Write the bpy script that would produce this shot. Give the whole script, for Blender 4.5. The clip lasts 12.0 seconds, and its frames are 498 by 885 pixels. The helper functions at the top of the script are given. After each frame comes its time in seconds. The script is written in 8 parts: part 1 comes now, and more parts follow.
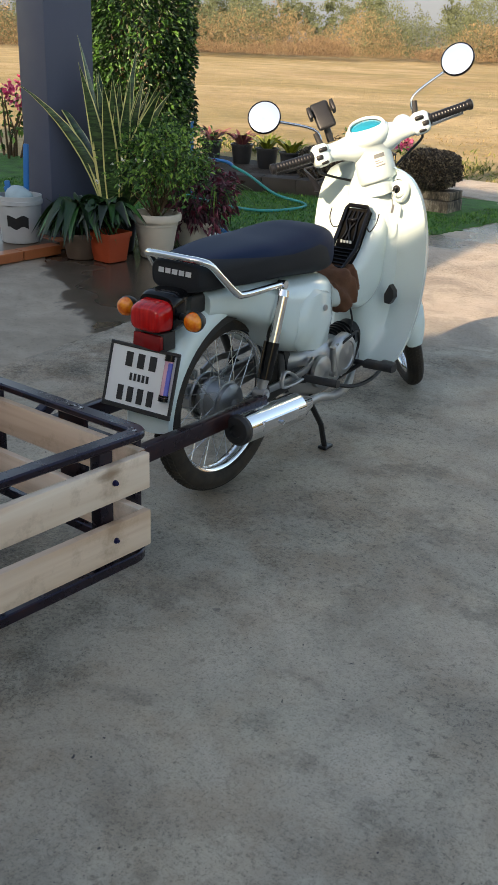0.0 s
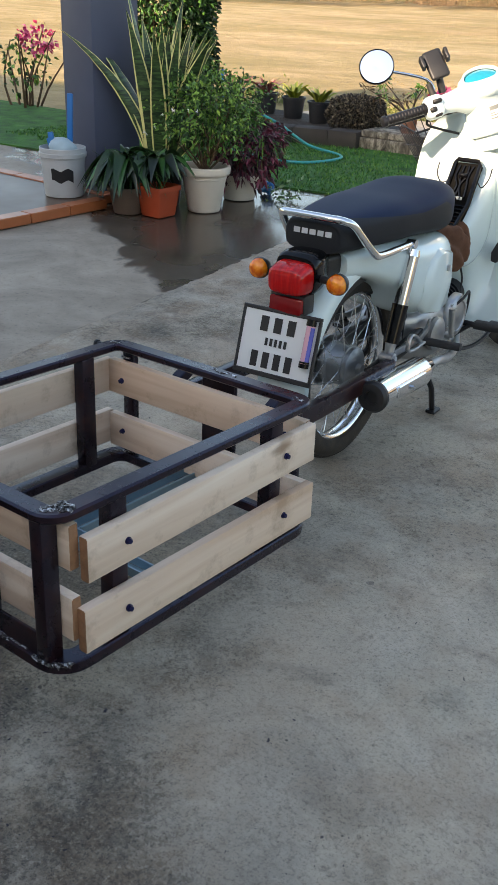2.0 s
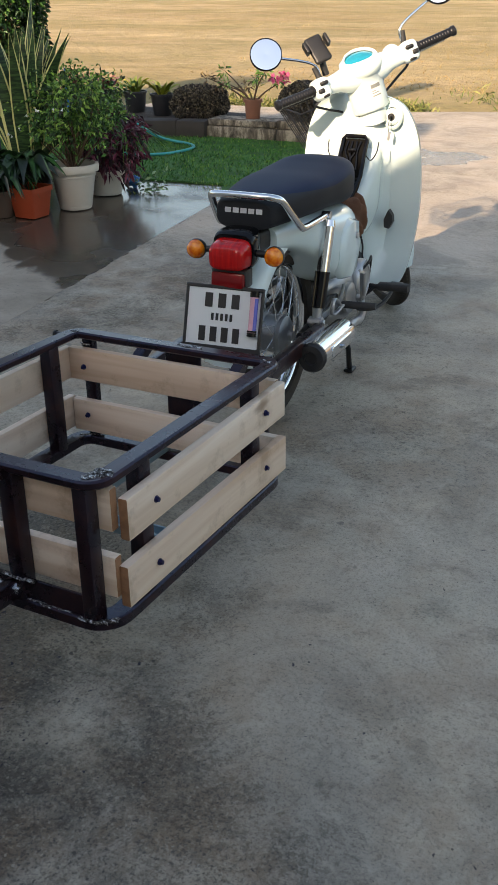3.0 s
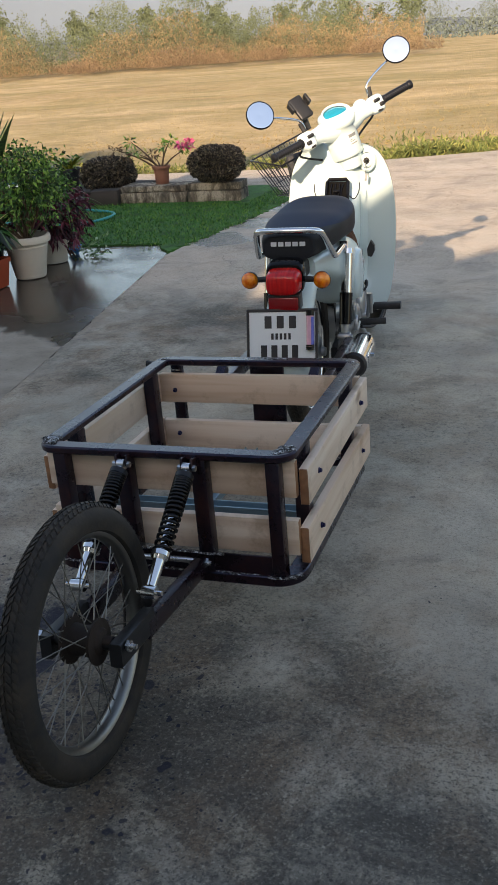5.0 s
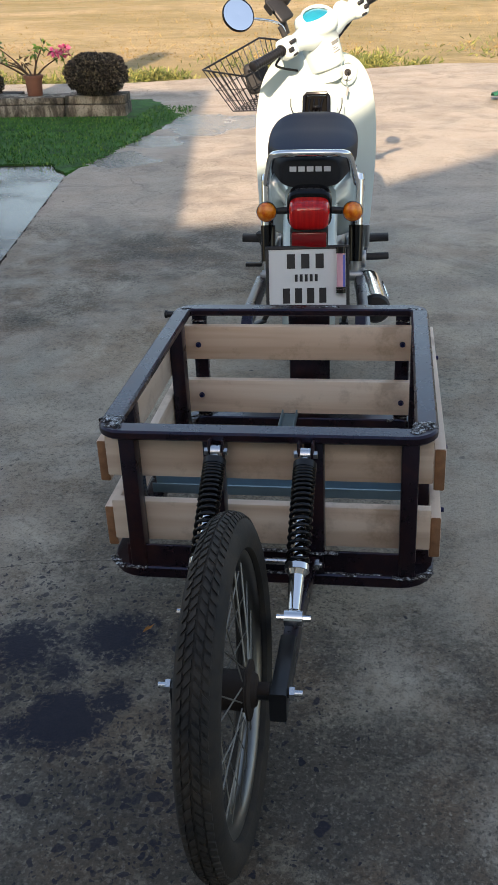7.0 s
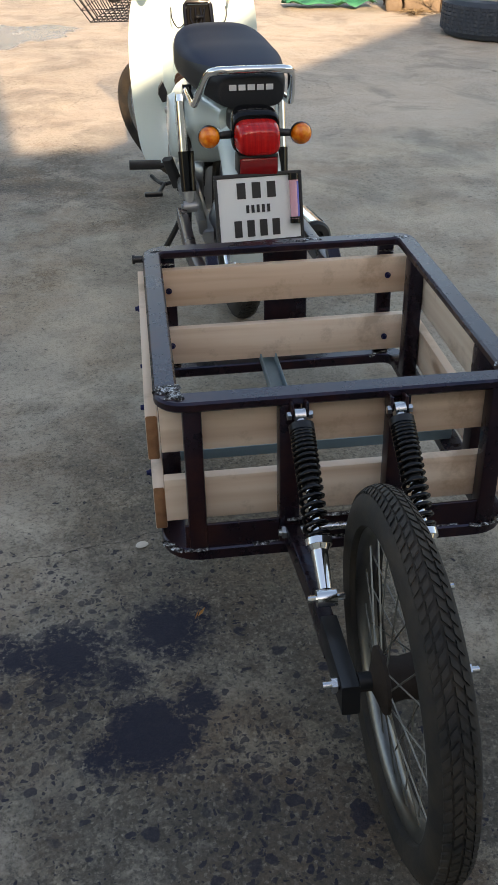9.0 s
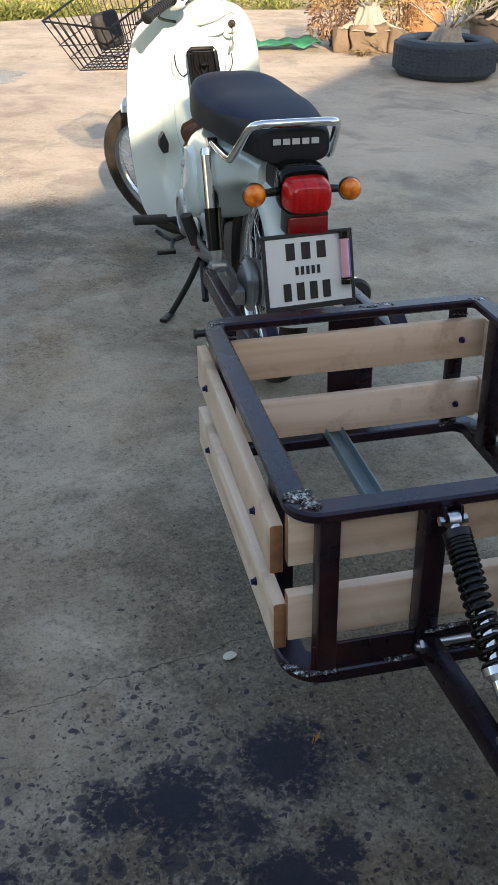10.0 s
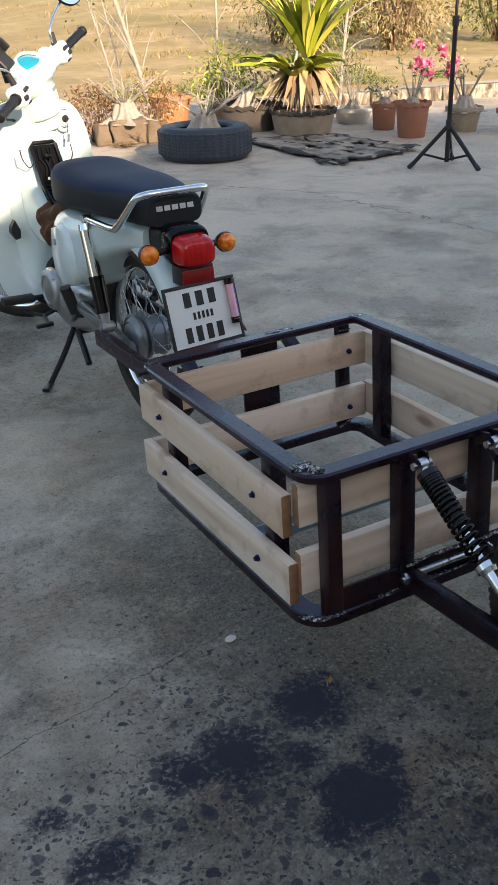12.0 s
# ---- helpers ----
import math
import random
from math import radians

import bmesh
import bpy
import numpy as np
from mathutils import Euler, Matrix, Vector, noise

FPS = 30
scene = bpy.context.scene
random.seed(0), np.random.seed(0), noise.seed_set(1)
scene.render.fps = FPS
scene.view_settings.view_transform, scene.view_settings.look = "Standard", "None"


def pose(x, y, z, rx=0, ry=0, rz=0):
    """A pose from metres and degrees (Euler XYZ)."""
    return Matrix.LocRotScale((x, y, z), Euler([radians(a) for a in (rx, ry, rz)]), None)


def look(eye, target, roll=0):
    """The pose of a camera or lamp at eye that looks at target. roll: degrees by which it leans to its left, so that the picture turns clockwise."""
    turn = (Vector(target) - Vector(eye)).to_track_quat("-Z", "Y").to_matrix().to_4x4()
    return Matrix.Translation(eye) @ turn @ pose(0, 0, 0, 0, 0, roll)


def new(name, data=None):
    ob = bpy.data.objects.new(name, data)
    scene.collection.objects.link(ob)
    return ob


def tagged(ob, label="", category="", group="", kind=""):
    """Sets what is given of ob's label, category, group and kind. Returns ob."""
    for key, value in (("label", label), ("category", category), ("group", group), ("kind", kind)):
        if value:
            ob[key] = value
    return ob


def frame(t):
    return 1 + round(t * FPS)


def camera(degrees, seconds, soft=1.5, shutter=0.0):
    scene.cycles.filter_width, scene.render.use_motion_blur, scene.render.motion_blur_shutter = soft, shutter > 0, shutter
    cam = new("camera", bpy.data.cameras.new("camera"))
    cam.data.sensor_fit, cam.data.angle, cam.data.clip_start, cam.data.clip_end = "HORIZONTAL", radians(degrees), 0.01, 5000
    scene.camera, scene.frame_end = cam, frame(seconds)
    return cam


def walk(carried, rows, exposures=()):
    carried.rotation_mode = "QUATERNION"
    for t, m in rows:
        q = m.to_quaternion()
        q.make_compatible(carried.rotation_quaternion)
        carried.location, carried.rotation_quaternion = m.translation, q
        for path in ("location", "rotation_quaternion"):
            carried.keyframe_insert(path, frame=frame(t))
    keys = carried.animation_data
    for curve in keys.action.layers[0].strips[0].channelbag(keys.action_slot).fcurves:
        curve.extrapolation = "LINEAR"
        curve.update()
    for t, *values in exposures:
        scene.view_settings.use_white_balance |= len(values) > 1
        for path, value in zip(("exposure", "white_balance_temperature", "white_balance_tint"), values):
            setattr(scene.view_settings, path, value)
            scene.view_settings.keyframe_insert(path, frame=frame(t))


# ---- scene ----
cam = camera(30.0, 12.0, soft=1.4)
PATH = [
    (0, (0.312, 0.179, 1.305), (-0.829, 1.616, 0.509), 2.2),
    (0.5, (0.254, 0.113, 1.295), (-0.793, 1.633, 0.523), 2.7),
    (1, (0.186, 0.051, 1.3), (-0.886, 1.529, 0.485), 2.6),
    (1.5, (0.049, 0.033, 1.299), (-1.045, 1.48, 0.456), 2.9),
    (2, (-0.059, -0.003, 1.292), (-1.15, 1.42, 0.406), 2.3),
    (2.5, (-0.15, -0.172, 1.284), (-1.033, 1.376, 0.377), 2.1),
    (3, (-0.19, -0.322, 1.301), (-1.017, 1.265, 0.407), -0.3),
    (3.2, (-0.204, -0.372, 1.299), (-1.028, 1.225, 0.421), -0.1),
    (4.8, (-0.509, -0.892, 1.32), (-1.124, 0.844, 0.539), -3.7),
    (5, (-0.568, -0.925, 1.317), (-1.178, 0.812, 0.535), -4.0),
    (5.5, (-0.724, -0.857, 1.286), (-1.303, 0.889, 0.501), -3.4),
    (6, (-0.871, -0.76, 1.291), (-1.394, 0.973, 0.44), -3.7),
    (6.5, (-1.032, -0.708, 1.282), (-1.406, 1.037, 0.379), -1.6),
    (7, (-1.206, -0.653, 1.273), (-1.468, 1.091, 0.33), -1.4),
    (7.2, (-1.245, -0.633, 1.267), (-1.456, 1.1, 0.291), -0.8),
    (8.8, (-1.66, -0.462, 1.245), (-1.454, 1.17, 0.108), 1.2),
    (9, (-1.744, -0.469, 1.253), (-1.516, 1.192, 0.162), 0.8),
    (9.5, (-1.894, -0.372, 1.241), (-1.654, 1.319, 0.201), 1.2),
    (10, (-2.018, -0.191, 1.24), (-1.633, 1.48, 0.211), 1.1),
    (10.5, (-2.147, -0.113, 1.246), (-1.697, 1.55, 0.231), -0.1),
    (11, (-2.367, -0.113, 1.262), (-1.622, 1.478, 0.306), 0.4),
    (11.5, (-2.436, -0.211, 1.243), (-1.609, 1.388, 0.371), -0.7),
    (12, (-2.47, -0.369, 1.24), (-1.619, 1.218, 0.371), -1.5),
]
walk(cam, [(t, look(eye, target, roll)) for t, eye, target, roll in PATH], [(0, 1.14, 7700, 13), (1, 1.22, 7600, 13), (2, 1.50, 7450, 14), (2.5, 1.44, 7500, 14), (3, 1.18, 7600, 14), (5, 1.04, 7500, 15), (6, 1.18, 7400, 15), (7, 1.20, 7450, 15), (9, 1.42, 8200, 15), (9.5, 1.40, 7450, 13), (10, 1.34, 7450, 13), (10.5, 1.22, 7250, 13), (12, 1.26, 7250, 14)])

# ---------------- world and light ----------------
SUN_EL, SUN_AZ = 21.3, 178.3          # low morning sun behind the house
world = bpy.data.worlds.new("sky")
world.use_nodes = True
scene.world = world
wn = world.node_tree.nodes
sky = wn.new("ShaderNodeTexSky")
sky.sky_type = "NISHITA"
sky.sun_disc = False
sky.sun_elevation = radians(SUN_EL)
sky.sun_rotation = radians(SUN_AZ)
sky.dust_density = 1.2
sky.air_density = 1.1
wn["Background"].inputs["Strength"].default_value = 0.15
world.node_tree.links.new(sky.outputs["Color"], wn["Background"].inputs["Color"])
sun_data = bpy.data.lights.new("sun", "SUN")
sun_data.energy = 4.4
sun_data.angle = radians(0.6)
sun_data.color = (1.0, 0.84, 0.66)
sun = new("sun", sun_data)
sun.matrix_world = look((-0.6, -20, 7.8), (0, 0, 0))

# ---------------- material helpers ----------------
def srgb(h):
    h = h.lstrip("#")
    c = [int(h[i:i + 2], 16) / 255 for i in (0, 2, 4)]
    return tuple(x / 12.92 if x <= 0.04045 else ((x + 0.055) / 1.055) ** 2.4 for x in c)


class Nodes:
    """A short hand for building node materials."""
    def __init__(self, name, rough=0.5, metal=0.0):
        self.mat = bpy.data.materials.new(name)
        self.mat.use_nodes = True
        self.tree = self.mat.node_tree
        self.n = self.tree.nodes
        self.bsdf = self.n["Principled BSDF"]
        self.bsdf.inputs["Roughness"].default_value = rough
        self.bsdf.inputs["Metallic"].default_value = metal

    def link(self, a, b):
        self.tree.links.new(a, b)

    def coords(self, scale=(1, 1, 1), obj=True):
        tc = self.n.new("ShaderNodeTexCoord")
        mp = self.n.new("ShaderNodeMapping")
        mp.inputs["Scale"].default_value = scale
        self.link(tc.outputs["Object" if obj else "Generated"], mp.inputs["Vector"])
        return mp.outputs["Vector"]

    def noise(self, vec, scale, detail=4.0, rough=0.6, dist=0.0):
        t = self.n.new("ShaderNodeTexNoise")
        t.inputs["Scale"].default_value = scale
        t.inputs["Detail"].default_value = detail
        t.inputs["Roughness"].default_value = rough
        t.inputs["Distortion"].default_value = dist
        self.link(vec, t.inputs["Vector"])
        return t.outputs["Fac"]

    def voronoi(self, vec, scale, feature="F1"):
        t = self.n.new("ShaderNodeTexVoronoi")
        t.feature = feature
        t.inputs["Scale"].default_value = scale
        self.link(vec, t.inputs["Vector"])
        return t.outputs["Distance"]

    def ramp(self, fac, stops):
        r = self.n.new("ShaderNodeValToRGB")
        el = r.color_ramp.elements
        while len(el) < len(stops):
            el.new(0.5)
        for e, (p, c) in zip(el, stops):
            e.position = p
            e.color = (*c, 1) if not isinstance(c, (int, float)) else (c, c, c, 1)
        self.link(fac, r.inputs["Fac"])
        return r.outputs["Color"]

    def mix(self, fac, a, b, mode="MIX"):
        m = self.n.new("ShaderNodeMix")
        m.data_type, m.blend_type = "RGBA", mode
        for sock, v in ((m.inputs[0], fac), (m.inputs[6], a), (m.inputs[7], b)):
            if isinstance(v, (int, float)):
                sock.default_value = v
            elif isinstance(v, tuple):
                sock.default_value = (*v, 1)
            else:
                self.link(v, sock)
        return m.outputs[2]

    def math(self, op, a, b=0.0):
        m = self.n.new("ShaderNodeMath")
        m.operation = op
        for sock, v in zip(m.inputs, (a, b)):
            if isinstance(v, (int, float)):
                sock.default_value = v
            else:
                self.link(v, sock)
        return m.outputs[0]

    def color(self, c):
        if isinstance(c, tuple):
            self.bsdf.inputs["Base Color"].default_value = (*c, 1)
        else:
            self.link(c, self.bsdf.inputs["Base Color"])

    def rough(self, r):
        self.link(r, self.bsdf.inputs["Roughness"])

    def bump(self, h, dist=0.002, strength=0.6):
        b = self.n.new("ShaderNodeBump")
        b.inputs["Distance"].default_value = dist
        b.inputs["Strength"].default_value = strength
        self.link(h, b.inputs["Height"])
        self.link(b.outputs["Normal"], self.bsdf.inputs["Normal"])

    def random(self):
        return self.n.new("ShaderNodeObjectInfo").outputs["Random"]

    def island(self):
        return self.n.new("ShaderNodeNewGeometry").outputs["Random Per Island"]


def simple(name, c, rough=0.5, metal=0.0, vary=0.18, scale=25.0, bump=0.0, coat=0.0, spec=None):
    """A surface of one colour with fine mottling, uneven gloss and a little relief."""
    m = Nodes(name, rough, metal)
    v = m.coords()
    f = m.noise(v, scale, 6)
    m.color(m.mix(f, tuple(x * (1 - vary) for x in c), tuple(min(1, x * (1 + vary)) for x in c)))
    m.rough(m.ramp(m.noise(v, scale * 0.37, 3), [(0.3, max(0.02, rough * 0.8)), (0.7, min(1, rough * 1.2))]))
    if bump:
        m.bump(m.noise(v, scale * 6, 3), bump)
    if coat:
        m.bsdf.inputs["Coat Weight"].default_value = coat
        m.bsdf.inputs["Coat Roughness"].default_value = 0.06
    if spec is not None:
        m.bsdf.inputs["Specular IOR Level"].default_value = spec
    return m.mat


# ---------------- mesh helpers ----------------
def mesh_of(name, bm, material, smooth=False, angle=35):
    me = bpy.data.meshes.new(name)
    bmesh.ops.recalc_face_normals(bm, faces=bm.faces)
    bm.to_mesh(me)
    bm.free()
    mats = material if isinstance(material, (list, tuple)) else [material]
    for m in mats:
        me.materials.append(m)
    if smooth:
        me.shade_smooth()
        me.set_sharp_from_angle(angle=radians(angle))
    return me


def part(name, bm, material, parent=None, label="", smooth=False, angle=35, at=None):
    ob = new(name, mesh_of(name, bm, material, smooth, angle))
    if parent is not None:
        ob.parent = parent
    if at is not None:
        ob.matrix_basis = at
    if label:
        tagged(ob, label)
    return ob


def thing(name, m, label, category, group="", kind=""):
    ob = new(name)
    ob.empty_display_size = 0.1
    ob.matrix_basis = m
    return tagged(ob, label, category, group, kind)


def box(bm, size, m=None, bevel=0.0, seg=2):
    """A box of that size centred on m, its edges rounded."""
    r = bmesh.ops.create_cube(bm, size=1.0)
    vs = r["verts"]
    bmesh.ops.scale(bm, vec=size, verts=vs)
    if bevel:
        es = list({e for v in vs for e in v.link_edges})
        r = bmesh.ops.bevel(bm, geom=es, offset=bevel, segments=seg, profile=0.5, affect="EDGES")
        vs = list({v for f in r["faces"] for v in f.verts} | {v for v in vs if v.is_valid})
        vs = list({v for v in vs} | {v2 for v in vs for e in v.link_edges for v2 in e.verts})
    if m is not None:
        bmesh.ops.transform(bm, matrix=m, verts=vs)
    return vs


def cyl(bm, p, q, r1, r2=None, seg=16, caps=True):
    """A round bar or cone from p to q."""
    p, q = Vector(p), Vector(q)
    d = q - p
    res = bmesh.ops.create_cone(bm, cap_ends=caps, segments=seg, radius1=r1, radius2=r1 if r2 is None else r2, depth=d.length)
    m = Matrix.Translation((p + q) / 2) @ d.to_track_quat("Z", "Y").to_matrix().to_4x4()
    bmesh.ops.transform(bm, matrix=m, verts=res["verts"])
    return res["verts"]


def ball(bm, c, r, seg=16, scale=(1, 1, 1)):
    res = bmesh.ops.create_uvsphere(bm, u_segments=seg, v_segments=max(6, seg // 2), radius=r)
    bmesh.ops.transform(bm, matrix=Matrix.Translation(c) @ Matrix.Diagonal((*scale, 1)), verts=res["verts"])
    return res["verts"]


def spline(points, steps=6, closed=False):
    """Points of a smooth curve through the given ones."""
    pts = [Vector(p) for p in points]
    n = len(pts)
    out = []
    for i in range(n if closed else n - 1):
        if closed:
            a, b, c, d = pts[(i - 1) % n], pts[i], pts[(i + 1) % n], pts[(i + 2) % n]
        else:
            a, b, c, d = pts[max(i - 1, 0)], pts[i], pts[i + 1], pts[min(i + 2, n - 1)]
        for k in range(steps):
            t = k / steps
            out.append(0.5 * ((2 * b) + (c - a) * t + (2 * a - 5 * b + 4 * c - d) * t * t + (3 * b - a - 3 * c + d) * t ** 3))
    if not closed:
        out.append(pts[-1])
    return out


def tube(bm, pts, r, seg=10, closed=False, section=None, up=None):
    """A tube along pts: radius r (a number or one for each point), or a given section of (across, up) pairs."""
    pts = [Vector(p) for p in pts]
    n = len(pts)
    rings = []
    ref = Vector(up) if up else None
    last = None
    for i, p in enumerate(pts):
        a = pts[(i - 1) % n] if closed or i > 0 else p
        b = pts[(i + 1) % n] if closed or i < n - 1 else p
        d = (b - a).normalized()
        if ref is not None:
            u = (ref - d * ref.dot(d)).normalized()
        elif last is None:
            u = d.orthogonal().normalized()
        else:
            u = (last - d * last.dot(d)).normalized()
        last = u
        w = d.cross(u)
        rad = r[i] if isinstance(r, (list, tuple)) else r
        if section:
            ring = [bm.verts.new(p + w * x * rad + u * y * rad) for x, y in section]
        else:
            ring = [bm.verts.new(p + (w * math.cos(2 * math.pi * k / seg) + u * math.sin(2 * math.pi * k / seg)) * rad) for k in range(seg)]
        rings.append(ring)
    m = len(rings[0])
    for i in range(n if closed else n - 1):
        A, B = rings[i], rings[(i + 1) % n]
        for k in range(m):
            bm.faces.new((A[k], A[(k + 1) % m], B[(k + 1) % m], B[k]))
    if not closed:
        bm.faces.new(rings[0])
        bm.faces.new(list(reversed(rings[-1])))
    return rings


def loft(bm, rings, cap=True, closed=True):
    """A skin over rings of points, each with the same count."""
    vs = [[bm.verts.new(p) for p in ring] for ring in rings]
    m = len(vs[0])
    for A, B in zip(vs, vs[1:]):
        for k in range(m if closed else m - 1):
            bm.faces.new((A[k], A[(k + 1) % m], B[(k + 1) % m], B[k]))
    if cap and closed:
        bm.faces.new(vs[0])
        bm.faces.new(list(reversed(vs[-1])))
    return vs


def lathe(bm, profile, seg=32, m=None, closed=False):
    """A body turned about z from (radius, height) pairs."""
    rings = [[Vector((r * math.cos(2 * math.pi * k / seg), r * math.sin(2 * math.pi * k / seg), z)) for k in range(seg)] for r, z in profile]
    vs = [[bm.verts.new(m @ p if m else p) for p in ring] for ring in rings]
    pairs = list(zip(vs, vs[1:])) + ([(vs[-1], vs[0])] if closed else [])
    for A, B in pairs:
        for k in range(seg):
            bm.faces.new((A[k], A[(k + 1) % seg], B[(k + 1) % seg], B[k]))
    return vs


def rbox(w, h, r, n=4):
    """A rounded rectangle as (x, y) pairs."""
    out = []
    for cx, cy, a0 in ((w / 2 - r, h / 2 - r, 0), (-w / 2 + r, h / 2 - r, 90), (-w / 2 + r, -h / 2 + r, 180), (w / 2 - r, -h / 2 + r, 270)):
        for k in range(n + 1):
            a = radians(a0 + 90 * k / n)
            out.append((cx + r * math.cos(a), cy + r * math.sin(a)))
    return out

# ---------------- materials ----------------
steel_brown = Nodes("brown_painted_steel", 0.3, 0.0)
steel_brown.bsdf.inputs["Specular IOR Level"].default_value = 0.5
_v = steel_brown.coords()
_f = steel_brown.noise(_v, 9, 6, 0.7)
# blue tint put on the gloss stands in for reflected blue sky
steel_brown.bsdf.inputs["Specular Tint"].default_value = (0.48, 0.64, 1.0, 1)
_c = steel_brown.ramp(_f, [(0.3, srgb("#170e12")), (0.52, srgb("#251516")), (0.72, srgb("#3e2219"))])
steel_brown.color(_c)
steel_brown.rough(steel_brown.ramp(_f, [(0.35, 0.25), (0.7, 0.33)]))
steel_brown.bump(steel_brown.noise(_v, 14, 2), 0.0006, 0.4)
STEEL = steel_brown.mat

weld = Nodes("weld_bead", 0.5, 0.6)
_v = weld.coords()
weld.color(weld.ramp(weld.noise(_v, 140, 5, 0.7), [(0.44, srgb("#1c1614")), (0.52, srgb("#6a6868")), (0.62, srgb("#d3d7da"))]))
weld.bump(weld.noise(_v, 120, 4), 0.004, 0.9)
WELD = weld.mat

wood = Nodes("pale_planed_wood", 0.55)
_v = wood.coords((2.2, 34, 34))
_r = wood.random()
_v2 = wood.n.new("ShaderNodeVectorMath")
_v2.operation = "ADD"
_cx = wood.n.new("ShaderNodeCombineXYZ")
wood.link(wood.math("MULTIPLY", _r, 37.0), _cx.inputs[0])
wood.link(wood.math("MULTIPLY", _r, 91.0), _cx.inputs[1])
wood.link(_v, _v2.inputs[0])
wood.link(_cx.outputs[0], _v2.inputs[1])
_n = wood.noise(_v2.outputs[0], 0.8, 4, 0.5, 0.4)
_n2 = wood.noise(_v2.outputs[0], 0.13, 3, 0.5, 1.5)
_c = wood.ramp(_n, [(0.25, srgb("#cbae97")), (0.5, srgb("#e3cdb8")), (0.75, srgb("#f0e1d0"))])
_c = wood.mix(wood.ramp(_n2, [(0.56, 0.0), (0.72, 0.55)]), _c, srgb("#a06f42"))
wood.color(wood.mix(wood.ramp(_r, [(0.3, 0.0), (1.0, 0.40)]), _c, srgb("#c79f7a")))
# knots and rusty stains here and there
_kd = wood.n.new("ShaderNodeTexVoronoi")
_kd.inputs["Scale"].default_value = 1.1
_kv = wood.n.new("ShaderNodeVectorMath")
_kv.operation = "MULTIPLY"
_kv.inputs[1].default_value = (1.0, 0.16, 0.16)
wood.link(_v2.outputs[0], _kv.inputs[0])
wood.link(_kv.outputs[0], _kd.inputs["Vector"])
_kn = wood.math("ADD", _kd.outputs["Distance"], wood.math("MULTIPLY", wood.math("SUBTRACT", _n, 0.5), 0.16))
_base = wood.mix(wood.ramp(_r, [(0.3, 0.0), (1.0, 0.40)]), _c, srgb("#c79f7a"))
_base = wood.mix(wood.ramp(_kn, [(0.05, 0.6), (0.11, 0.0)]), _base, srgb("#6b4426"))
_base = wood.mix(wood.ramp(wood.noise(wood.coords(), 7, 6, 0.7), [(0.54, 0.0), (0.68, 0.45)]), _base, srgb("#8c6a48"))
wood.color(_base)
wood.bump(_n, 0.0008)
WOOD = wood.mat
WOOD_END = simple("sawn_wood_end", srgb("#93694a"), 0.8, vary=0.6, scale=42, bump=0.0015)

CHROME = simple("chrome", (0.78, 0.79, 0.80), 0.09, 1.0, 0.04, 12)
ALU = simple("cast_aluminium", (0.44, 0.45, 0.46), 0.45, 1.0, 0.12, 30, 0.0006)
ZINC = simple("zinc_plated_steel", (0.62, 0.64, 0.66), 0.28, 1.0, 0.15, 40)
GALV = simple("galvanised_channel", srgb("#88a2ad"), 0.4, 0.6, 0.2, 18)
BLACK = simple("black_steel", (0.012, 0.012, 0.014), 0.38, 0.2, 0.3, 30)
PLASTIC = simple("black_plastic", (0.016, 0.016, 0.017), 0.48, 0, 0.2, 60, 0.0004)
RUBBER = simple("black_rubber", (0.018, 0.018, 0.019), 0.72, 0, 0.3, 40, 0.001)
BLUE_BOLT = simple("blue_bolt_cap", srgb("#171a4a"), 0.35, 0.4)
tyre_m = Nodes("dusty_tyre_rubber", 0.82)
_v = tyre_m.coords()
tyre_m.color(tyre_m.ramp(tyre_m.noise(_v, 14, 6), [(0.35, (0.013, 0.012, 0.011)), (0.74, (0.050, 0.037, 0.025))]))
tyre_m.bump(tyre_m.noise(_v, 130, 3), 0.001)
TYRE = tyre_m.mat
BIKE_WHITE = simple("pale_mint_paint", srgb("#cddddc"), 0.22, 0, 0.03, 6, coat=0.6)

concrete = Nodes("worn_concrete", 0.8)
_v = concrete.coords()
_sep = concrete.n.new("ShaderNodeSeparateXYZ")
concrete.link(_v, _sep.inputs[0])
_big = concrete.noise(_v, 0.7, 3, 0.5)
_mid = concrete.noise(_v, 2.6, 5, 0.55)
_blot = concrete.noise(_v, 9, 6, 0.62)
_fine = concrete.noise(_v, 70, 5, 0.7)
_grain = concrete.noise(_v, 190, 3, 0.65)


def cells(mat, vec, scale):
    """Distance to the nearest of many scattered points, and a random value for each."""
    t = mat.n.new("ShaderNodeTexVoronoi")
    t.inputs["Scale"].default_value = scale
    mat.link(vec, t.inputs["Vector"])
    return t.outputs["Distance"], mat.ramp(t.outputs["Color"], [(0.0, 0.0), (1.0, 1.0)])


def spot(mat, x, y, r, sep=None):
    """1 at (x, y), falling evenly to 0 at the distance r."""
    sep = sep or _sep
    dx = mat.math("SUBTRACT", sep.outputs[0], x)
    dy = mat.math("SUBTRACT", sep.outputs[1], y)
    d = mat.math("SQRT", mat.math("ADD", mat.math("MULTIPLY", dx, dx), mat.math("MULTIPLY", dy, dy)))
    return mat.math("MAXIMUM", 0.0, mat.math("SUBTRACT", 1.0, mat.math("DIVIDE", d, r)))


def blend(mat, spots, how="ADD"):
    """Soft patches (x, y, r, amount) put together."""
    total = 0.0
    for x, y, r, amount in spots:
        total = mat.math(how, total, mat.math("MULTIPLY", spot(mat, x, y, r), amount))
    return total


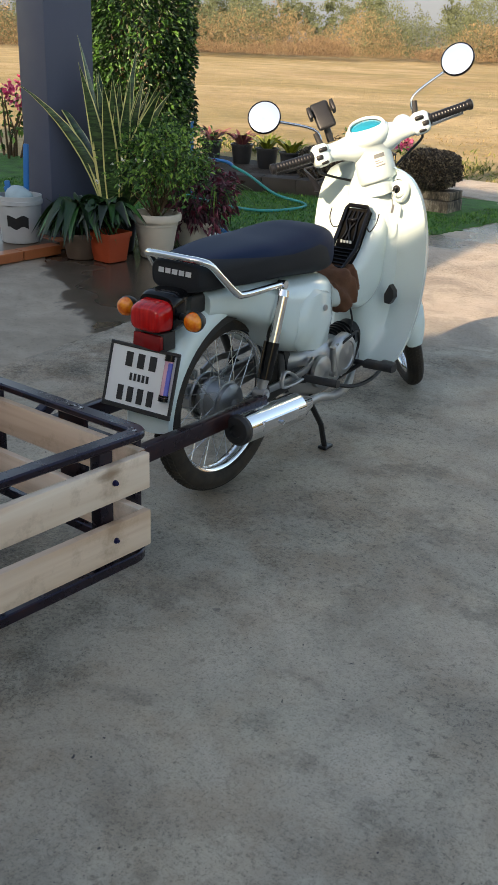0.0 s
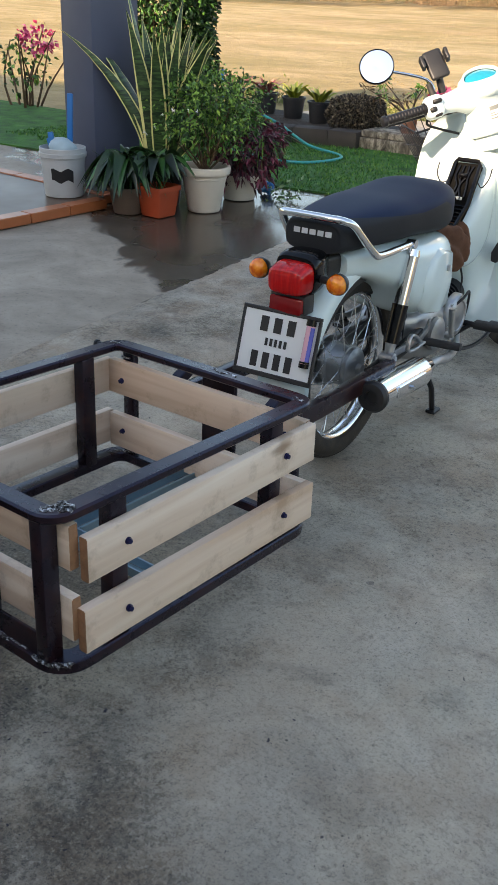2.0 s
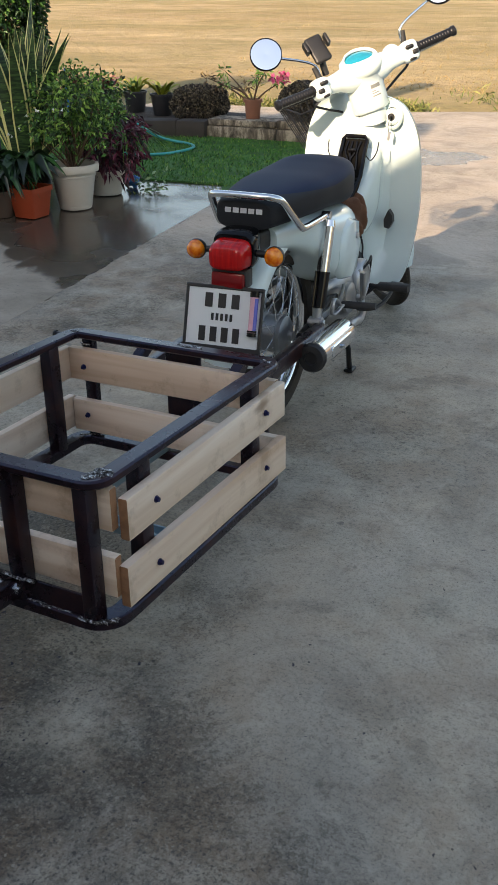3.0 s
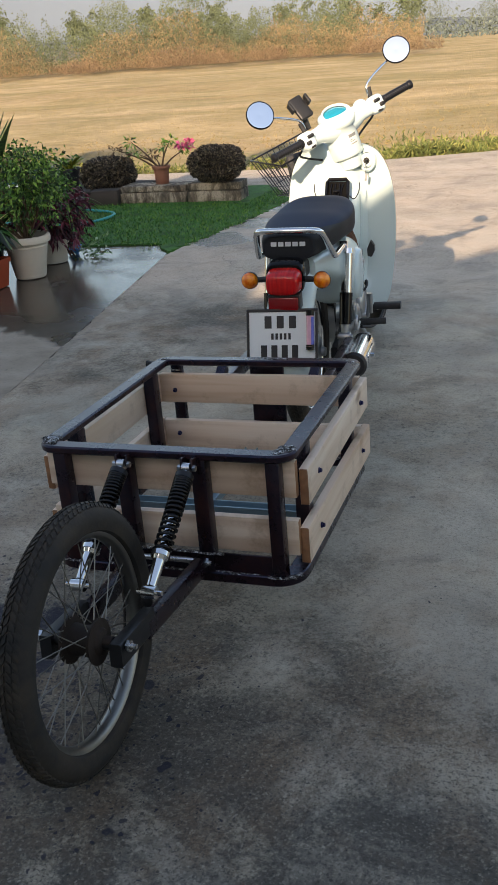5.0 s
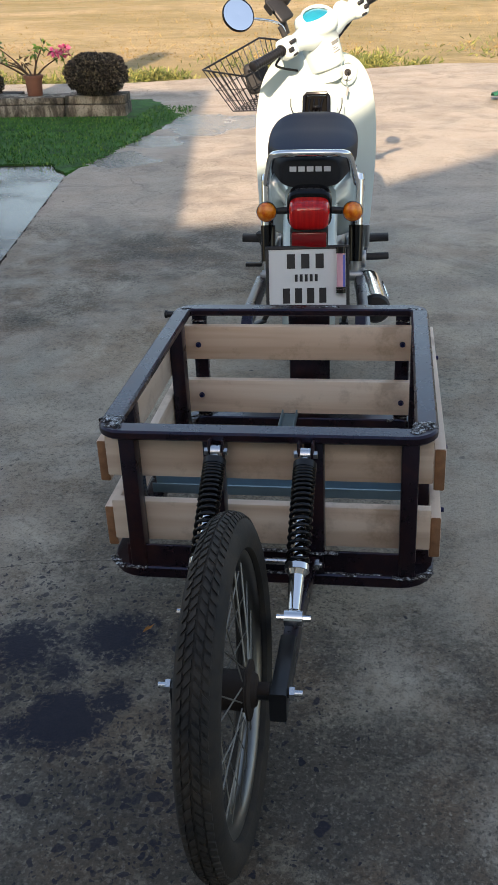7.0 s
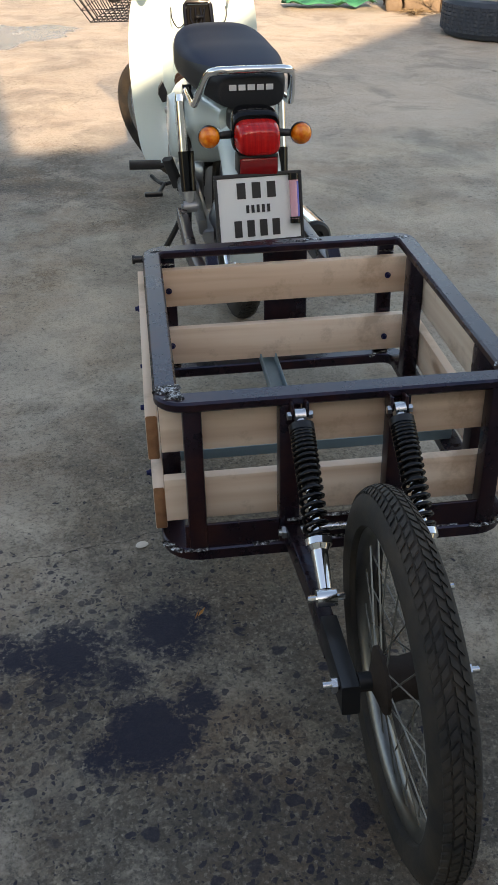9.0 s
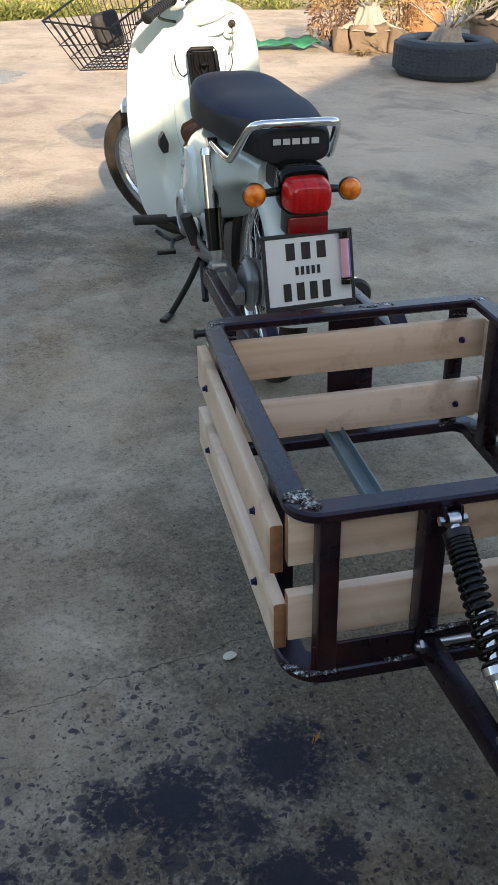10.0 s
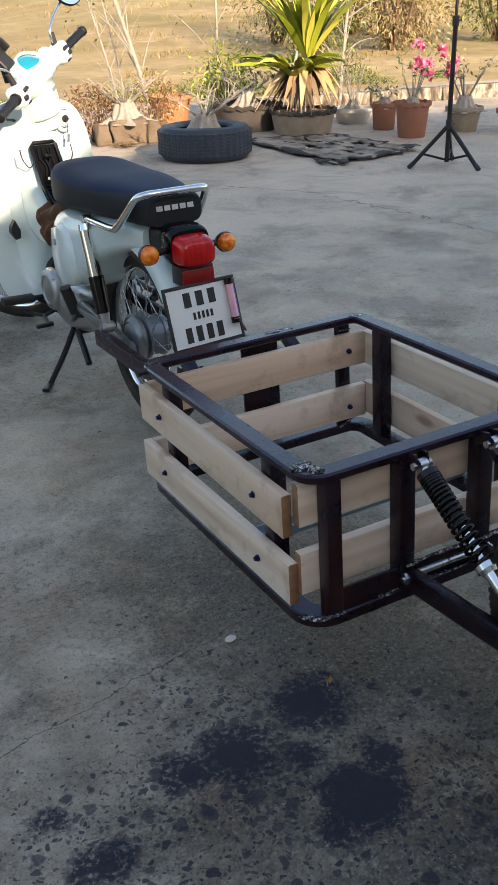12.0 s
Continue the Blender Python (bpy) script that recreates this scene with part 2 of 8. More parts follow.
# pale cement with soft warm and cool clouds
_c = concrete.ramp(_mid, [(0.30, srgb("#8c8375")), (0.48, srgb("#a79d8e")), (0.66, srgb("#c0b4a0"))])
_c = concrete.mix(concrete.ramp(_big, [(0.42, 0.0), (0.62, 0.45)]), _c, srgb("#b4a48f"))
_c = concrete.mix(concrete.ramp(concrete.noise(_v, 1.7, 4, 0.55), [(0.50, 0.0), (0.68, 0.45)]), _c, srgb("#858d84"))
# trodden dirt: heavier on the older half of the slab, under the wheels and where water stands
_edge = concrete.math("ADD", _sep.outputs[1], concrete.math("MULTIPLY", concrete.math("SUBTRACT", _blot, 0.5), 0.25))
_edge = concrete.math("ADD", _edge, concrete.math("MULTIPLY", _sep.outputs[0], -0.06))
_old = concrete.ramp(concrete.math("MULTIPLY", _edge, 0.1), [(0.405, 1.0), (0.440, 0.0)])
_dirt = blend(concrete, [(-1.60, 3.70, 1.1, 0.55), (-1.0, 1.3, 0.6, 0.2), (-1.0, 1.95, 0.55, 0.2), (-1.05, 2.45, 0.5, 0.2),
                         (-1.45, 0.55, 0.95, 0.5), (-0.70, 0.1, 0.85, 1.0), (-1.0, 0.3, 0.75, 0.9), (-1.5, 0.0, 0.7, 0.8), (-1.9, 0.75, 0.8, 0.3), (-2.15, 0.9, 0.7, -0.3), (-2.15, 3.5, 0.5, 0.4), (-1.6, 1.35, 0.6, 0.5),
                         (-0.5, 1.0, 0.95, -0.8), (-1.13, 0.70, 0.17, -1.1), (-1.19, 0.47, 0.13, -1.1), (-1.35, 0.85, 0.3, 0.3), (-0.88, 0.55, 0.25, -0.6),
                         (-2.0, 2.1, 0.8, -0.4), (-1.2, 2.85, 0.6, -0.3), (0.3, 3.1, 2.4, -0.8), (1.1, 3.3, 1.7, -0.5), (0.1, 2.0, 1.1, -0.5), (1.4, 5.0, 4.2, -0.75), (-2.6, 4.6, 0.9, -0.3)])
_z = concrete.math("ADD", _dirt, concrete.math("MULTIPLY", concrete.math("SUBTRACT", _mid, 0.5), 2.6))
_z = concrete.math("ADD", _z, concrete.math("MULTIPLY", concrete.math("SUBTRACT", _blot, 0.5), 1.5))
_z = concrete.math("ADD", concrete.math("MULTIPLY", _z, 0.8), concrete.math("ADD", 0.06, concrete.math("MULTIPLY", _old, 0.14)))
_z = concrete.math("MULTIPLY", _z, concrete.ramp(_old, [(0.0, 0.35), (1.0, 1.0)]))
_c = concrete.mix(concrete.ramp(_old, [(0.0, 0.62), (1.0, 0.0)]), _c, srgb("#cfbda9"))
_d1, _r1 = cells(concrete, _v, 75)
_d2, _r2 = cells(concrete, _v, 210)
_gr = concrete.math("ADD", concrete.math("MULTIPLY", concrete.math("SUBTRACT", _fine, 0.5), 1.15),
                    concrete.math("ADD", concrete.math("MULTIPLY", concrete.math("SUBTRACT", _r1, 0.5), 0.45), concrete.math("MULTIPLY", concrete.math("SUBTRACT", _r2, 0.5), 0.55)))
_soil = concrete.ramp(concrete.math("ADD", concrete.math("MINIMUM", _z, 0.60), concrete.math("MULTIPLY", _gr, 1.25)), [(0.25, 0.0), (0.72, 1.0)])
_c = concrete.mix(concrete.math("MULTIPLY", _soil, 0.72), _c, concrete.mix(_blot, srgb("#2f2a25"), srgb("#665945")))
_c = concrete.mix(concrete.math("MULTIPLY", concrete.ramp(_z, [(0.0, 0.0), (1.25, 1.0)]), 0.85), _c, srgb("#46413a"))
# rusty bloom
_c = concrete.mix(concrete.math("MULTIPLY", concrete.ramp(concrete.noise(_v, 3.1, 6, 0.65), [(0.45, 0.0), (0.62, 0.46)]), concrete.ramp(_old, [(0.0, 0.42), (1.0, 1.0)])), _c, srgb("#8c6f52"))
_patch = concrete.noise(_v, 3.4, 7, 0.66)
_c = concrete.mix(concrete.math("MULTIPLY", concrete.ramp(concrete.math("ADD", _patch, concrete.math("MULTIPLY", concrete.math("SUBTRACT", _fine, 0.5), 0.25)), [(0.55, 0.0), (0.62, 0.50)]), concrete.ramp(_old, [(0.0, 0.3), (1.0, 1.0)])), _c, srgb("#bdb09b"))
_c = concrete.mix(concrete.math("MULTIPLY", concrete.ramp(concrete.math("ADD", _patch, concrete.math("MULTIPLY", concrete.math("SUBTRACT", _fine, 0.5), 0.25)), [(0.36, 0.45), (0.44, 0.0)]), concrete.ramp(_old, [(0.0, 0.25), (1.0, 1.0)])), _c, srgb("#4b443b"))
# soft pale patches brighten the slab, with extra sky light put into its colour
_brighten = blend(concrete, [(0.5, 3.3, 2.7, 0.75), (-0.45, 1.7, 1.1, 0.6), (-2.1, 1.9, 0.9, 0.5), (-1.4, 1.35, 0.6, 0.4), (1.6, 5.2, 3.4, 0.5)], "MAXIMUM")
_c = concrete.mix(concrete.math("MULTIPLY", concrete.ramp(_brighten, [(0.0, 0.0), (0.45, 0.36)]), concrete.ramp(_patch, [(0.36, 0.55), (0.60, 1.0)])), _c, srgb("#cabda8"))
# uneven trowelled patches
_var = concrete.noise(_v, 2.1, 7, 0.7, 0.7)
_c = concrete.mix(concrete.ramp(_var, [(0.38, 0.34), (0.48, 0.0)]), _c, srgb("#5c5850"))
_c = concrete.mix(concrete.ramp(_var, [(0.55, 0.0), (0.64, 0.32)]), _c, srgb("#cfc4b3"))
# sand grains, light and dark, and pinholes
_gk = concrete.ramp(_z, [(-0.0, 0.34), (0.7, 1.0)])
_c = concrete.mix(concrete.math("MULTIPLY", _gk, concrete.ramp(_r2, [(0.05, 0.75), (0.33, 0.0)])), _c, srgb("#322f2b"))
_c = concrete.mix(concrete.math("MULTIPLY", _gk, concrete.ramp(_r2, [(0.74, 0.0), (1.0, 0.40)])), _c, srgb("#c9bfae"))
_c = concrete.mix(concrete.ramp(_grain, [(0.30, 0.36), (0.44, 0.0)]), _c, srgb("#47433d"))
_pd, _pr = cells(concrete, _v, 34)
_cr = concrete.noise(_v, 95, 4, 0.75)
_c = concrete.mix(concrete.math("MULTIPLY", _gk, concrete.ramp(_cr, [(0.36, 0.62), (0.47, 0.0)])), _c, srgb("#2b2824"))
_c = concrete.mix(concrete.math("MULTIPLY", _gk, concrete.ramp(_cr, [(0.55, 0.0), (0.68, 0.42)])), _c, srgb("#bfb39f"))
_pin = concrete.math("LESS_THAN", concrete.math("ADD", _pd, concrete.math("MULTIPLY", _fine, 0.15)), concrete.math("MULTIPLY", concrete.math("SUBTRACT", _pr, concrete.ramp(_z, [(0.0, 0.66), (0.8, 0.50)])), 0.62))
_c = concrete.mix(concrete.math("MULTIPLY", _pin, 0.72), _c, srgb("#2c2a28"))
# dark pitted grain in uneven bands
_band = concrete.ramp(concrete.noise(_v, 1.15, 4, 0.6, 0.4), [(0.44, 0.0), (0.60, 1.0)])
_pit = concrete.ramp(concrete.noise(_v, 46, 6, 0.8), [(0.38, 0.60), (0.47, 0.0)])
_c = concrete.mix(concrete.math("MULTIPLY", _pit, concrete.math("ADD", 0.2, concrete.math("MULTIPLY", _band, 0.8))), _c, srgb("#37342f"))
_c = concrete.mix(concrete.math("MULTIPLY", _band, 0.16), _c, srgb("#4f4b44"))
# hairline cracks
_w = concrete.n.new("ShaderNodeVectorMath")
_w.operation = "ADD"
_wn = concrete.n.new("ShaderNodeCombineXYZ")
concrete.link(concrete.math("MULTIPLY", _blot, 0.16), _wn.inputs[0])
concrete.link(concrete.math("MULTIPLY", _mid, 0.5), _wn.inputs[1])
concrete.link(_v, _w.inputs[0])
concrete.link(_wn.outputs[0], _w.inputs[1])
_crack = concrete.ramp(concrete.voronoi(_w.outputs[0], 0.75, "DISTANCE_TO_EDGE"), [(0.0006, 1.0), (0.0026, 0.0)])
_c = concrete.mix(concrete.math("MULTIPLY", _crack, concrete.math("MULTIPLY", concrete.ramp(_fine, [(0.4, 0.2), (0.55, 0.8)]), concrete.ramp(_big, [(0.50, 0.0), (0.60, 0.8)]))), _c, srgb("#37332e"))
# one long crack across the slab
_cx = concrete.math("ADD", _sep.outputs[0], 2.06)
_cy = concrete.math("SUBTRACT", concrete.math("SUBTRACT", _sep.outputs[1], 1.03), concrete.math("MULTIPLY", _cx, 0.21))
_cy = concrete.math("ADD", _cy, concrete.math("ADD", concrete.math("MULTIPLY", concrete.math("SUBTRACT", _blot, 0.5), 0.10), concrete.math("MULTIPLY", concrete.math("SUBTRACT", _fine, 0.5), 0.014)))
_line = concrete.math("MULTIPLY", concrete.ramp(concrete.math("MULTIPLY", concrete.math("ABSOLUTE", _cy), 100.0), [(0.08, 1.0), (0.24, 0.0)]), concrete.ramp(concrete.math("ABSOLUTE", _cx), [(0.35, 0.8), (0.55, 0.0)]))
_c = concrete.mix(_line, _c, srgb("#2a2621"))
# a wandering crack over the far yard
_ry = concrete.math("DIVIDE", concrete.math("SUBTRACT", _sep.outputs[1], 3.0), 3.0)
_rx = concrete.math("MULTIPLY", concrete.ramp(_ry, [(0.0, 0.645), (0.245, 0.605), (0.53, 0.551), (0.72, 0.513), (0.89, 0.333), (1.0, 0.20)]), 2.0)
_rx = concrete.math("SUBTRACT", concrete.math("ADD", concrete.math("SUBTRACT", _sep.outputs[0], _rx), concrete.math("MULTIPLY", concrete.math("SUBTRACT", _blot, 0.5), 0.22)), concrete.math("MULTIPLY", concrete.math("SUBTRACT", _fine, 0.5), 0.02))
_run = concrete.math("MULTIPLY", concrete.ramp(concrete.math("MULTIPLY", concrete.math("ABSOLUTE", _rx), 20.0), [(0.06, 0.75), (0.20, 0.0)]), concrete.ramp(_ry, [(0.12, 0.0), (0.2, 1.0), (0.92, 1.0), (1.0, 0.0)]))
_c = concrete.mix(_run, _c, srgb("#5d4f40"))
# splashes of old oil: drops that run together where most was spilt
_pool = blend(concrete, [(-1.717, 0.815, 0.17, 1.3), (-1.65, 0.87, 0.08, 0.9), (-1.90, 0.77, 0.18, 1.25), (-2.00, 0.775, 0.13, 1.15), (-1.757, 0.573, 0.15, 1.55),
                         (-1.84, 0.53, 0.10, 1.1), (-1.80, 0.70, 0.13, 1.0), (-1.675, 0.64, 0.10, 1.1), (-1.97, 0.967, 0.085, 0.9), (-2.19, 0.945, 0.16, 0.55),
                         (-2.08, 0.82, 0.08, 0.7), (-1.87, 0.72, 0.50, 0.50), (-1.77, 0.46, 0.15, 0.5), (-1.62, 0.45, 0.2, 0.7), (-2.25, 0.79, 0.13, 0.9), (-2.2, 0.66, 0.14, 1.1), (-2.05, 0.45, 0.25, 0.8)], "MAXIMUM")
_wide = blend(concrete, [(-1.87, 0.70, 0.62, 1.0), (-1.55, 0.45, 0.55, 0.9), (-2.2, 0.72, 0.35, 0.9)], "MAXIMUM")
_rag = concrete.noise(_v, 17, 6, 0.68)
_gaps = concrete.ramp(concrete.noise(_v, 80, 5, 0.72), [(0.50, 1.0), (0.60, 0.22)])
_warp = concrete.n.new("ShaderNodeTexNoise")
_warp.inputs["Scale"].default_value = 26
_warp.inputs["Detail"].default_value = 5
concrete.link(_v, _warp.inputs["Vector"])
_bent = concrete.n.new("ShaderNodeVectorMath")
_bent.operation = "MULTIPLY_ADD"
concrete.link(_warp.outputs["Color"], _bent.inputs[0])
_bent.inputs[1].default_value = (0.045, 0.045, 0.0)
concrete.link(_v, _bent.inputs[2])
# a brown halo, then the dark blots, then drops
_halo = concrete.math("ADD", _wide, concrete.math("MULTIPLY", concrete.math("SUBTRACT", _rag, 0.5), 1.6))
_c = concrete.mix(concrete.math("MULTIPLY", concrete.ramp(_halo, [(0.20, 0.0), (0.90, 0.36)]), _gaps), _c, srgb("#3b342b"))
_body = concrete.math("ADD", _pool, concrete.math("ADD", concrete.math("MULTIPLY", concrete.math("SUBTRACT", _rag, 0.5), 0.9), concrete.math("MULTIPLY", concrete.math("SUBTRACT", _fine, 0.5), 0.35)))
_oil = concrete.math("MULTIPLY", concrete.ramp(_body, [(0.60, 0.0), (0.78, 0.95)]), concrete.math("MAXIMUM", _gaps, concrete.ramp(_body, [(0.80, 0.0), (0.98, 1.0)])))
for _s, _k in ((17, 0.12), (34, 0.08), (64, 0.05), (110, 0.05)):
    _od, _or = cells(concrete, _bent.outputs[0], _s)
    _reach = concrete.math("SUBTRACT", concrete.math("ADD", concrete.math("MULTIPLY", _wide, 0.42), concrete.math("MULTIPLY", _or, 0.50)), 0.28 + _k)
    _near = concrete.math("SUBTRACT", _reach, _od)
    _oil = concrete.math("MAXIMUM", _oil, concrete.math("MULTIPLY", concrete.ramp(concrete.math("ADD", _near, 0.5), [(0.47, 0.0), (0.53, 1.0)]), concrete.ramp(_or, [(0.4, 0.45), (1.0, 0.92)])))
_far, _fr = cells(concrete, _bent.outputs[0], 4.6)
_few = concrete.math("MULTIPLY", concrete.math("LESS_THAN", _far, concrete.math("MULTIPLY", concrete.math("SUBTRACT", _fr, 0.45), 0.16)), 0.4)
_oil = concrete.math("MAXIMUM", _oil, concrete.math("MULTIPLY", _few, _old))
_c = concrete.mix(_oil, _c, srgb("#070d27"))
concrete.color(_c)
_damp_y = blend(concrete, [(-2.75, 7.1, 0.75, 1.0), (-2.35, 7.2, 0.6, 0.9), (-2.95, 6.4, 0.5, 0.9), (-3.05, 5.7, 0.45, 0.9)], "MAXIMUM")
_puddle = concrete.ramp(concrete.math("ADD", _damp_y, concrete.math("MULTIPLY", concrete.math("SUBTRACT", _mid, 0.5), 1.6)), [(0.36, 0.0), (0.46, 1.0)])
concrete.color(concrete.mix(concrete.math("MULTIPLY", _puddle, 0.55), _c, concrete.mix(1.0, _c, srgb("#8a857e"), "MULTIPLY")))
concrete.rough(concrete.mix(concrete.math("MULTIPLY", _puddle, 0.9), concrete.ramp(_mid, [(0.1, 0.6), (0.3, 0.7), (0.7, 0.9)]), (0.12, 0.12, 0.12)))
concrete.bump(concrete.math("ADD", concrete.math("ADD", _fine, concrete.math("MULTIPLY", _grain, 0.5)), concrete.math("SUBTRACT", concrete.math("MULTIPLY", _soil, -0.5), concrete.math("MULTIPLY", _pin, 0.6))), 0.004, 0.9)
CONCRETE = concrete.mat

wet = Nodes("wet_concrete", 0.1)
wet.bsdf.inputs["Specular IOR Level"].default_value = 0.36
_v = wet.coords()
_sep = wet.n.new("ShaderNodeSeparateXYZ")
wet.link(_v, _sep.inputs[0])
_m = wet.noise(_v, 2.4, 7, 0.66, 0.5)
_f = wet.noise(_v, 60, 6, 0.75)
# rain-wet towards the pots and the lawn, dry towards the house
_front = wet.math("ADD", wet.math("ADD", _sep.outputs[1], wet.math("MULTIPLY", _sep.outputs[0], 0.55)), wet.math("MULTIPLY", wet.math("SUBTRACT", _m, 0.5), 1.0))
_wetness = wet.ramp(wet.math("MULTIPLY", _front, 0.2), [(0.285, 0.0), (0.300, 1.0)])
_dry = wet.ramp(_m, [(0.3, srgb("#7d7466")), (0.5, srgb("#978c7d")), (0.7, srgb("#ada190"))])
_dry = wet.mix(wet.ramp(_f, [(0.32, 0.5), (0.45, 0.0)]), _dry, srgb("#57524b"))
_damp = wet.ramp(_m, [(0.3, srgb("#3a322b")), (0.6, srgb("#54493e")), (0.8, srgb("#6a6157"))])
wet.color(wet.mix(_wetness, _dry, _damp))
_pool = wet.ramp(wet.math("ADD", wet.noise(_v, 1.6, 3, 0.5), wet.math("MULTIPLY", wet.math("SUBTRACT", _sep.outputs[1], 4.0), 0.12)), [(0.38, 0.36), (0.55, 0.17)])
wet.rough(wet.mix(_wetness, (0.78, 0.78, 0.78), _pool))
wet.bump(wet.math("MULTIPLY", wet.noise(_v, 30, 5), wet.math("SUBTRACT", 1.0, wet.math("MULTIPLY", _wetness, 0.93))), 0.002, 0.35)
WET = wet.mat

lawn_m = Nodes("lawn_soil", 0.9)
_v = lawn_m.coords()
lawn_m.color(lawn_m.ramp(lawn_m.noise(_v, 6, 8), [(0.3, srgb("#1f3f15")), (0.6, srgb("#356b20")), (0.8, srgb("#5f8434"))]))
lawn_m.bump(lawn_m.noise(_v, 90, 4), 0.01)
LAWN = lawn_m.mat
blade_m = Nodes("grass_blade", 0.6)
blade_m.color(blade_m.ramp(blade_m.island(), [(0.0, srgb("#1f4a12")), (0.6, srgb("#38721f")), (1.0, srgb("#6f8f38"))]))
BLADE = blade_m.mat
field_m = Nodes("dry_stubble_field", 0.95)
_v = field_m.coords()
_vs = field_m.coords((0.3, 0.9, 1))
_a = field_m.noise(_vs, 0.10, 6, 0.62, 0.8)
_b = field_m.noise(_v, 3.0, 6, 0.7)
_c = field_m.ramp(_a, [(0.3, srgb("#8a7850")), (0.45, srgb("#a99264")), (0.62, srgb("#c0a67e")), (0.8, srgb("#a88e64"))])
_c = field_m.mix(field_m.ramp(field_m.noise(_vs, 0.23, 5, 0.6, 0.5), [(0.46, 0.0), (0.66, 0.5)]), _c, srgb("#6d6a34"))
_c = field_m.mix(field_m.ramp(field_m.noise(field_m.coords((0.26, 0.6, 1)), 0.14, 5, 0.6, 1.6), [(0.48, 0.0), (0.70, 0.42)]), _c, srgb("#84623c"))
_c = field_m.mix(field_m.ramp(field_m.noise(_v, 0.30, 6, 0.68, 1.2), [(0.46, 0.0), (0.58, 0.55)]), _c, srgb("#8f7d4c"))
_c = field_m.mix(field_m.ramp(field_m.noise(_v, 0.21, 5, 0.65, 0.9), [(0.50, 0.0), (0.62, 0.45)]), _c, srgb("#c8ad82"))
_c = field_m.mix(field_m.ramp(field_m.noise(_v, 0.55, 7, 0.7, 0.5), [(0.46, 0.0), (0.62, 0.55)]), _c, srgb("#7c7242"))
field_m.color(field_m.mix(field_m.ramp(_b, [(0.3, 0.35), (0.6, 0.0)]), _c, srgb("#6b5733")))
field_m.bump(_b, 0.12, 0.8)
FIELD = field_m.mat
BLACK_GLOSS = simple("glossy_black_paint", (0.004, 0.004, 0.005), 0.12, 0.0, 0.2, 20)
BLACK_GLOSS.node_tree.nodes["Principled BSDF"].inputs["Specular IOR Level"].default_value = 0.3
RIM_DUSTY = simple("dusty_chrome_rim", (0.24, 0.235, 0.22), 0.36, 1.0, 0.55, 9)
SPOKE_DUSTY = simple("dull_spoke_steel", (0.20, 0.19, 0.17), 0.45, 0.8, 0.3, 30)
HUB_RUST = simple("rusty_hub_steel", srgb("#2c211a"), 0.75, 0.2, 0.4, 30, 0.001)

# ---------------- ground ----------------
def sheet(bm, pts, z, thick=0.0):
    """A flat outline at height z, with thickness below it."""
    top = [bm.verts.new((x, y, z)) for x, y in pts]
    bm.faces.new(top)
    if thick:
        low = [bm.verts.new((x, y, z - thick)) for x, y in pts]
        bm.faces.new(list(reversed(low)))
        for i in range(len(pts)):
            j = (i + 1) % len(pts)
            bm.faces.new((top[i], low[i], low[j], top[j]))


def ground_z(x, y):
    """Height of the field at x, y from the middle of the yard: level near it, rising to one side."""
    r = math.hypot(x, y)
    z = -0.05
    if r > 14:
        z += 0.22 * noise.noise((x * 0.05, y * 0.05, 0)) + 0.10 * noise.noise((x * 0.2, y * 0.2, 3))
        z += 3.8 * max(0.0, min(1.0, (r - 18) / 45)) * max(0.0, min(1.0, (math.degrees(math.atan2(x, y)) - 4) / 14)) * (1 if y > 0 else 0)
        z += 0.9 * max(0.0, min(1.0, (r - 45) / 60)) * (0.6 + 0.4 * noise.noise((x * 0.01, y * 0.01, 5)))
    return z


bm = bmesh.new()
rings = [0, 6, 12, 20, 32, 50, 80, 130, 220, 400, 800, 1600]
segs = 72
vs = []
for r in rings:
    row = []
    for k in range(segs if r else 1):
        a = 2 * math.pi * k / segs
        x, y = r * math.sin(a), r * math.cos(a)
        row.append(bm.verts.new((x, y + 4, ground_z(x, y))))
    vs.append(row)
for k in range(segs):
    bm.faces.new((vs[0][0], vs[1][k], vs[1][(k + 1) % segs]))
for A, B in zip(vs[1:], vs[2:]):
    for k in range(segs):
        bm.faces.new((A[k], B[k], B[(k + 1) % segs], A[(k + 1) % segs]))
ground = part("ground", bm, FIELD, smooth=True, angle=80)
tagged(ground, "dry straw-coloured stubble field reaching the horizon", "field", kind="structure")

bm = bmesh.new()
APRON = [(-2.30, -9), (-2.62, 1.0), (-2.92, 3.14), (-3.22, 5.16), (-3.12, 6.6), (-3.05, 7.6), (-3.5, 8.5), (-6.5, 8.95), (-6.5, 9.5), (-3.9, 9.7), (-3.06, 10.1), (-1.46, 10.83), (-0.62, 11.3), (1.2, 11.3), (7.5, 10.9), (14, 9.5), (14, -9)]


def ragged(pts, i0, i1, step, amp):
    """The outline with its edge broken into small uneven steps between two of its corners."""
    out = []
    for i, (x, y) in enumerate(pts):
        out.append((x, y))
        if i0 <= i < i1:
            x1, y1 = pts[(i + 1) % len(pts)]
            ln = math.hypot(x1 - x, y1 - y)
            for k in range(1, int(ln / step)):
                f = k * step / ln
                px_, py_ = x + (x1 - x) * f, y + (y1 - y) * f
                d = amp * (noise.noise((px_ * 14, py_ * 14, 1)) + 0.8 * noise.noise((px_ * 45, py_ * 45, 4)))
                out.append((px_ + d, py_ + d * 0.15))
    return out


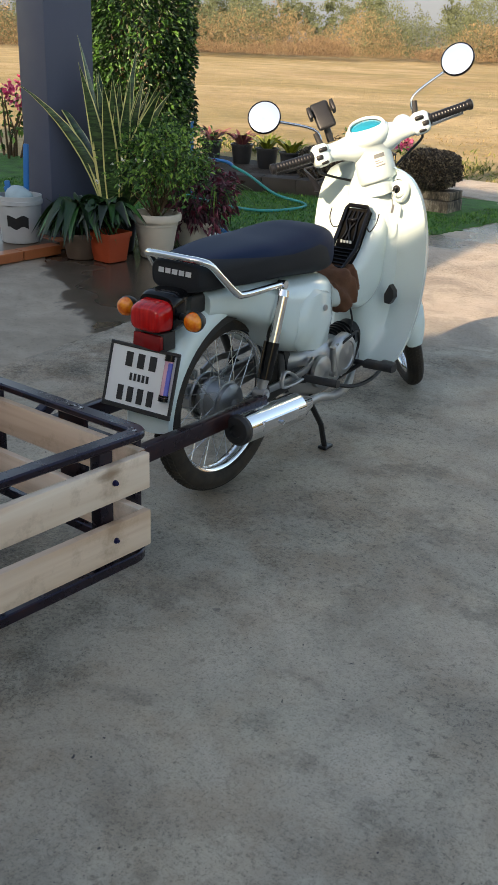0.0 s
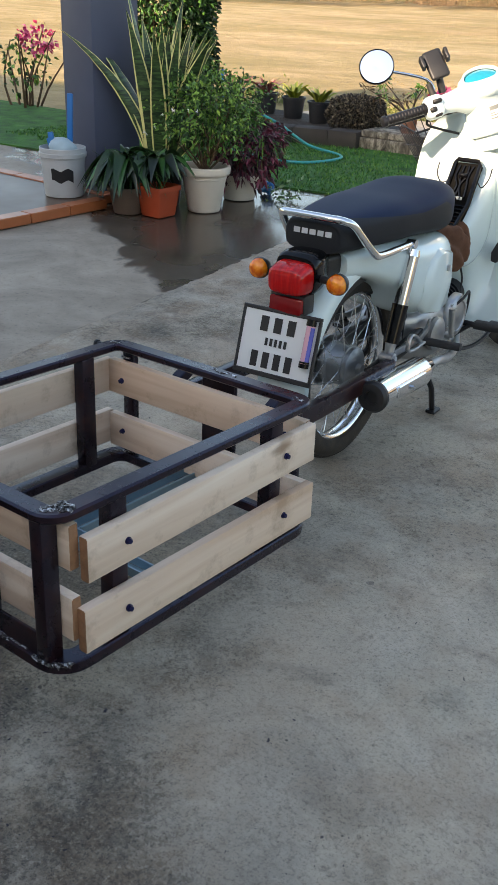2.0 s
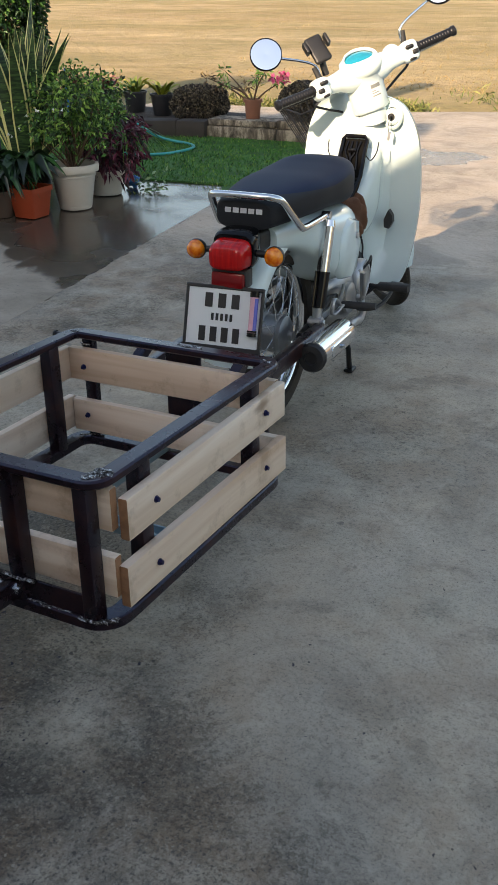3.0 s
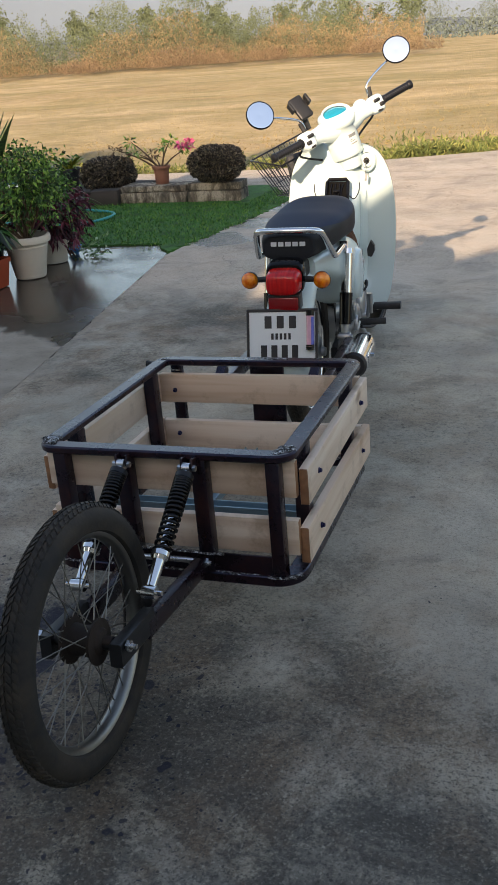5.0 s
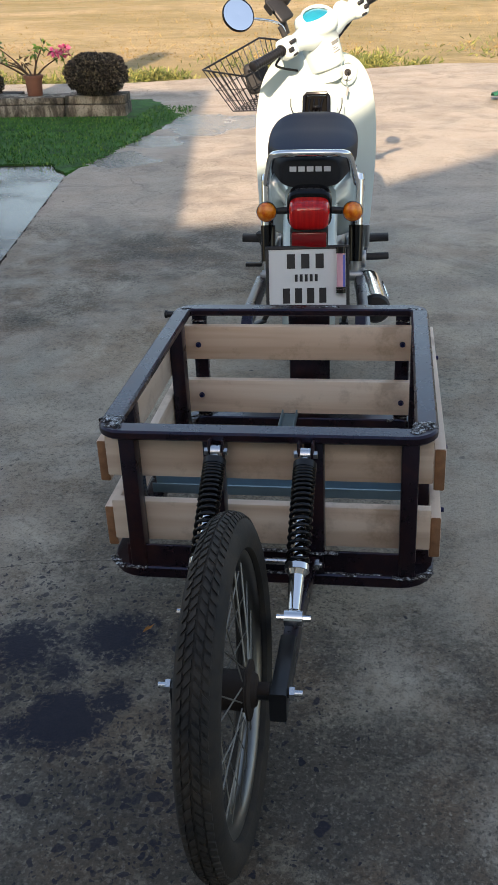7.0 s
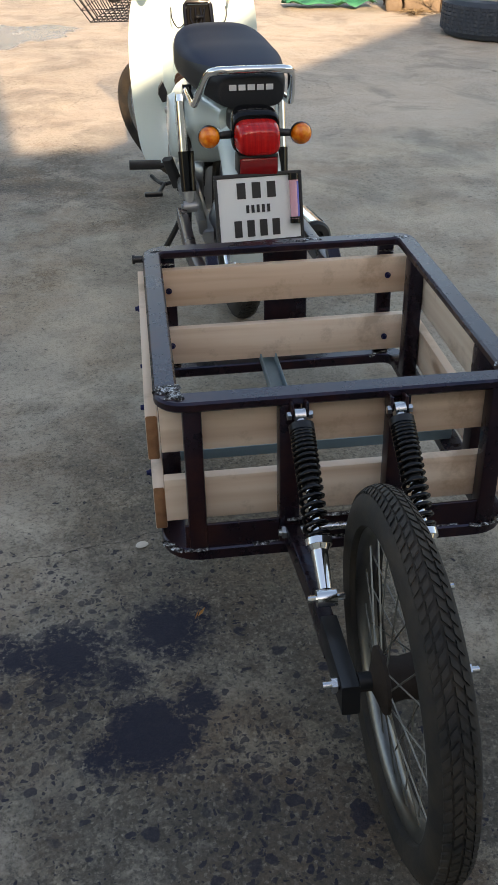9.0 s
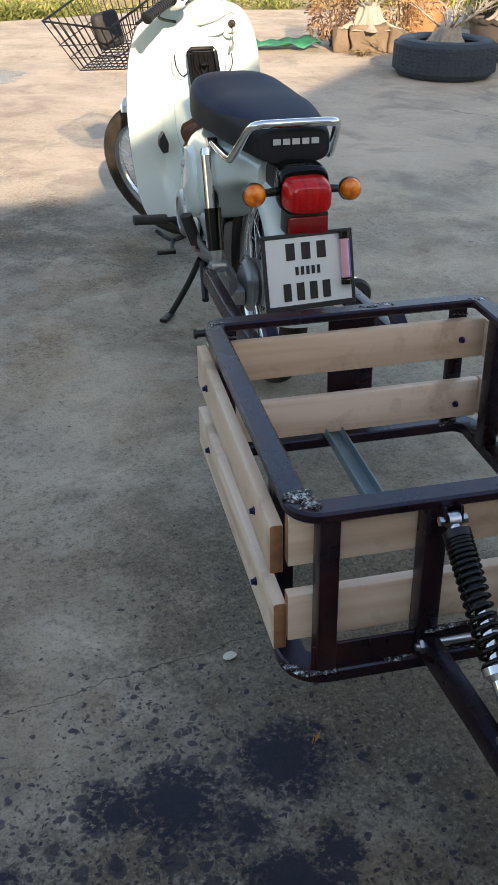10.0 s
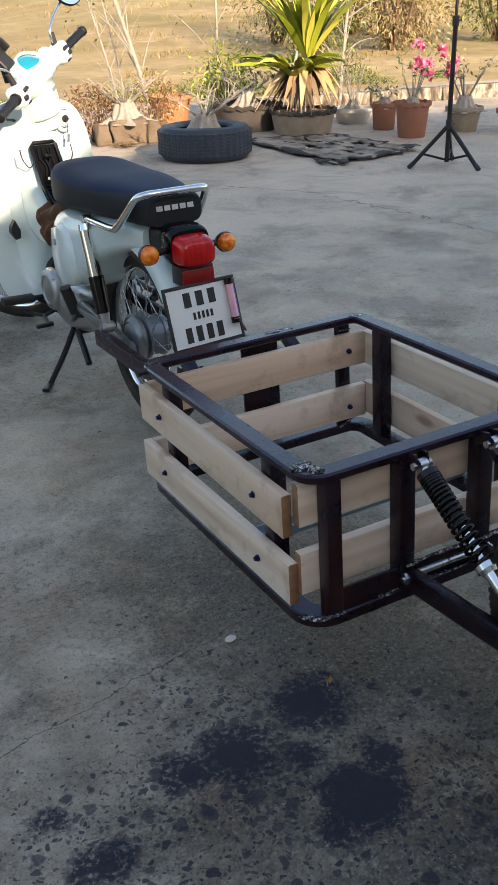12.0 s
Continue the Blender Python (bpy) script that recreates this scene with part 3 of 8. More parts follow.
sheet(bm, ragged(APRON, 1, 6, 0.018, 0.013), 0.0, 0.12)
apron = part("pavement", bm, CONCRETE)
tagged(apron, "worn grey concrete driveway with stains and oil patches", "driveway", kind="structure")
bm = bmesh.new()
sheet(bm, [(-2.312, -9), (-2.632, 1.0), (-2.932, 3.14), (-3.232, 5.16), (-3.33, 5.75), (-4.0, 5.6), (-7.5, 5.0), (-7.5, -9)], -0.006, 0.12)
patio = part("patio_pavement", bm, WET)
tagged(patio, "rain-wet dark concrete patio beside the driveway", "patio", kind="structure")
# earth and grit in the broken joint
bm = bmesh.new()
sheet(bm, [(-2.40, -2.0), (-2.57, 1.0), (-2.87, 3.14), (-3.17, 5.16), (-3.28, 5.16), (-2.98, 3.14), (-2.68, 1.0), (-2.50, -2.0)], -0.018, 0.02)
joint = part("joint_soil", bm, simple("dark_joint_soil", srgb("#1d1813"), 0.95, 0, 0.4, 50, 0.003))
tagged(joint, "dark earth in the joint between driveway and patio", "joint", kind="structure")
bm = bmesh.new()
LAWN_EDGE = ragged([(-12, 4.6), (-7.52, 5.0), (-4.0, 5.44), (-3.44, 5.52), (-3.25, 5.22), (-3.02, 6.6), (-2.96, 7.55), (-3.42, 8.46), (-4.7, 8.2), (-7.3, 7.0), (-12, 7.0)], 2, 7, 0.035, 0.055)
sheet(bm, LAWN_EDGE, 0.006, 0.1)
lawn = part("lawn", bm, LAWN)
tagged(lawn, "short green lawn beside the driveway", "lawn", kind="structure")

# unseen house mass behind the walk, its outline set by the shade edges wanted
PLASTER = simple("house_plaster", srgb("#b9b4a8"), 0.8, 0, 0.08, 4)
bm = bmesh.new()
front = [(-14, 0), (-14, 5.1), (-3.36, 5.1), (-3.05, 4.32), (-2.48, 3.13), (-2.09, 3.15), (-1.44, 3.53), (-0.75, 3.90), (-0.14, 4.24), (0.48, 4.58), (1.2, 4.75), (9, 4.75), (9, 0)]
a = [bm.verts.new((x, -4.0, z)) for x, z in front]
b = [bm.verts.new((x, -8.0, z)) for x, z in front]
bm.faces.new(a)
bm.faces.new(list(reversed(b)))
for i in range(len(front)):
    j = (i + 1) % len(front)
    bm.faces.new((a[i], a[j], b[j], b[i]))
house = thing("house", pose(0, 0, 0), "unseen house mass with a sloping outline set to shade the yard", "house", kind="structure")
part("wall", bm, PLASTER, house)

# ---------------- the one-wheeled cargo trailer ----------------
TR = pose(-1.390, 1.197, -0.010, -1.9, -1.55, -0.2)
trailer = thing("cargo_trailer", TR, "home-made brown steel cargo trailer with pale wooden slats and one wheel", "trailer")


def ring_path(hx, y0, y1, z, r, n=5):
    pts = []
    for cx, cy, a0 in ((hx - r, y1 - r, 0), (-hx + r, y1 - r, 90), (-hx + r, y0 + r, 180), (hx - r, y0 + r, 270)):
        for k in range(n + 1):
            a = radians(a0 + 90 * k / n)
            pts.append((cx + r * math.cos(a), cy + r * math.sin(a), z))
    return pts


bm = bmesh.new()
tube(bm, ring_path(0.297, -0.371, 0.352, 0.481, 0.030), 1.0, closed=True, section=rbox(0.041, 0.019, 0.004, 1), up=(0, 0, 1))
part("top_frame", bm, STEEL, trailer, "brown painted square-tube frame", True, 28)
bm = bmesh.new()
tube(bm, ring_path(0.299, -0.366, 0.356, 0.178, 0.045), 1.0, closed=True, section=rbox(0.045, 0.026, 0.003, 1), up=(0, 0, 1))
part("bottom_frame", bm, STEEL, trailer, "", True, 28)


def post(x, y, z0, z1, w=0.036, d=0.036):
    global bm
    bm = bmesh.new()
    box(bm, (w, d, z1 - z0), pose(x, y, (z0 + z1) / 2), 0.004, 2)
    return part("post", bm, STEEL, trailer, "", True)


for x, w in ((-0.257, 0.032), (-0.094, 0.036), (0.094, 0.036), (0.268, 0.032)):
    post(x, -0.368, 0.18, 0.474, w)
for x in (-0.262, 0.258):
    post(x, 0.3625, 0.18, 0.474, 0.036, 0.022)
for x in (-0.293, 0.293):
    for y in (-0.232, 0.232):
        post(x, y, 0.18, 0.474, 0.034, 0.04)
# flat plate under the near slats
bm = bmesh.new()
box(bm, (0.56, 0.006, 0.05), pose(0, -0.377, 0.213), 0.001, 1)
part("front_plate", bm, STEEL, trailer, "rust-brown flat steel plate")


def slat(x, y, z, lx, ly, lz, rz=0.0, rx=0.0):
    """A planed board with rounded edges, bent a little."""
    global bm
    bm = bmesh.new()
    L, T = max(lx, ly), min(lx, ly)
    box(bm, (L, T, lz), None, 0.0025, 2)
    for f in bm.faces:
        if abs(f.normal.x) > 0.9:
            f.material_index = 1
    return part("slat", bm, [WOOD, WOOD_END], trailer, "", True, at=pose(x, y, z, rx, 0, 0) @ pose(0, 0, 0, 0, 0, rz + (0 if lx > ly else 90)))


for sx in (-1, 1):
    slat(sx * 0.322, 0.008, 0.397, 0.021, 0.676, 0.088, rz=0.3 * sx, rx=0.35)
    slat(sx * 0.322, 0.004, 0.254, 0.021, 0.684, 0.090, rz=-0.25 * sx, rx=0.25)
slat(0, -0.339, 0.419, 0.622, 0.021, 0.088)
slat(0, -0.339, 0.275, 0.622, 0.021, 0.088)
slat(0, 0.341, 0.400, 0.622, 0.021, 0.090)
slat(0, 0.341, 0.251, 0.622, 0.021, 0.092)


def bolt(x, y, z, d, r=0.0058):
    global bm
    bm = bmesh.new()
    d = Vector(d)
    p = Vector((x, y, z))
    cyl(bm, p, p + d * 0.003, r * 1.25, seg=14)
    cyl(bm, p + d * 0.003, p + d * 0.009, r, r * 0.86, seg=6)
    return part("bolt", bm, BLUE_BOLT, trailer, "blue-capped bolt", True)


for sx, yb in ((-1, 0.222), (1, 0.235)):
    for yy, zt, zb in ((-yb, 0.397, 0.256), (yb, 0.402, 0.260)):
        bolt(sx * 0.3325, yy, zt, (sx, 0, 0))
        bolt(sx * 0.3325, yy, zb, (sx, 0, 0))
for x, zt, zb in ((-0.262, 0.395, 0.255), (0.258, 0.400, 0.241)):
    bolt(x, 0.3305, zt, (0, -1, 0))
    bolt(x, 0.3305, zb, (0, -1, 0))
# galvanised channels in the floor
bm = bmesh.new()
box(bm, (0.60, 0.034, 0.004), pose(0, -0.07, 0.192), 0.001, 1)
box(bm, (0.60, 0.004, 0.022), pose(0, -0.0885, 0.205), 0.001, 1)
box(bm, (0.60, 0.004, 0.022), pose(0, -0.0515, 0.205), 0.001, 1)
part("floor_channel", bm, GALV, trailer, "galvanised steel channel")
bm = bmesh.new()
box(bm, (0.034, 0.40, 0.004), pose(-0.03, 0.155, 0.192), 0.001, 1)
box(bm, (0.004, 0.40, 0.022), pose(-0.0485, 0.155, 0.205), 0.001, 1)
box(bm, (0.004, 0.40, 0.022), pose(-0.0115, 0.155, 0.205), 0.001, 1)
part("floor_channel", bm, GALV, trailer, "galvanised steel channel")

# welds at the corners
rw = random.Random(5)


def weld_patch(pts, r=0.004, n=26, spread=0.006):
    global bm
    bm = bmesh.new()
    P = spline([Vector(p) for p in pts] if len(pts) > 2 else [Vector(pts[0]), (Vector(pts[0]) + Vector(pts[1])) / 2, Vector(pts[1])], max(3, n // 3))
    path = []
    for i, p in enumerate(P):
        path.append(Vector(p) + Vector((rw.uniform(-spread, spread) * 0.6, rw.uniform(-spread, spread) * 0.6, rw.uniform(-0.0015, 0.0008))))
    tube(bm, path, [r * rw.uniform(0.6, 1.6) * (1 + spread * 60) * 0.75 for _ in path], 8)
    zc = sum(p.z for p in path) / len(path)
    for v in bm.verts:
        v.co.z = zc + (v.co.z - zc) * 0.45 + 0.0012 * noise.noise(v.co * 300)
    return part("weld", bm, WELD, trailer, "silvery weld bead", True, 60)


for sx in (-1, 1):
    weld_patch([(sx * 0.308, -0.340, 0.4905), (sx * 0.292, -0.346, 0.4915), (sx * 0.276, -0.370, 0.4905)], 0.0065, 46, 0.013)
    weld_patch([(sx * 0.276, -0.332, 0.4905), (sx * 0.308, -0.334, 0.4905)], 0.006, 22)
    weld_patch([(sx * 0.302, 0.332, 0.4905), (sx * 0.272, 0.342, 0.4905)], n=12)
    weld_patch([(sx * 0.262 - 0.02, -0.386, 0.190), (sx * 0.262 + 0.02, -0.386, 0.190)], n=16)
    weld_patch([(sx * 0.318, -0.355, 0.191), (sx * 0.292, -0.386, 0.191)], n=18, spread=0.012)
weld_patch([(-0.16, -0.382, 0.19), (0.22, -0.382, 0.19)], n=34)
weld_patch([(-0.10, -0.384, 0.239), (0.14, -0.384, 0.239)], n=16)
weld_patch([(0.03, 0.355, 0.4905), (0.1, 0.352, 0.4905)], n=14, spread=0.01)
for x in (-0.262, 0.258):
    weld_patch([(x - 0.015, 0.345, 0.455), (x + 0.015, 0.345, 0.455)], n=10)
    weld_patch([(x - 0.03, 0.33, 0.191), (x + 0.03, 0.36, 0.191)], n=14)

# black pin through the back corner of the top frame
bm = bmesh.new()
cyl(bm, (-0.335, 0.318, 0.481), (-0.312, 0.318, 0.481), 0.008, seg=14)
cyl(bm, (-0.340, 0.318, 0.481), (-0.334, 0.318, 0.481), 0.0105, seg=14)
part("frame_pin", bm, BLACK, trailer, "black pin", True)

# hitch: plates at the bike end and two bars to its axle
bm = bmesh.new()
box(bm, (0.105, 0.012, 0.26), pose(0.02, 0.384, 0.335), 0.003, 1)
box(bm, (0.04, 0.07, 0.05), pose(0.02, 0.422, 0.36), 0.004, 1)
part("hitch_plate", bm, STEEL, trailer, "dark steel hitch plate", True)
bm = bmesh.new()
box(bm, (0.36, 0.038, 0.05), pose(0.0, 0.47, 0.352), 0.004, 1)
part("hitch_crossbar", bm, STEEL, trailer, "", True)


def tow_bar(pts):
    global bm
    bm = bmesh.new()
    tube(bm, pts, 1.0, section=rbox(0.03, 0.048, 0.004, 2), up=(0, 0, 1))
    part("tow_bar", bm, STEEL, trailer, "dark square-tube tow bar", True)


tow_bar([(0.165, 0.45, 0.352), (0.150, 0.70, 0.352), (0.128, 1.02, 0.355)])
tow_bar([(-0.165, 0.45, 0.352), (-0.185, 0.70, 0.352), (-0.190, 1.02, 0.355)])
for sx in (-1, 1):
    bm = bmesh.new()
    box(bm, (0.03, 0.12, 0.03), pose(sx * 0.15, 0.415, 0.40, 28, 0, 0), 0.003, 1)
    part("hitch_brace", bm, STEEL, trailer, "", True)

# swing arm, shock absorbers and wheel
inv = TR.inverted()


def loc(x, y, z):
    return inv @ Vector((x, y, z))


AX = loc(-1.404, 0.406, 0.270)
for sx, name in ((1, "R"), (-1, "L")):
    x = AX.x + sx * 0.076
    bm = bmesh.new()
    tube(bm, [(x + sx * 0.012, -0.378, 0.212), (x, -0.55, 0.210), (x, -0.695, 0.222)], 1.0, section=rbox(0.026, 0.042, 0.003, 2), up=(0, 0, 1))
    part("swing_arm", bm, STEEL, trailer, "black-brown steel swing arm", True)
    bm = bmesh.new()
    tube(bm, [(x, -0.665, 0.232), (x, AX.y - 0.022, AX.z - 0.012)], 1.0, section=rbox(0.026, 0.050, 0.003, 2), up=(0, 0, 1))
    part("axle_bracket", bm, BLACK, trailer, "", True)
    bm = bmesh.new()
    cyl(bm, (x + sx * 0.016, AX.y, AX.z), (x + sx * 0.024, AX.y, AX.z), 0.012, seg=6)
    cyl(bm, (x + sx * 0.024, AX.y, AX.z), (x + sx * 0.036, AX.y, AX.z), 0.0055, seg=12)
    part("axle_nut", bm, ZINC, trailer, "zinc-plated nut", True)
    bm = bmesh.new()
    cyl(bm, (x - sx * 0.02, -0.395, 0.218), (x + sx * 0.036, -0.395, 0.218), 0.006, seg=12)
    cyl(bm, (x + sx * 0.022, -0.395, 0.218), (x + sx * 0.030, -0.395, 0.218), 0.012, seg=6)
    part("pivot_bolt", bm, ZINC, trailer, "zinc-plated bolt", True)
    bm = bmesh.new()
    cyl(bm, (x - sx * 0.08, -0.395, 0.222), (x + sx * 0.005, -0.395, 0.222), 0.007, seg=12)
    part("pivot_rod", bm, ZINC, trailer, "", True)
    # the shock absorber
    T = loc(-1.322, 0.796, 0.470) if sx > 0 else loc(-1.486, 0.805, 0.463)
    B = loc(-1.319, 0.539, 0.309) if sx > 0 else loc(-1.485, 0.544, 0.302)
    d = (B - T).normalized()
    L = (B - T).length
    shock = thing("shock_absorber", Matrix(), "black coil spring shock absorber with chrome ends", "shock absorber")
    del shock["category"]
    shock.parent = trailer
    bm = bmesh.new()
    n_turn, steps = 17, 12
    up = d.orthogonal().normalized()
    side = d.cross(up)
    c0, c1 = 0.10, 0.70
    pts = []
    t_acc = 0
    total = n_turn * steps
    for i in range(total + 1):
        f = i / total
        s = 0.42 * f + 0.58 * f * f
        a = 2 * math.pi * i / steps
        pts.append(T + d * (L * (c0 + (c1 - c0) * s)) + (up * math.cos(a) + side * math.sin(a)) * 0.0178)
    tube(bm, pts, 0.0038, seg=6)
    part("spring", bm, BLACK_GLOSS, shock, "glossy black coil spring", True, 80)
    bm = bmesh.new()
    cyl(bm, T + d * 0.02, T + d * (L * 0.42), 0.0125, seg=14)
    cyl(bm, T + d * (L * 0.06), T + d * (L * 0.10), 0.021, seg=18)
    part("damper", bm, BLACK, shock, "", True)
    bm = bmesh.new()
    cyl(bm, T + d * (L * 0.41), T + d * (L * 0.74), 0.0085, seg=14)
    part("piston_rod", bm, CHROME, shock, "chrome piston rod", True)
    bm = bmesh.new()
    cyl(bm, T + d * (L * 0.70), T + d * (L * 0.735), 0.021, seg=20)
    cyl(bm, T + d * (L * 0.735), T + d * (L * 0.76), 0.018, 0.0145, seg=20)
    cyl(bm, T + d * (L * 0.76), T + d * (L * 0.96), 0.0135, 0.0105, seg=18)
    cyl(bm, B - Vector((0.015, 0, 0)), B + Vector((0.015, 0, 0)), 0.0135, seg=16)
    cyl(bm, B - Vector((0.028, 0, 0)), B + Vector((0.028, 0, 0)), 0.0055, seg=10)
    part("lower_eye", bm, CHROME, shock, "chrome lower end", True)
    bm = bmesh.new()
    cyl(bm, T - Vector((0.021, 0, 0)), T - Vector((0.014, 0, 0)), 0.0075, seg=6)
    cyl(bm, T + Vector((0.014, 0, 0)), T + Vector((0.021, 0, 0)), 0.0075, seg=6)
    cyl(bm, T - Vector((0.009, 0, 0)), T + Vector((0.009, 0, 0)), 0.0125, seg=18)
    box(bm, (0.016, 0.016, 0.028), Matrix.Translation(T + d * 0.008) @ d.to_track_quat("Z", "Y").to_matrix().to_4x4(), 0.004, 1)
    cyl(bm, T + d * 0.026, T + d * 0.034, 0.017, seg=18)
    part("upper_clevis", bm, ZINC, shock, "bright zinc clevis and bolt", True)
    bm = bmesh.new()
    for ex in (-0.0125, 0.0125):
        box(bm, (0.005, 0.046, 0.026), pose(T.x + ex, T.y + 0.018, T.z + 0.006, -14, 0, 0), 0.002, 1)
    part("shock_bracket", bm, STEEL, trailer, "", True)


def spoke_wheel(parent, centre, m, R, width, rim_r, hub_mat, tread, drum=None, spokes=36, dusty=False):
    """A spoked wheel about local x at centre, turned by m: tyre with tread blocks, rim, hub, spokes."""
    M = Matrix.Translation(centre) @ m @ Matrix.Rotation(radians(90), 4, "Y")
    bm = bmesh.new()
    prof = []
    hw = width / 2
    tw = R - rim_r
    for k in range(17):
        a = -math.pi * 0.5 + math.pi * k / 16
        prof.append((rim_r + 0.004 + (tw - 0.004) * (max(0.0, math.cos(a)) ** 0.62), hw * math.sin(a) * (1.0 if abs(math.sin(a)) < 0.99 else 0.8)))
    prof += [(rim_r + 0.001, hw * 0.62), (rim_r + 0.001, -hw * 0.62)]
    lathe(bm, prof, 72, M, closed=True)
    tyre = part("tyre", bm, TYRE, parent, "worn black tyre", True, 40)
    if tread:
        bm = bmesh.new()
        nb = 100
        for i in range(nb):
            for row, (u0, u1, sk) in enumerate(((0.06, 0.34, 0.6), (0.42, 0.66, 0.5), (-0.06, -0.34, 0.6), (-0.42, -0.66, 0.5))):
                a0 = 2 * math.pi * (i + (0.5 if u0 < 0 else 0)) / nb
                quad = []
                for u, da in ((u0, 0.0), (u1, sk), (u1, sk + 0.62), (u0, 0.62)):
                    ang = a0 + da * 2 * math.pi / nb
                    s = u
                    rr = rim_r + 0.004 + (tw - 0.004) * (max(0.0, math.sqrt(1 - s * s)) ** 0.62)
                    quad.append((rr, ang, hw * s))
                lo = [bm.verts.new(M @ Vector(((r - 0.001) * math.cos(t), (r - 0.001) * math.sin(t), z))) for r, t, z in quad]
                hi = [bm.verts.new(M @ Vector(((r + 0.0032) * math.cos(t), (r + 0.0032) * math.sin(t), z))) for r, t, z in quad]
                bm.faces.new(hi)
                for k in range(4):
                    bm.faces.new((lo[k], lo[(k + 1) % 4], hi[(k + 1) % 4], hi[k]))
        part("tread", bm, TYRE, tyre)
    bm = bmesh.new()
    rp = [(rim_r + 0.004, hw * 0.62), (rim_r + 0.006, hw * 0.56), (rim_r - 0.006, hw * 0.46), (rim_r - 0.013, hw * 0.2), (rim_r - 0.013, -hw * 0.2), (rim_r - 0.006, -hw * 0.46), (rim_r + 0.006, -hw * 0.56), (rim_r + 0.004, -hw * 0.62)]
    lathe(bm, rp, 72, M)
    part("rim", bm, RIM_DUSTY if dusty else CHROME, parent, "dusty chromed steel rim" if dusty else "chromed steel rim", True, 50)
    bm = bmesh.new()
    hp = drum or [(0.0, 0.05), (0.018, 0.05), (0.02, 0.034), (0.036, 0.032), (0.037, 0.026), (0.022, 0.022), (0.022, -0.022), (0.037, -0.026), (0.036, -0.032), (0.02, -0.034), (0.018, -0.05), (0.0, -0.05)]
    lathe(bm, hp, 32, M)
    part("hub", bm, hub_mat, parent, "", True, 40)
    bm = bmesh.new()
    hr = max(r for r, z in hp) * 0.93
    for i in range(spokes):
        a = 2 * math.pi * i / spokes
        side = 1 if i % 2 else -1
        lean = (0.42 if (i // 2) % 2 else -0.42)
        p = M @ Vector((hr * math.cos(a + lean), hr * math.sin(a + lean), side * 0.026))
        q = M @ Vector(((rim_r - 0.012) * math.cos(a), (rim_r - 0.012) * math.sin(a), side * 0.004))
        cyl(bm, p, q, 0.0013, seg=5, caps=False)
    part("spokes", bm, ZINC if not dusty else SPOKE_DUSTY, parent, "thin steel spokes", True)
    return tyre


wheel = thing("wheel", Matrix(), "worn spoked wheel with a dusty black tyre", "")
wheel.parent = trailer
spoke_wheel(wheel, AX, pose(0, 0, 0, 0, -2.0, 0), 0.270, 0.066, 0.213, HUB_RUST, True, dusty=True,
            drum=[(0.0, 0.062), (0.013, 0.062), (0.013, 0.044), (0.024, 0.042), (0.028, 0.036), (0.046, 0.033), (0.046, 0.030), (0.034, 0.026), (0.030, 0.0), (0.034, -0.022), (0.048, -0.026), (0.048, -0.031), (0.028, -0.038), (0.013, -0.044), (0.013, -0.062), (0.0, -0.062)])
bm = bmesh.new()
cyl(bm, AX + Vector((-0.10, 0, 0)), AX + Vector((0.10, 0, 0)), 0.008, seg=12)
cyl(bm, AX + Vector((0.035, 0, 0)), AX + Vector((0.062, 0, 0)), 0.0135, seg=14)
cyl(bm, AX + Vector((-0.062, 0, 0)), AX + Vector((-0.035, 0, 0)), 0.0135, seg=14)
part("axle", bm, BLACK, wheel, "", True)

# ---------------- the motorcycle ----------------
BK = pose(-1.42, 2.222, 0, 0, -0.4, 3.2)
bike = thing("motorcycle", BK, "pale mint underbone motorcycle with navy seat, parked on its stand", "motorcycle")
seat_m = Nodes("navy_and_charcoal_vinyl", 0.6)
seat_m.bsdf.inputs["Specular IOR Level"].default_value = 0.16
_v = seat_m.coords()
_sp = seat_m.n.new("ShaderNodeSeparateXYZ")
seat_m.link(_v, _sp.inputs[0])
_seam = seat_m.ramp(seat_m.math("ADD", _sp.outputs[1], 0.25), [(0.0, 0.760), (0.15, 0.750), (0.29, 0.738), (0.40, 0.730), (0.55, 0.738), (0.595, 0.722), (0.65, 0.66), (0.69, 0.58)])
_navy = seat_m.math("GREATER_THAN", _sp.outputs[2], _seam)
_navy = seat_m.math("MULTIPLY", _navy, seat_m.math("GREATER_THAN", _sp.outputs[1], -0.205))
_wear = seat_m.noise(_v, 160, 3, 0.6)
seat_m.color(seat_m.mix(_navy, seat_m.mix(_wear, srgb("#242629"), srgb("#2b2d31")), seat_m.mix(_wear, srgb("#0a1a36"), srgb("#0d203e"))))
SEAT = seat_m.mat
LETTER = simple("silver_print", (0.62, 0.63, 0.65), 0.4, 0.3)
AMBER = Nodes("amber_lens", 0.08)
AMBER.color(AMBER.ramp(AMBER.noise(AMBER.coords(), 45, 2), [(0.35, srgb("#dc5c04")), (0.68, srgb("#ff9f26"))]))
AMBER.bsdf.inputs["Coat Weight"].default_value = 0.5
AMBER = AMBER.mat
RED = Nodes("red_lens", 0.1)
RED.color(RED.ramp(RED.noise(RED.coords((9, 1, 0.6)), 14, 2), [(0.35, srgb("#a80c12")), (0.65, srgb("#c81a18"))]))
RED.bump(RED.voronoi(RED.coords(), 150), 0.0012, 0.3)
RED = RED.mat
RED_DARK = simple("red_reflector", srgb("#7d0f13"), 0.15, 0, 0.15, 90)
PLATE_W = simple("white_plate", srgb("#d9dcdb"), 0.35, 0, 0.03, 8)
INK = simple("black_ink", (0.013, 0.013, 0.014), 0.5)
TEAL = simple("teal_gauge_film", srgb("#0a8aa2"), 0.12, 0, 0.06, 20, coat=0.6)
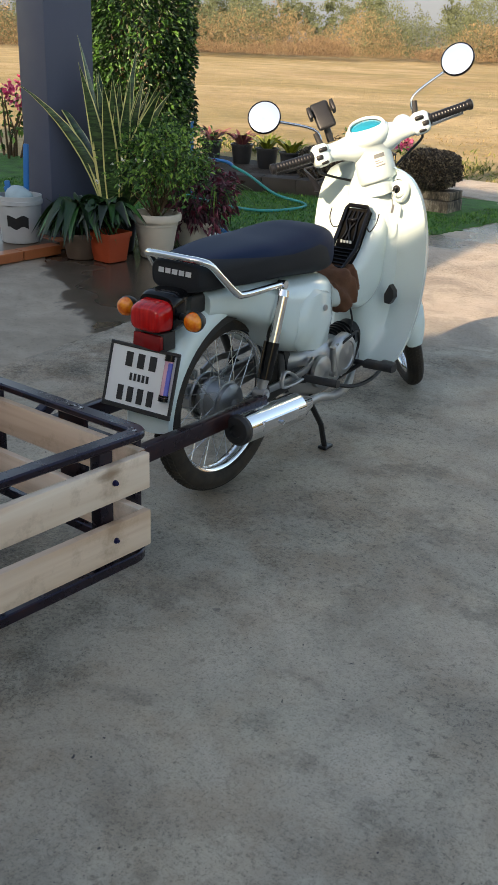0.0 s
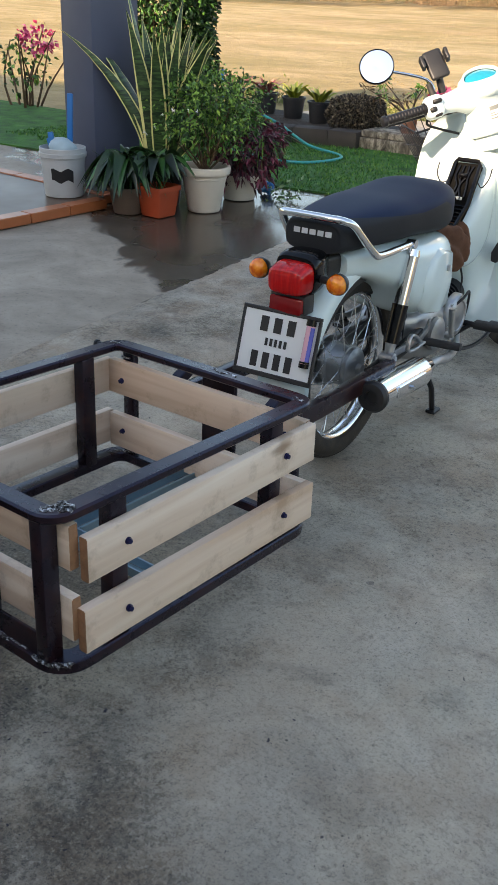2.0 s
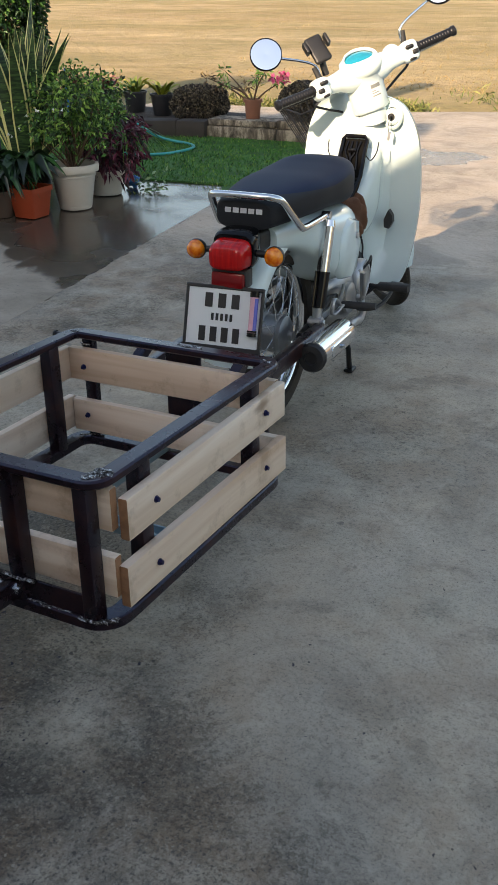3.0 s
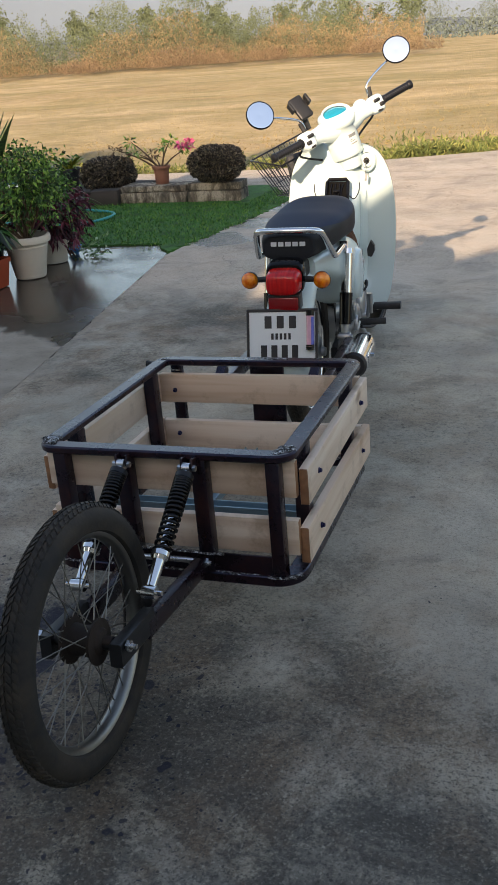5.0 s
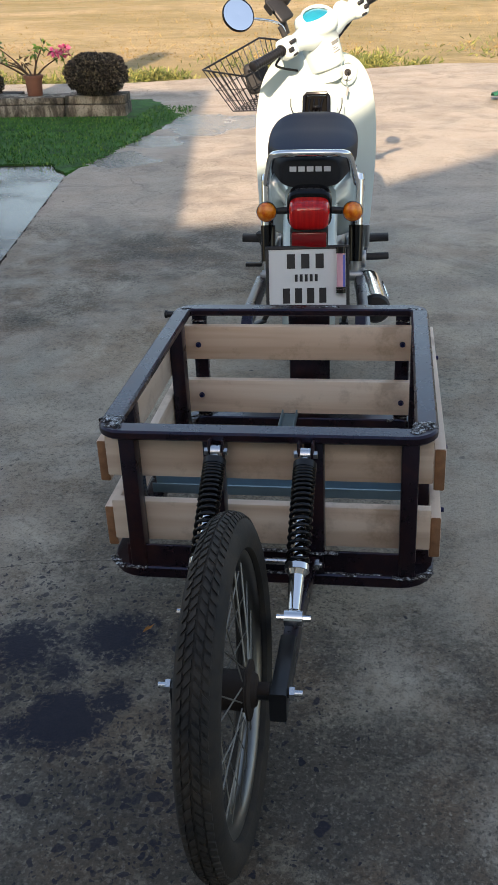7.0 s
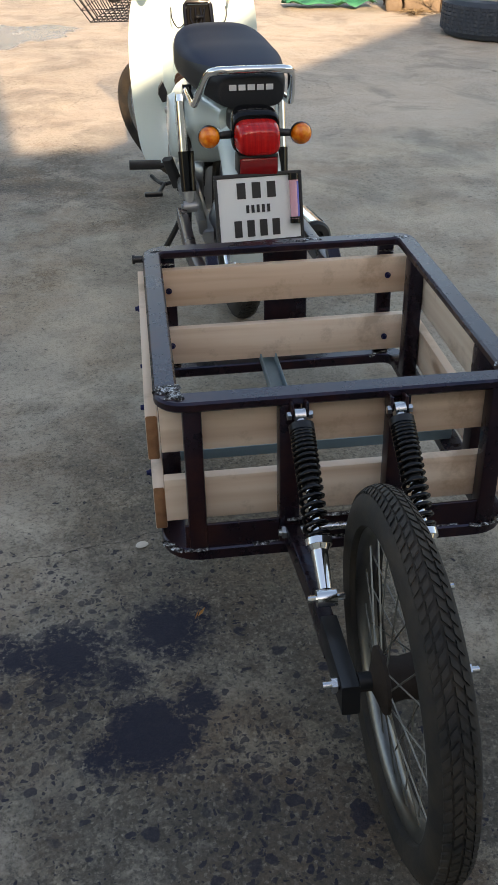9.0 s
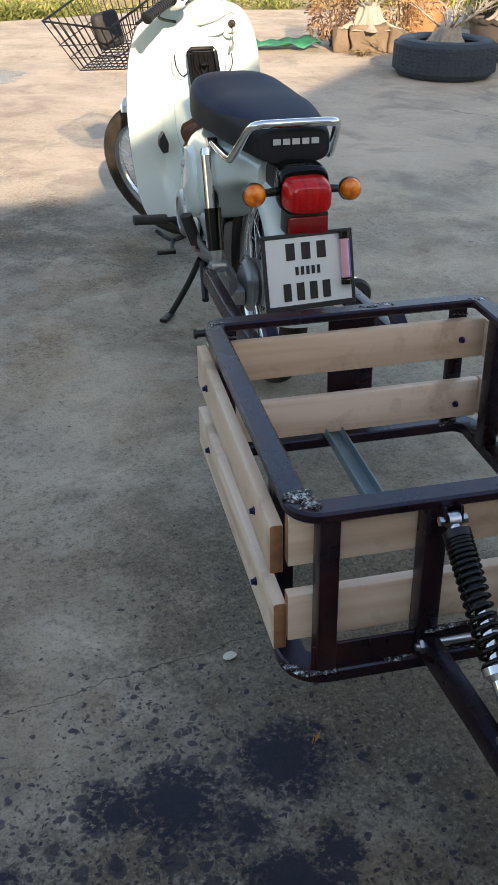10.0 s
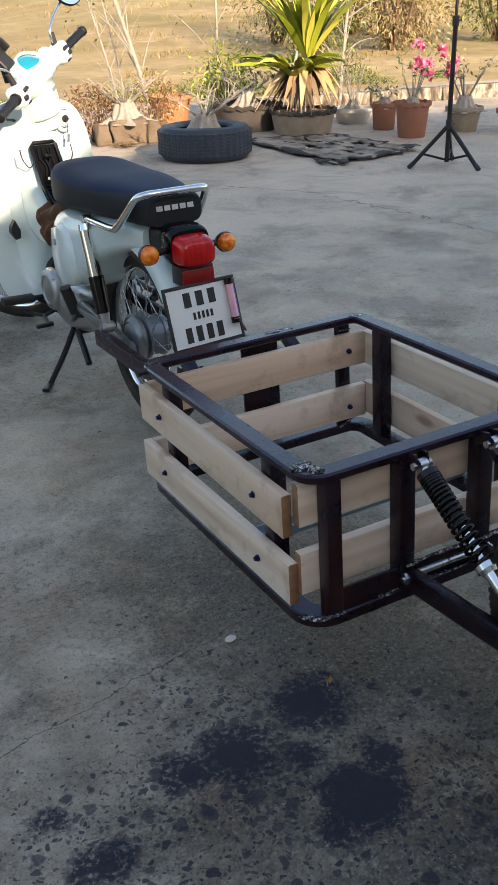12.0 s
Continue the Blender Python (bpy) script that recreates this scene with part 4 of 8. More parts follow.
BROWN_CLOTH = simple("brown_cloth", srgb("#63412d"), 0.9, 0, 0.4, 22, 0.003)
mir = Nodes("mirror_glass", 0.015, 1.0)
mir.color((0.93, 0.95, 0.97))
MIRROR = mir.mat
GREY_PRINT = simple("grey_print", srgb("#7d817f"), 0.5)
STICKER = simple("pale_sticker", srgb("#cfd2cc"), 0.5, 0, 0.05)
PINK = simple("pink_reflective", srgb("#d9a6b4"), 0.2, 0.1)
BLUE_ST = simple("blue_reflective", srgb("#5b62b8"), 0.2, 0.1)


def ring_xz(y, hw, z0, z1, p=3.0, n=28, zc=None, dy=0.0):
    """A rounded cross-section at y: half width hw, from z0 to z1."""
    out = []
    zc, hz = (z0 + z1) / 2, (z1 - z0) / 2
    for k in range(n):
        a = 2 * math.pi * k / n
        ca, sa = math.cos(a), math.sin(a)
        out.append(Vector((hw * math.copysign(abs(ca) ** (2 / p), ca), y + dy * sa, zc + hz * math.copysign(abs(sa) ** (2 / p), sa))))
    return out


def table_loft(bm, rows, p=3.0, n=28, steps=4):
    """Rounded sections at rows of (y, half width, z0, z1), run together smoothly."""
    smooth = spline([Vector((r[0], r[1], r[2])) for r in rows], steps)
    tops = spline([Vector((r[0], r[3], 0)) for r in rows], steps)
    return loft(bm, [ring_xz(a.x, max(0.004, a.y), a.z, b.y, p, n) for a, b in zip(smooth, tops)])


# rear wheel
HUB_GREY = simple("grey_cast_hub", (0.30, 0.31, 0.32), 0.45, 0.9, 0.2, 30, 0.0006)
rear_wheel = thing("rear_wheel", Matrix(), "spoked rear wheel with chrome rim", "")
rear_wheel.parent = bike
spoke_wheel(rear_wheel, Vector((0, -0.01, 0.285)), Matrix(), 0.285, 0.078, 0.222, HUB_GREY, True,
            drum=[(0.0, 0.07), (0.016, 0.07), (0.018, 0.055), (0.052, 0.048), (0.060, 0.042), (0.061, 0.030), (0.066, 0.028), (0.066, 0.022), (0.060, 0.020), (0.060, -0.02), (0.068, -0.026), (0.068, -0.034), (0.06, -0.04), (0.06, -0.05), (0.03, -0.056), (0.016, -0.066), (0.0, -0.066)])

# rear fender round the wheel
bm = bmesh.new()
rows = []
for k in range(26):
    th = radians(38 + (178 - 38) * k / 25)
    f = k / 25
    ri = 0.302 + 0.012 * f
    ro = 0.352 + 0.048 * math.sin(min(1, f * 1.1) * math.pi / 2) - 0.046 * f
    w = 0.082 - 0.006 * f
    sec = [(-w, ri), (-w, ri + 0.02), (-w * 0.86, ro - 0.018), (-w * 0.5, ro - 0.002), (0, ro + 0.003), (w * 0.5, ro - 0.002), (w * 0.86, ro - 0.018), (w, ri + 0.02), (w, ri),
           (w - 0.006, ri + 0.001), (w * 0.8, ro - 0.026), (0, ro - 0.008), (-w * 0.8, ro - 0.026), (-w + 0.006, ri + 0.001)]
    rows.append([Vector((x, -0.01 + r * math.cos(th), 0.285 + r * math.sin(th))) for x, r in sec])
loft(bm, rows)
part("rear_fender", bm, BIKE_WHITE, bike, "", True, 40)
bm = bmesh.new()
rows = []
for k in range(20):
    th = radians(-8 + 150 * k / 19)
    ri, ro, w = 0.292, 0.300, 0.062
    sec = [(-w, ri - 0.02), (-w, ro), (w, ro), (w, ri - 0.02), (w - 0.004, ri - 0.02), (w - 0.004, ri), (-w + 0.004, ri), (-w + 0.004, ri - 0.02)]
    rows.append([Vector((x, -0.01 + r * math.cos(th), 0.285 + r * math.sin(th))) for x, r in sec])
loft(bm, rows)
part("inner_fender", bm, PLASTIC, bike, "", True, 40)

# body under the seat and the tunnel to the leg shield
bm = bmesh.new()
table_loft(bm, [(-0.16, 0.075, 0.585, 0.66), (-0.05, 0.100, 0.565, 0.668), (0.06, 0.128, 0.515, 0.665), (0.14, 0.150, 0.435, 0.655), (0.24, 0.158, 0.395, 0.645), (0.34, 0.152, 0.405, 0.638),
                (0.41, 0.125, 0.445, 0.625), (0.47, 0.088, 0.48, 0.60), (0.56, 0.070, 0.47, 0.545), (0.66, 0.072, 0.45, 0.60), (0.74, 0.080, 0.43, 0.675), (0.82, 0.085, 0.46, 0.78), (0.90, 0.06, 0.55, 0.82)], 3.4)
part("body_cover", bm, BIKE_WHITE, bike, "", True, 50)
for sx in (-1, 1):
    bm = bmesh.new()
    rows = []
    for yy, hz, dx in ((0.17, 0.05, 0.150), (0.20, 0.085, 0.160), (0.27, 0.10, 0.165), (0.34, 0.085, 0.160), (0.375, 0.05, 0.146)):
        zc = 0.505
        rows.append([Vector((sx * (dx - 0.02), yy, zc - hz)), Vector((sx * dx, yy, zc - hz * 0.9)), Vector((sx * (dx + 0.006), yy, zc)), Vector((sx * dx, yy, zc + hz * 0.9)), Vector((sx * (dx - 0.02), yy, zc + hz))])
    loft(bm, rows)
    part("side_cover", bm, BIKE_WHITE, bike, "", True, 60)
    bm = bmesh.new()
    cyl(bm, (sx * 0.16, 0.30, 0.545), (sx * 0.172, 0.30, 0.545), 0.010, seg=14)
    part("side_lock", bm, ALU, bike, "", True)

# seat: lower charcoal body, navy top
rows = [(-0.222, 0.076, 0.668, 0.738), (-0.210, 0.090, 0.664, 0.750), (-0.11, 0.112, 0.660, 0.762), (0.03, 0.134, 0.655, 0.770), (0.15, 0.140, 0.650, 0.770), (0.25, 0.142, 0.640, 0.774), (0.34, 0.134, 0.630, 0.780), (0.41, 0.116, 0.626, 0.774), (0.465, 0.086, 0.626, 0.748), (0.492, 0.040, 0.645, 0.706)]
bm = bmesh.new()
table_loft(bm, rows, 3.4, 88, 7)
seat = part("seat", bm, SEAT, bike, "navy and charcoal vinyl seat", True, 45)
bm = bmesh.new()
for i, w in enumerate((0.019, 0.018, 0.019, 0.018, 0.019)):
    box(bm, (w, 0.0015, 0.014), pose(-0.048 + 0.024 * i, -0.2245, 0.718, -8, 0, 0), 0.0004, 1)
part("maker_mark", bm, LETTER, seat, "silver marks")
bm = bmesh.new()
table_loft(bm, [(-0.26, 0.040, 0.585, 0.655), (-0.2, 0.050, 0.59, 0.664), (-0.08, 0.065, 0.60, 0.662), (0.02, 0.075, 0.62, 0.66)], 4)
part("tail_cowl", bm, PLASTIC, bike, "black plastic tail piece", True)

# chrome grab rail
bm = bmesh.new()
rail = [(-0.124, 0.119, 0.644), (-0.129, 0.02, 0.647), (-0.132, -0.085, 0.651), (-0.129, -0.115, 0.662), (-0.119, -0.165, 0.708), (-0.108, -0.205, 0.748), (-0.090, -0.228, 0.760), (-0.055, -0.238, 0.763), (0, -0.241, 0.764)]
rail += [(-x, y, z) for x, y, z in reversed(rail[:-1])]
tube(bm, spline(rail, 5), 0.0105, 12)
part("grab_rail", bm, CHROME, bike, "chrome grab rail", True, 80)
for sx in (-1, 1):
    bm = bmesh.new()
    cyl(bm, (sx * 0.112, 0.119, 0.644), (sx * 0.138, 0.119, 0.644), 0.013, seg=14)
    part("rail_bolt", bm, CHROME, bike, "", True)

# tail light, reflector, indicators
bm = bmesh.new()
table_loft(bm, [(-0.354, 0.038, 0.590, 0.628), (-0.347, 0.051, 0.579, 0.645), (-0.318, 0.0565, 0.574, 0.655), (-0.285, 0.058, 0.573, 0.660)], 4.0, 32, 3)
tail = part("tail_light", bm, RED, bike, "red tail lamp lens", True, 50)
bm = bmesh.new()
table_loft(bm, [(-0.300, 0.060, 0.570, 0.668), (-0.287, 0.063, 0.568, 0.676), (-0.25, 0.060, 0.572, 0.680), (-0.20, 0.045, 0.58, 0.672), (-0.16, 0.04, 0.60, 0.66)], 4.0, 28, 3)
part("lamp_housing", bm, BLACK_GLOSS, tail, "", True)
bm = bmesh.new()
box(bm, (0.098, 0.022, 0.042), pose(0, -0.332, 0.548, -6, 0, 0), 0.005, 2)
part("reflector", bm, RED_DARK, bike, "dark red reflector", True)
bm = bmesh.new()
box(bm, (0.106, 0.05, 0.052), pose(0, -0.306, 0.551), 0.005, 2)
part("reflector_holder", bm, PLASTIC, bike, "", True)
for sx in (-1, 1):
    sig = thing("indicator", pose(sx * 0.120, -0.285, 0.614), "amber turn indicator on a black stalk", "")
    sig.parent = bike
    bm = bmesh.new()
    lathe(bm, [(0.0, -0.024), (0.012, -0.023), (0.022, -0.016), (0.0265, -0.006), (0.027, 0.004)], 24, pose(0, -0.004, 0, -90, 0, 0))
    part("lens", bm, AMBER, sig, "amber lens", True, 60)
    bm = bmesh.new()
    lathe(bm, [(0.028, -0.003), (0.029, 0.002), (0.027, 0.012), (0.020, 0.026), (0.0, 0.031)], 24, pose(0, -0.002, 0, -90, 0, 0))
    part("lamp_body", bm, PLASTIC, sig, "", True, 60)
    bm = bmesh.new()
    cyl(bm, (-sx * 0.02, 0.006, 0), (-sx * 0.075, 0.02, 0), 0.009, 0.011, seg=14)
    part("stalk", bm, PLASTIC, sig, "", True)

# number plate
PL = pose(-0.003, -0.364, 0.447, -17, 0, 4)
plate = thing("number_plate", PL, "white number plate in a black frame", "")
plate.parent = bike
bm = bmesh.new()
box(bm, (0.220, 0.004, 0.168), None, 0.0015, 1)
part("plate_face", bm, PLATE_W, plate)
for sx, sz, w, h in ((0, 0.0845, 0.234, 0.010), (0, -0.0855, 0.234, 0.013), (-0.1125, 0, 0.009, 0.160), (0.1125, 0, 0.009, 0.160)):
    bm = bmesh.new()
    box(bm, (w, 0.009, h), pose(sx, -0.001, sz), 0.002, 1)
    part("plate_frame", bm, PLASTIC, plate, "black plastic frame")


def bars(name, parent, xs, z, w, h, mat, y=-0.0032):
    for x in xs:
        b2 = bmesh.new()
        box(b2, (w, 0.0014, h), pose(x, y, z), 0.0003, 1)
        part(name, b2, mat, parent)


bars("plate_bar", plate, (-0.046, -0.006, 0.034), 0.047, 0.023, 0.040, INK)
bars("plate_bar", plate, (-0.032, -0.018, -0.004, 0.010, 0.024), 0.001, 0.008, 0.020, INK)
bars("plate_bar", plate, (-0.060, -0.026, 0.008, 0.042), -0.048, 0.020, 0.042, INK)
bm = bmesh.new()
cyl(bm, (0.092, -0.012, -0.035), (0.092, -0.012, 0.068), 0.0115, seg=18)
tubep = part("marker_tube", bm, PINK, plate, "pink and blue striped reflector tube", True)
bm = bmesh.new()
cyl(bm, (0.0955, -0.0135, -0.03), (0.0955, -0.0135, 0.062), 0.009, seg=14)
part("stripe", bm, BLUE_ST, tubep, "", True)
for z0 in (-0.043, 0.066):
    bm = bmesh.new()
    for k in range(3):
        cyl(bm, (0.092, -0.012, z0 + 0.006 * k), (0.092, -0.012, z0 + 0.0048 + 0.006 * k), 0.0135, seg=18)
    cyl(bm, (0.092, -0.012, z0), (0.092, -0.012, z0 + 0.016), 0.0115, seg=16)
    part("end_cap", bm, BLACK_GLOSS, tubep, "", True)

# rear shock absorbers
for sx in (-1, 1):
    sh = thing("rear_shock", Matrix(), "chrome-covered rear shock absorber", "")
    sh.parent = bike
    T, B = Vector((sx * 0.142, 0.098, 0.635)), Vector((sx * 0.138, 0.008, 0.335))
    d = B - T
    bm = bmesh.new()
    cyl(bm, T, T + d * 0.06, 0.018, 0.022, seg=20)
    cyl(bm, T + d * 0.06, T + d * 0.56, 0.0195, 0.0205, seg=22)
    part("upper_cover", bm, CHROME, sh, "chrome cover", True)
    bm = bmesh.new()
    cyl(bm, T + d * 0.50, T + d * 0.86, 0.0235, 0.022, seg=20)
    part("lower_tube", bm, BLACK_GLOSS, sh, "", True)
    bm = bmesh.new()
    cyl(bm, T + d * 0.86, T + d * 1.0, 0.017, 0.011, seg=18)
    cyl(bm, B - Vector((0.02, 0, 0)), B + Vector((0.02, 0, 0)), 0.017, seg=18)
    cyl(bm, B - Vector((0.026, 0, 0)), B + Vector((0.026, 0, 0)), 0.010, seg=6)
    part("lower_eye", bm, ALU, sh, "", True)

# swing arm
for sx in (-1, 1):
    bm = bmesh.new()
    tube(bm, [(sx * 0.088, 0.36, 0.318), (sx * 0.100, 0.18, 0.305), (sx * 0.108, -0.05, 0.290)], 1.0, section=rbox(0.024, 0.046, 0.008, 3), up=(0, 0, 1))
    part("rear_swing_arm", bm, HUB_GREY if sx < 0 else BLACK, bike, "grey steel swing arm", True)
bm = bmesh.new()
rows = []
for y, hz, zc in ((-0.06, 0.018, 0.262), (-0.04, 0.028, 0.262), (0.06, 0.030, 0.272), (0.20, 0.030, 0.286), (0.32, 0.032, 0.298), (0.37, 0.022, 0.300)):
    rows.append([Vector((x, y, zc + s * hz)) for x, s in ((-0.078, -1), (-0.100, -0.95), (-0.108, -0.6), (-0.110, 0), (-0.108, 0.6), (-0.100, 0.95), (-0.078, 1))])
loft(bm, rows)
part("chain_case", bm, ALU, bike, "grey chain case", True, 50)
bm = bmesh.new()
lathe(bm, [(0.078, 0.0), (0.078, 0.008), (0.070, 0.012), (0.068, 0.009), (0.056, 0.020), (0.052, 0.018), (0.034, 0.028), (0.016, 0.031), (0.0, 0.031)], 40, pose(-0.052, -0.01, 0.285, 0, -90, 0))
part("hub_cover", bm, HUB_GREY, bike, "domed grey hub cover", True, 30)

# exhaust
bm = bmesh.new()
P, Q = Vector((0.198, -0.175, 0.292)), Vector((0.182, 0.20, 0.262))
d = (Q - P).normalized()
cyl(bm, P, P + d * 0.30, 0.044, 0.046, seg=28)
cyl(bm, P + d * 0.30, Q, 0.046, 0.024, seg=28)
muf = part("muffler", bm, CHROME, bike, "chrome muffler", True, 50)
bm = bmesh.new()
lathe(bm, [(0.043, 0.0), (0.045, -0.012), (0.038, -0.022), (0.020, -0.024), (0.018, -0.012), (0.0, -0.012)], 28, Matrix.Translation(P) @ d.to_track_quat("Z", "Y").to_matrix().to_4x4())
part("end_cap", bm, PLASTIC, muf, "black end cap", True)
bm = bmesh.new()
tube(bm, spline([Q - d * 0.02, Q + d * 0.08, (0.150, 0.42, 0.215), (0.11, 0.58, 0.20), (0.05, 0.72, 0.23), (0.02, 0.80, 0.28)], 5), 0.0145, 14)
part("exhaust_pipe", bm, ALU, muf, "", True, 80)
bm = bmesh.new()
box(bm, (0.006, 0.19, 0.035), pose(0.236, -0.02, 0.285, -4.5, 0, 2.5), 0.003, 1)
part("heat_shield", bm, CHROME, muf, "chrome heat shield", True)
bm = bmesh.new()
cyl(bm, P + d * 0.15 + Vector((0.045, 0, 0.0)), P + d * 0.15 + Vector((0.056, 0, 0)), 0.007, seg=6)
part("muffler_bolt", bm, ZINC, muf, "", True)

# engine
eng = thing("engine", Matrix(), "cast aluminium engine under the body", "")
eng.parent = bike
bm = bmesh.new()
table_loft(bm, [(0.26, 0.06, 0.25, 0.38), (0.32, 0.105, 0.215, 0.40), (0.42, 0.118, 0.20, 0.405), (0.52, 0.112, 0.21, 0.39), (0.58, 0.09, 0.235, 0.37)], 4)
part("crankcase", bm, ALU, eng, "", True, 50)
for sx in (-1, 1):
    bm = bmesh.new()
    lathe(bm, [(0.075, 0.0), (0.074, 0.016), (0.066, 0.026), (0.050, 0.030), (0.048, 0.026), (0.020, 0.027), (0.0, 0.029)], 32, pose(sx * 0.112, 0.505, 0.335, 0, 90 * sx, 0))
    part("engine_cover", bm, ALU, eng, "", True, 40)
    bm = bmesh.new()
    lathe(bm, [(0.055, 0.0), (0.053, 0.014), (0.04, 0.02), (0.0, 0.022)], 28, pose(sx * 0.115, 0.375, 0.305, 0, 90 * sx, 0))
    part("engine_cover", bm, ALU, eng, "", True, 40)
    for k in range(6):
        a = 2 * math.pi * k / 6 + 0.3
        bm = bmesh.new()
        cyl(bm, (sx * 0.128, 0.505 + 0.068 * math.cos(a), 0.335 + 0.068 * math.sin(a)), (sx * 0.136, 0.505 + 0.068 * math.cos(a), 0.335 + 0.068 * math.sin(a)), 0.006, seg=6)
        part("cover_bolt", bm, ZINC, eng)
bm = bmesh.new()
lathe(bm, [(0.0, 0.0), (0.05, 0.0)] + [(r, 0.03 + 0.02 * k + dz) for k in range(7) for r, dz in ((0.046, 0.0), (0.056, 0.001), (0.056, 0.006), (0.046, 0.007))] + [(0.05, 0.2), (0.0, 0.2)], 24, Matrix.Translation((0, 0.56, 0.31)) @ Matrix.Rotation(radians(-83), 4, "X"))
part("cylinder", bm, BLACK, eng, "finned cylinder", True)
bm = bmesh.new()
tube(bm, spline([(0.12, 0.46, 0.36), (0.15, 0.50, 0.40), (0.135, 0.58, 0.40), (0.12, 0.62, 0.34), (0.125, 0.57, 0.27)], 5), 0.0045, 8)
part("hose", bm, RUBBER, eng, "", True, 80)
bm = bmesh.new()
cyl(bm, (0.145, 0.40, 0.30), (0.165, 0.40, 0.30), 0.012, seg=14)
tube(bm, spline([(0.165, 0.40, 0.30), (0.175, 0.36, 0.35), (0.178, 0.34, 0.41)], 4), 0.008, 10)
cyl(bm, (0.186, 0.345, 0.33), (0.186, 0.338, 0.41), 0.0085, seg=12)
part("kick_starter", bm, ALU, eng, "", True, 60)

# foot rests
bm = bmesh.new()
cyl(bm, (-0.20, 0.60, 0.285), (0.20, 0.60, 0.285), 0.010, seg=12)
tube(bm, spline([(-0.05, 0.45, 0.20), (-0.09, 0.56, 0.235), (-0.15, 0.60, 0.285)], 4), 0.008, 8)
tube(bm, spline([(0.05, 0.45, 0.20), (0.09, 0.56, 0.235), (0.15, 0.60, 0.285)], 4), 0.008, 8)
part("foot_bar", bm, BLACK, bike, "", True)
for sx in (-1, 1):
    bm = bmesh.new()
    tube(bm, [(sx * 0.165, 0.60, 0.288), (sx * 0.275, 0.60, 0.292)], 1.0, section=rbox(0.042, 0.027, 0.010, 3), up=(0, 0, 1))
    part("foot_rest", bm, RUBBER, bike, "ribbed black rubber", True)
    bm = bmesh.new()
    tube(bm, [(sx * 0.12, 0.235, 0.315), (sx * 0.145, 0.245, 0.32)], 0.014, 10)
    tip = (sx * 0.255, 0.262, 0.322) if sx > 0 else (-0.178, 0.228, 0.415)
    tube(bm, [(sx * 0.145, 0.245, 0.322), tip], 1.0, section=rbox(0.034, 0.024, 0.008, 3), up=(0, 0.3, 1))
    part("rear_foot_rest", bm, RUBBER, bike, "folding rubber foot rest", True)
    bm = bmesh.new()
    tube(bm, spline([(sx * 0.13, 0.06, 0.33), (sx * 0.15, 0.16, 0.345), (sx * 0.135, 0.26, 0.345), (sx * 0.12, 0.32, 0.36)], 4), 1.0, section=rbox(0.010, 0.022, 0.003, 2), up=(0, 0, 1))
    part("foot_rest_bracket", bm, HUB_GREY, bike, "", True)
bm = bmesh.new()
tube(bm, spline([(-0.125, 0.50, 0.26), (-0.165, 0.50, 0.25), (-0.185, 0.56, 0.245), (-0.20, 0.60, 0.25)], 4), 0.007, 8)
box(bm, (0.06, 0.022, 0.014), pose(-0.215, 0.36, 0.262), 0.004, 2)
tube(bm, [(-0.165, 0.50, 0.25), (-0.20, 0.37, 0.258)], 0.007, 8)
part("gear_pedal", bm, BLACK, bike, "", True)
bm = bmesh.new()
tube(bm, spline([(0.13, 0.46, 0.24), (0.165, 0.52, 0.225), (0.19, 0.60, 0.235), (0.20, 0.68, 0.27)], 4), 0.007, 8)
box(bm, (0.05, 0.03, 0.010), pose(0.205, 0.69, 0.275), 0.004, 2)
part("brake_pedal", bm, BLACK, bike, "", True)

bm = bmesh.new()
tube(bm, spline([(0.160, 0.20, 0.335), (0.166, 0.13, 0.335), (0.168, 0.075, 0.345), (0.168, 0.085, 0.385), (0.166, 0.125, 0.375), (0.160, 0.17, 0.345)], 4), 1.0, section=rbox(0.008, 0.014, 0.003, 2), up=(1, 0, 0))
part("foot_rest_hanger", bm, ALU, bike, "bare aluminium hanger", True, 60)
# stands
bm = bmesh.new()
tube(bm, spline([(-0.10, 0.40, 0.215), (-0.135, 0.43, 0.12), (-0.19, 0.455, 0.012)], 4), 0.010, 10)
tube(bm, [(-0.19, 0.455, 0.012), (-0.225, 0.41, 0.010)], 1.0, section=rbox(0.026, 0.012, 0.004, 2), up=(0, 0, 1))
part("side_stand", bm, BLACK, bike, "black side stand", True)
bm = bmesh.new()
tube(bm, [(0.10, 0.34, 0.215), (0.12, 0.40, 0.11), (0.113, 0.445, 0.012)], 0.010, 10)
box(bm, (0.034, 0.05, 0.012), pose(0.113, 0.452, 0.008), 0.003, 1)
tube(bm, [(-0.10, 0.36, 0.215), (0.10, 0.36, 0.215)], 0.011, 10)
tube(bm, [(-0.10, 0.36, 0.215), (-0.12, 0.24, 0.14)], 0.011, 10)
part("centre_stand", bm, BLACK, bike, "black centre stand", True)

# leg shield: a bent sheet, wide wings either side of the tunnel
bm = bmesh.new()
SH = [  # z, half width, y of the edge, y of the wing, y of the middle
    (0.925, 0.085, 0.818, 0.813, 0.808), (0.905, 0.138, 0.830, 0.820, 0.800), (0.870, 0.175, 0.843, 0.834, 0.794), (0.800, 0.208, 0.856, 0.851, 0.788), (0.700, 0.227, 0.866, 0.868, 0.783), (0.580, 0.233, 0.870, 0.876, 0.763),
    (0.460, 0.229, 0.861, 0.870, 0.753), (0.370, 0.222, 0.833, 0.843, 0.753), (0.300, 0.214, 0.790, 0.803, 0.758), (0.255, 0.196, 0.763, 0.770, 0.763), (0.232, 0.165, 0.753, 0.758, 0.763)]
rows = []
